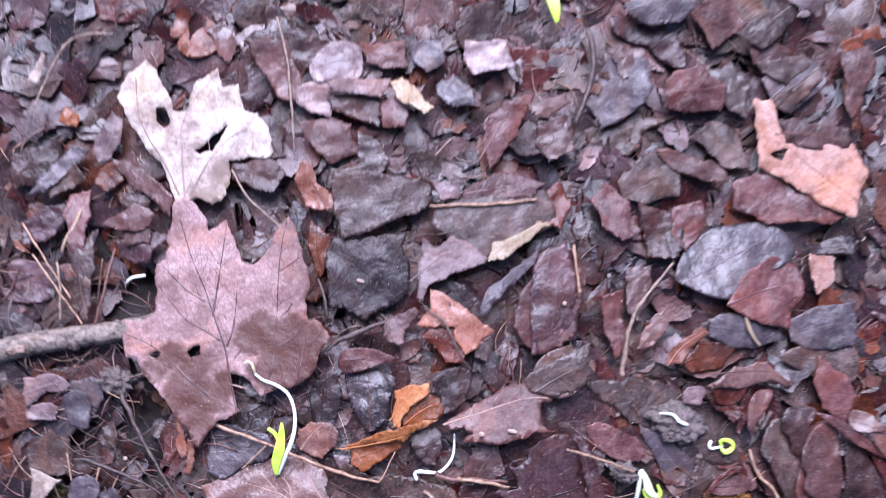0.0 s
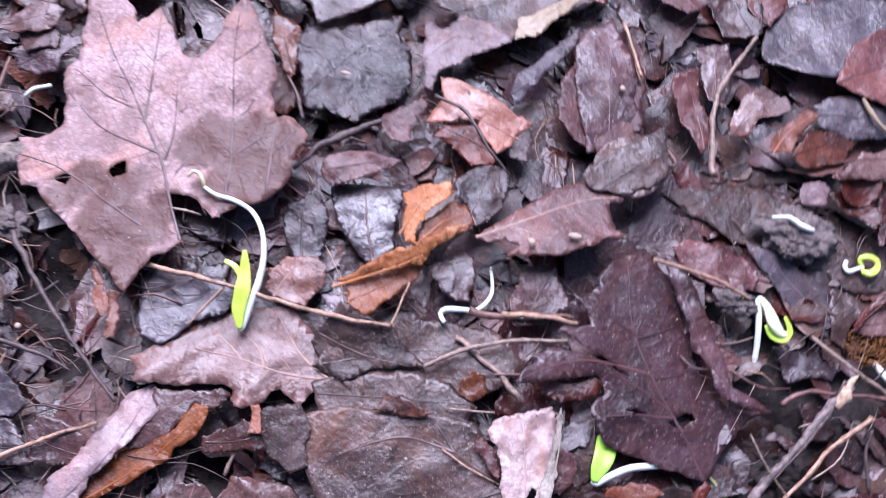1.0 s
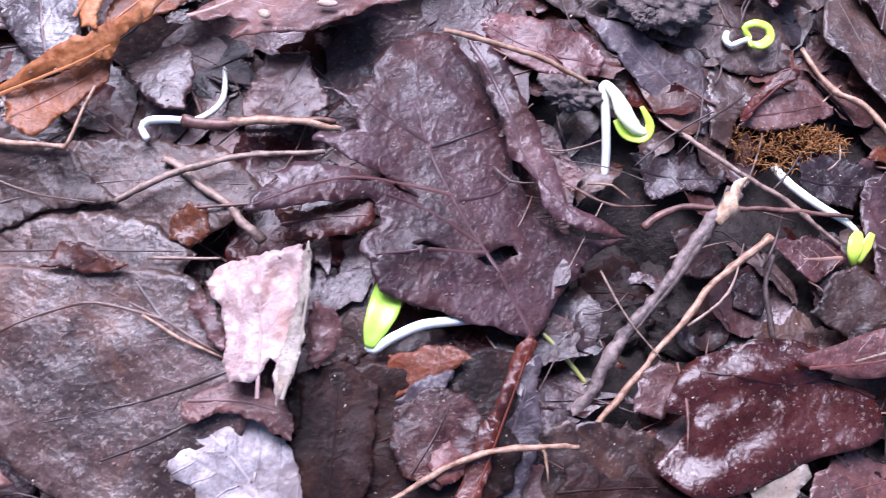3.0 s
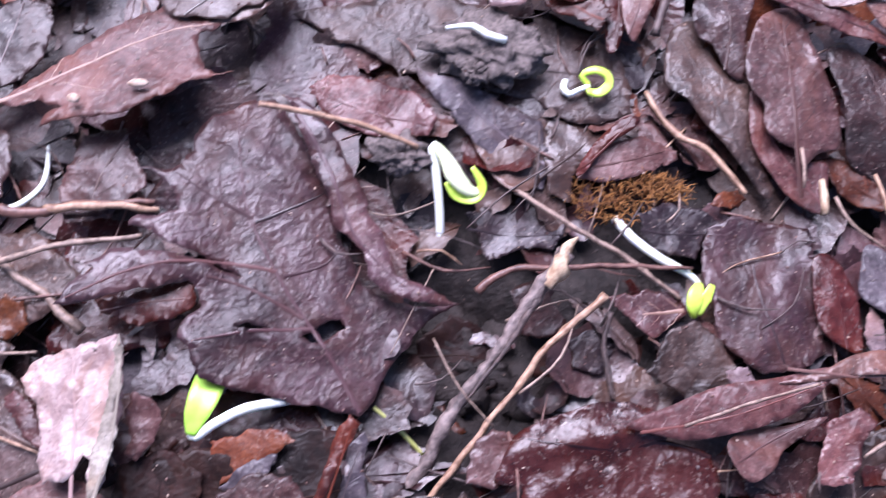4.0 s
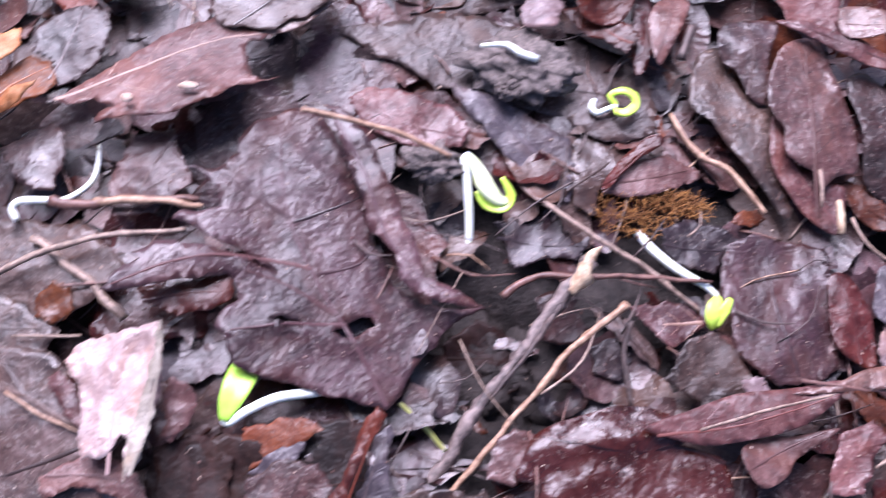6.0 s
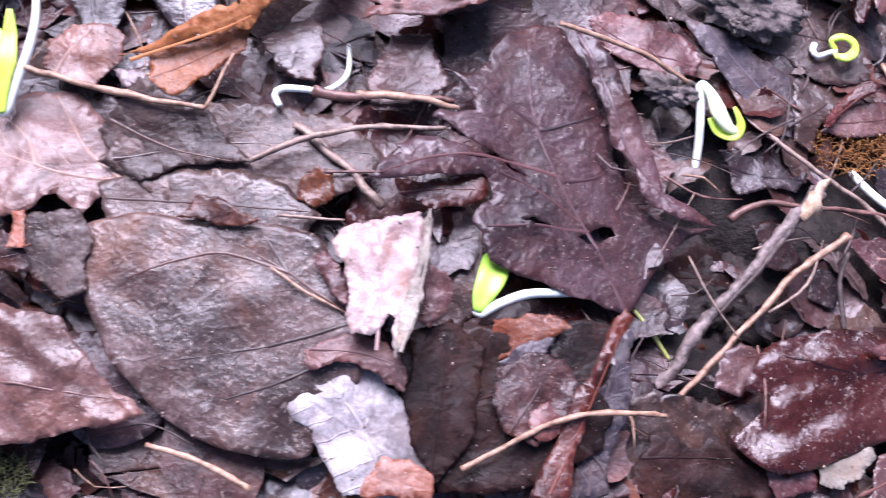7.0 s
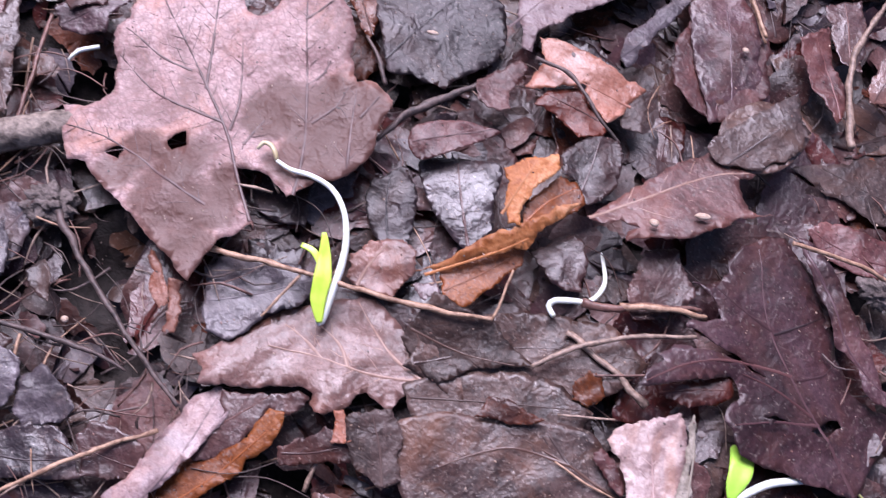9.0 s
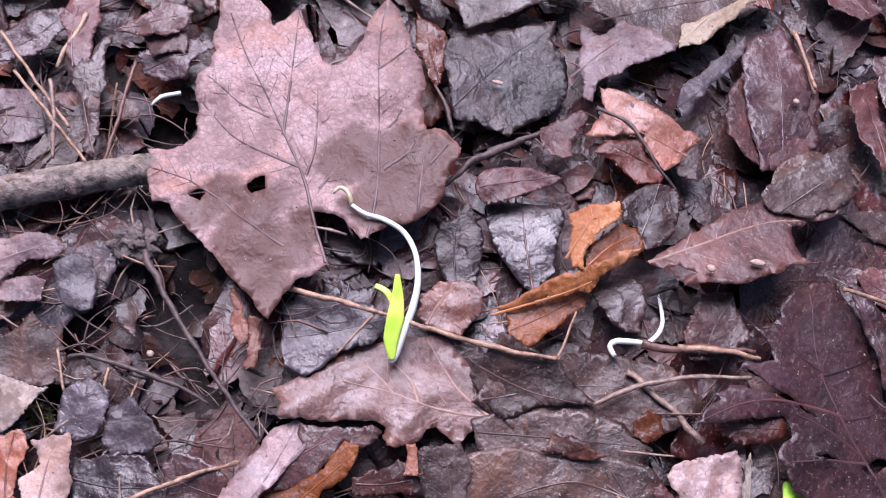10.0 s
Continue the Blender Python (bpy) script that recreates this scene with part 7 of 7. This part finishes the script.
seedling("hooked white seedling with yellow-green seed leaves curling up",
    [(118.2, 183.4, -12), (117.1, 190.2, -8), (115.4, 196.8, -4), (113.4, 203.7, -1), (112.3, 206.6, 0), (113.4, 207.8, 0)], [1.1, 1.2, 1.25, 1.3, 1.3, 1.3],
    [([(112.9, 207.2, 1), (116.1, 204.2, 1), (119.5, 199.7, 0), (123.3, 197.4, -2), (126.4, 197.5, -3)], [1.2, 1.7, 2.5, 2.2, 1.0], 1.1), ([(118.1, 199, -2), (120.9, 195.8, -3), (125.5, 195.7, -3), (127, 199.4, -2), (123.6, 203.4, 0)], [1.6, 1.8, 1.6, 1.2, 0.6], 0.5)], pale=1)
seedling("white seedling lying flat with a small yellow-green seed leaf",
    [(164.8, 199.5, -9), (170, 194.1, -7), (177.3, 189.2, -5), (185.4, 186.3, -5), (189.3, 183.7, -5)], [1.2, 1.25, 1.2, 1.0, 0.7],
    [([(189, 183.4, -4), (188, 179.5, -3), (188, 176.6, -4), (188.9, 174.5, -6)], [1.0, 2.3, 2.1, 0.7], 0.7), ([(189.9, 175.2, -5), (190.5, 178.3, -3), (192.1, 183.1, -2)], [0.8, 1.6, 0.8], 0.5)])
seedling("tiny curled yellow-green seedling on wet soil",
    [(146.0, 235.9, -3.5), (145.5, 233.5, -3.5), (147.3, 231.8, -3.5), (150.3, 233.5, -2.5), (152.7, 235.0, -2.5)], [0.9, 1.0, 0.9, 0.8, 0.8],
    [([(152.7, 235.0, -2.5), (150.3, 237.2, -1.5), (153.2, 239.1, -0.5), (156.9, 238.5, -0.5), (158.1, 235.6, -1.5), (155.7, 232.3, -1.5), (153.0, 232.8, -2.5), (152.3, 234.3, -2.5)], [0.7, 1.0, 1.2, 1.2, 1.2, 1.1, 0.8, 0.5], 0.9), ([(152.9, 233.6, -2.5), (154.8, 232.6, -1.5), (156.8, 233.9, -1.5), (157.6, 236.7, -1.5)], [0.7, 1.4, 1.5, 0.7], 0.8)])
seedling("thin white root shoot curling out of a gap",
    [(-1.8, 162.9, 3), (-4.1, 165.8, 3), (-2.6, 167.8, 4), (2.9, 169.2, 4), (8.3, 171.1, 2), (12, 177.6, -2), (12.1, 184.6, -5), (7.5, 199, -10)], [0.9, 1.0, 1.05, 1.0, 0.9, 0.85, 0.75, 0.45], [])
seedling("green seed leaf tip between brown leaves",
    [(-27.1, 451.9, 2), (-23.5, 445.9, 3)], [1.2, 1.2], [([(-23.5, 445.6, 4), (-19, 440, 5), (-15.4, 434.3, 5), (-12.3, 428.8, 4)], [2.0, 4.0, 3.0, 1.0], 0.8)])

# ---- short root pieces, seeds and a green stem ----
twig([(110.7, 240.4, 6), (117.7, 242.2, 6.5), (121.8, 239.9, 7.5), (127.5, 239.4, 7)], [0.6, 0.9, 1, 1], STEM, "short white rootlet lying on a soil clump", name="rootlet", category='root', group='', rough=0.1)
twig([(-186.3, 209.5, 2), (-183.9, 213.4, 3), (-177.5, 217, 3)], [0.5, 0.8, 0.8], STEM, "short white rootlet in a dark hollow", name="rootlet", category='root', group='', rough=0.1)
twig([(107.9, 136.6, -6), (114.5, 133, -9), (122.3, 127.7, -13)], [0.5, 0.65, 0.6], GREEN_STEM, "thin yellow-green stem fallen in a hollow", name="green_stem", category='stem', group='', rough=0.1)
seed(21.3, 198.2, 14.5, 2.3, 1.7, -5)
seed(36.2, 205.0, 14.5, 3.6, 1.5, 10)
seed(42.4, 279.4, 4.5, 1.7, 1.5, 0)
seed(-153.1, 121.1, 1, 1.7, 1.5, 0)
seed(-66.7, 253.3, 4.5, 3, 1.1, 5)
clump(123.2, 239.2, 1, 15, 9, 4.0, 3)
clump(120.6, 229.8, 2, 3.4, 3, 2.4, 4)
# darker SOIL colour here stands in for shade at the bottom of the hollow
clump(132.4, 153.4, -23, 19, 16, 5.0, 5, SOIL)
clump(103.6, 203.3, -1, 7, 5, 3.0, 6)
clump(-172.8, 157.8, -1, 8, 7, 4.0, 7)
moss(161.9, 203.6, -9, 12, 7, 11)
moss(175.7, 210.2, -9, 9, 4, 12)
moss(-186.2, 90.8, -7, 9, 5, 13, MOSS_GREEN, "small tuft of green moss")
moss(-42.8, 49.6, -6, 9, 6, 14, MOSS_GREEN, "small tuft of green moss")

# ---- loose leaves beyond the ones placed above ----
LOOSE = [BROWN, DARK, MAUVE, GREY, RED, GREY_DARK, OAK, RUST, GREY_BLUE, PALE_MAUVE]
LOOSE_W = [6, 4, 5, 2, 3, 4, 5, 1.8, 1, 0.4]
TONES = {BROWN: "wet brown", DARK: "sodden near-black", MAUVE: "mauve-brown", GREY: "grey-brown", RED: "dark red", GREY_DARK: "dark grey-brown",
         OAK: "purple-brown", RUST: "rust-coloured", GREY_BLUE: "blue-grey", PALE_MAUVE: "pale mauve"}
rng = random.Random(41)


def ragged(rng, length, width):
    """Outline of a leaf or scrap (mm): a pointed oval, a lobed half leaf or a torn chip."""
    kind = rng.random()
    if kind < 0.4:
        n = rng.randint(9, 12)
        tip = rng.uniform(0.6, 1.2)
        return [(width * 0.5 * math.copysign(abs(math.cos(a)) ** tip, math.cos(a)) * rng.uniform(0.85, 1.1), length * 0.5 * math.sin(a) * rng.uniform(0.95, 1.03))
                for a in (2 * math.pi * k / n for k in range(n))]
    if kind < 0.7:
        n, lobes, ph = 14, rng.randint(3, 5), rng.uniform(0, 6)
        return [(width * 0.5 * math.cos(a) * r, length * 0.5 * math.sin(a) * r) for a, r in
                ((2 * math.pi * k / n, 0.8 + 0.3 * math.cos(lobes * 2 * math.pi * k / n + ph) * rng.uniform(0.5, 1.1)) for k in range(n))]
    n = rng.randint(6, 10)
    return [(width * 0.5 * math.cos(a) * r, length * 0.5 * math.sin(a) * r) for a, r in
            ((2 * math.pi * (k + rng.uniform(-0.25, 0.25)) / n, rng.uniform(0.75, 1.15)) for k in range(n))]


def in_gap(x, y, grow):
    return any((x - hx) ** 2 + (y - hy) ** 2 < (r * grow) ** 2 for hx, hy, r in HOLLOWS)


for k in range(150):
    x, y = rng.uniform(-240, 260), rng.uniform(40, 460)
    if 105 < x < 200 and 115 < y < 215 or in_gap(x, y, 1.9):
        continue
    material = rng.choices(LOOSE, LOOSE_W)[0]
    length = rng.uniform(34, 66)
    upper = y > 290 or x < -170
    leaf("leaf_fragment", x, y, rng.uniform(-7, -3) if upper else rng.uniform(-9, -6), rng.uniform(0, 360), ragged(rng, length, length * rng.uniform(0.4, 0.75)), material,
         TONES[material] + " scrap of dead leaf in the litter", soft=rng.random() < 0.45, dip=(rng.uniform(-0.1, 0.1), rng.uniform(-0.1, 0.1)),
         curl=(rng.uniform(-1, 2), rng.uniform(-2, 2.5)), wave=1.2, group="loose leaf scraps")


def litter(name, label, count, seed, sizes, layer, upper=False, lean=None):
    """A layer of overlapping leaf scraps that nobody could count."""
    rng = random.Random(seed)
    verts, faces, uvs, slots = [], [], [], []
    while len(slots) < count:
        cx, cy = rng.uniform(-400, 380), rng.uniform(-30, 620)
        if upper and not (cy > 285 - 0.25 * max(0, cx) or cx < -185):
            continue
        if sizes[1] > 30 and 105 < cx < 200 and 105 < cy < 215:
            continue
        if in_gap(cx, cy, 0.55 if sizes[1] < 30 else 1.6):
            continue
        length = rng.uniform(*sizes)
        ring = [Vector(p) for p in ragged(rng, length, length * rng.uniform(0.3, 0.75))]
        for _ in range(2 if length > 16 else 1):
            ring = [p for k, q in enumerate(ring) for p in (q, (q + ring[(k + 1) % len(ring)]) / 2 + Vector((rng.gauss(0, 0.02), rng.gauss(0, 0.02))) * length)]
        tilt = lean or (0.24 if length < 20 else 0.16)
        m = Matrix.Translation((cx * MM, cy * MM, (bed(cx, cy) - 0.8 * hollow(cx, cy) + rng.uniform(*layer)) * MM)) @ Euler((rng.gauss(0, tilt), rng.gauss(0, tilt), rng.uniform(0, 6.28))).to_matrix().to_4x4()
        c, d, n, b = rng.uniform(-3, 5), rng.uniform(-4, 4), len(ring), len(verts)
        for u, v in [(0, 0)] + [(p.x * s, p.y * s) for s in (0.4, 0.75, 1.0) for p in ring]:
            h = c * (2 * u / length) ** 2 + d * (2 * v / length) ** 2 + 0.045 * length * noise.noise(Vector((cx + u, cy + v, 1)) * 2.4 / length)
            verts.append(m @ Vector((u * MM, v * MM, h * MM)))
            uvs.append((u / 100, v / 100))
        for k in range(n):
            j = (k + 1) % n
            faces.append((b, b + 1 + k, b + 1 + j))
            for r in (1, 1 + n):
                faces.append((b + r + k, b + r + n + k, b + r + n + j, b + r + j))
        slots.append((rng.choices(range(len(LOOSE)), LOOSE_W)[0], 3 * n))
    me = bpy.data.meshes.new(name)
    me.from_pydata(verts, [], faces)
    for material in LOOSE:
        me.materials.append(material)
    lay = me.uv_layers.new(name="UVMap")
    index = np.zeros(len(me.loops), dtype=np.int32)
    me.loops.foreach_get("vertex_index", index)
    lay.data.foreach_set("uv", np.array(uvs, dtype=np.float32)[index].ravel())
    me.polygons.foreach_set("material_index", [s for s, k in slots for _ in range(k)])
    me.polygons.foreach_set("use_smooth", [True] * len(faces))
    return tagged(new(name, me), label, "leaf litter", kind="stuff")


litter("leaf_litter", "decaying layer of small wet brown leaf scraps", 2600, 5, (10, 28), (-15, -8))
litter("leaf_litter", "matted layer of larger wet brown leaves", 1300, 6, (36, 68), (-13, -8), lean=0.08)
litter("leaf_litter", "jumble of overlapping torn brown leaves", 1100, 7, (18, 54), (-9, -3), upper=True, lean=0.17)
litter("leaf_litter", "flat scraps of wet leaf between the larger leaves", 1500, 8, (12, 38), (-9, -6), lean=0.07)


def debris(count, seed, area=(-340, 320, 10, 540), low=-9, high=-1):
    """Hair-thin stalks, needles and rootlets strewn over the litter."""
    rng = random.Random(seed)
    store, slots = ([], []), []
    for _ in range(count):
        x, y = rng.uniform(*area[:2]), rng.uniform(*area[2:])
        a, ln, z = rng.uniform(0, 6.28), rng.uniform(6, 30), bed(x, y) + rng.uniform(low, high)
        dx, dy, b = math.cos(a) * ln, math.sin(a) * ln, rng.uniform(-0.2, 0.2)
        n = len(store[1])
        add(store, tube([(x, y, z), (x + dx * 0.5 - dy * b, y + dy * 0.5 + dx * b, z + rng.uniform(-1, 2)), (x + dx, y + dy, z + rng.uniform(-2, 2))],
                        [rng.uniform(0.15, 0.45)] * 2 + [0.15], 5, 0.3, 3.0, x))
        slots += [rng.choices((0, 1, 2, 3), (4, 2, 2, 1))[0]] * (len(store[1]) - n)
    me = mesh_of("fine_stalks", *store, BARK)
    for material in (BARK_RED, TAN_GREY, TAN_BARK):
        me.materials.append(material)
    me.polygons.foreach_set("material_index", slots)
    return tagged(new("fine_stalks", me), "fine broken stalks and rootlets strewn in the litter", "stalks", kind="stuff")


debris(1300, 8)
debris(260, 9, (-245, -95, 60, 215), -3, 3)


def crumbs(name, label, count, seed, sizes, flat, materials, weights):
    """Grains lying on whatever surface is uppermost."""
    rng = random.Random(seed)
    bpy.context.view_layer.update()
    graph = bpy.context.evaluated_depsgraph_get()
    verts, faces, slots = [], [], []
    for _ in range(count):
        x, y = rng.uniform(-0.3, 0.28), rng.uniform(0.03, 0.45)
        hit, place, normal, *_ = scene.ray_cast(graph, Vector((x, y, 0.1)), Vector((0, 0, -1)))
        if not hit or normal.z < 0.4:
            continue
        r = rng.uniform(*sizes) * rng.uniform(0.6, 1.0)
        turn = normal.to_track_quat("Z", "Y").to_matrix().to_4x4() @ Matrix.Rotation(rng.uniform(0, 6.28), 4, "Z")
        m, b = Matrix.Translation(place) @ turn, len(verts)
        n = rng.randint(5, 7)
        for h, k in ((0.0, 1.0), (0.8 * flat, 0.8)):
            for j in range(n):
                a, q = 2 * math.pi * j / n, rng.uniform(0.45, 1.25)
                verts.append(m @ Vector((r * k * q * math.cos(a) * MM, r * k * q * 0.7 * math.sin(a) * MM, (h * r - 0.05) * MM)))
        verts.append(m @ Vector((0, 0, (flat * r) * MM)))
        for j in range(n):
            i = (j + 1) % n
            faces += [(b + j, b + i, b + n + i, b + n + j), (b + n + j, b + n + i, b + 2 * n)]
        slots += [rng.choices(range(len(materials)), weights)[0]] * (2 * n)
    me = bpy.data.meshes.new(name)
    me.from_pydata(verts, [], faces)
    for material in materials:
        me.materials.append(material)
    me.polygons.foreach_set("material_index", slots)
    return tagged(new(name, me), label, "debris", kind="stuff")


crumbs("soil_crumbs", "scattered crumbs of soil and leaf dust on the leaves", 6500, 21, (0.2, 0.65), 0.6, [CLUMP, BARK_RED, TAN_GREY, SEED], (5, 3, 2, 1))
crumbs("leaf_bits", "small torn leaf bits strewn over the leaves", 170, 22, (0.9, 2.6), 0.05, [BROWN, MAUVE, DARK, RUST, GREY], (4, 3, 3, 1.5, 2))
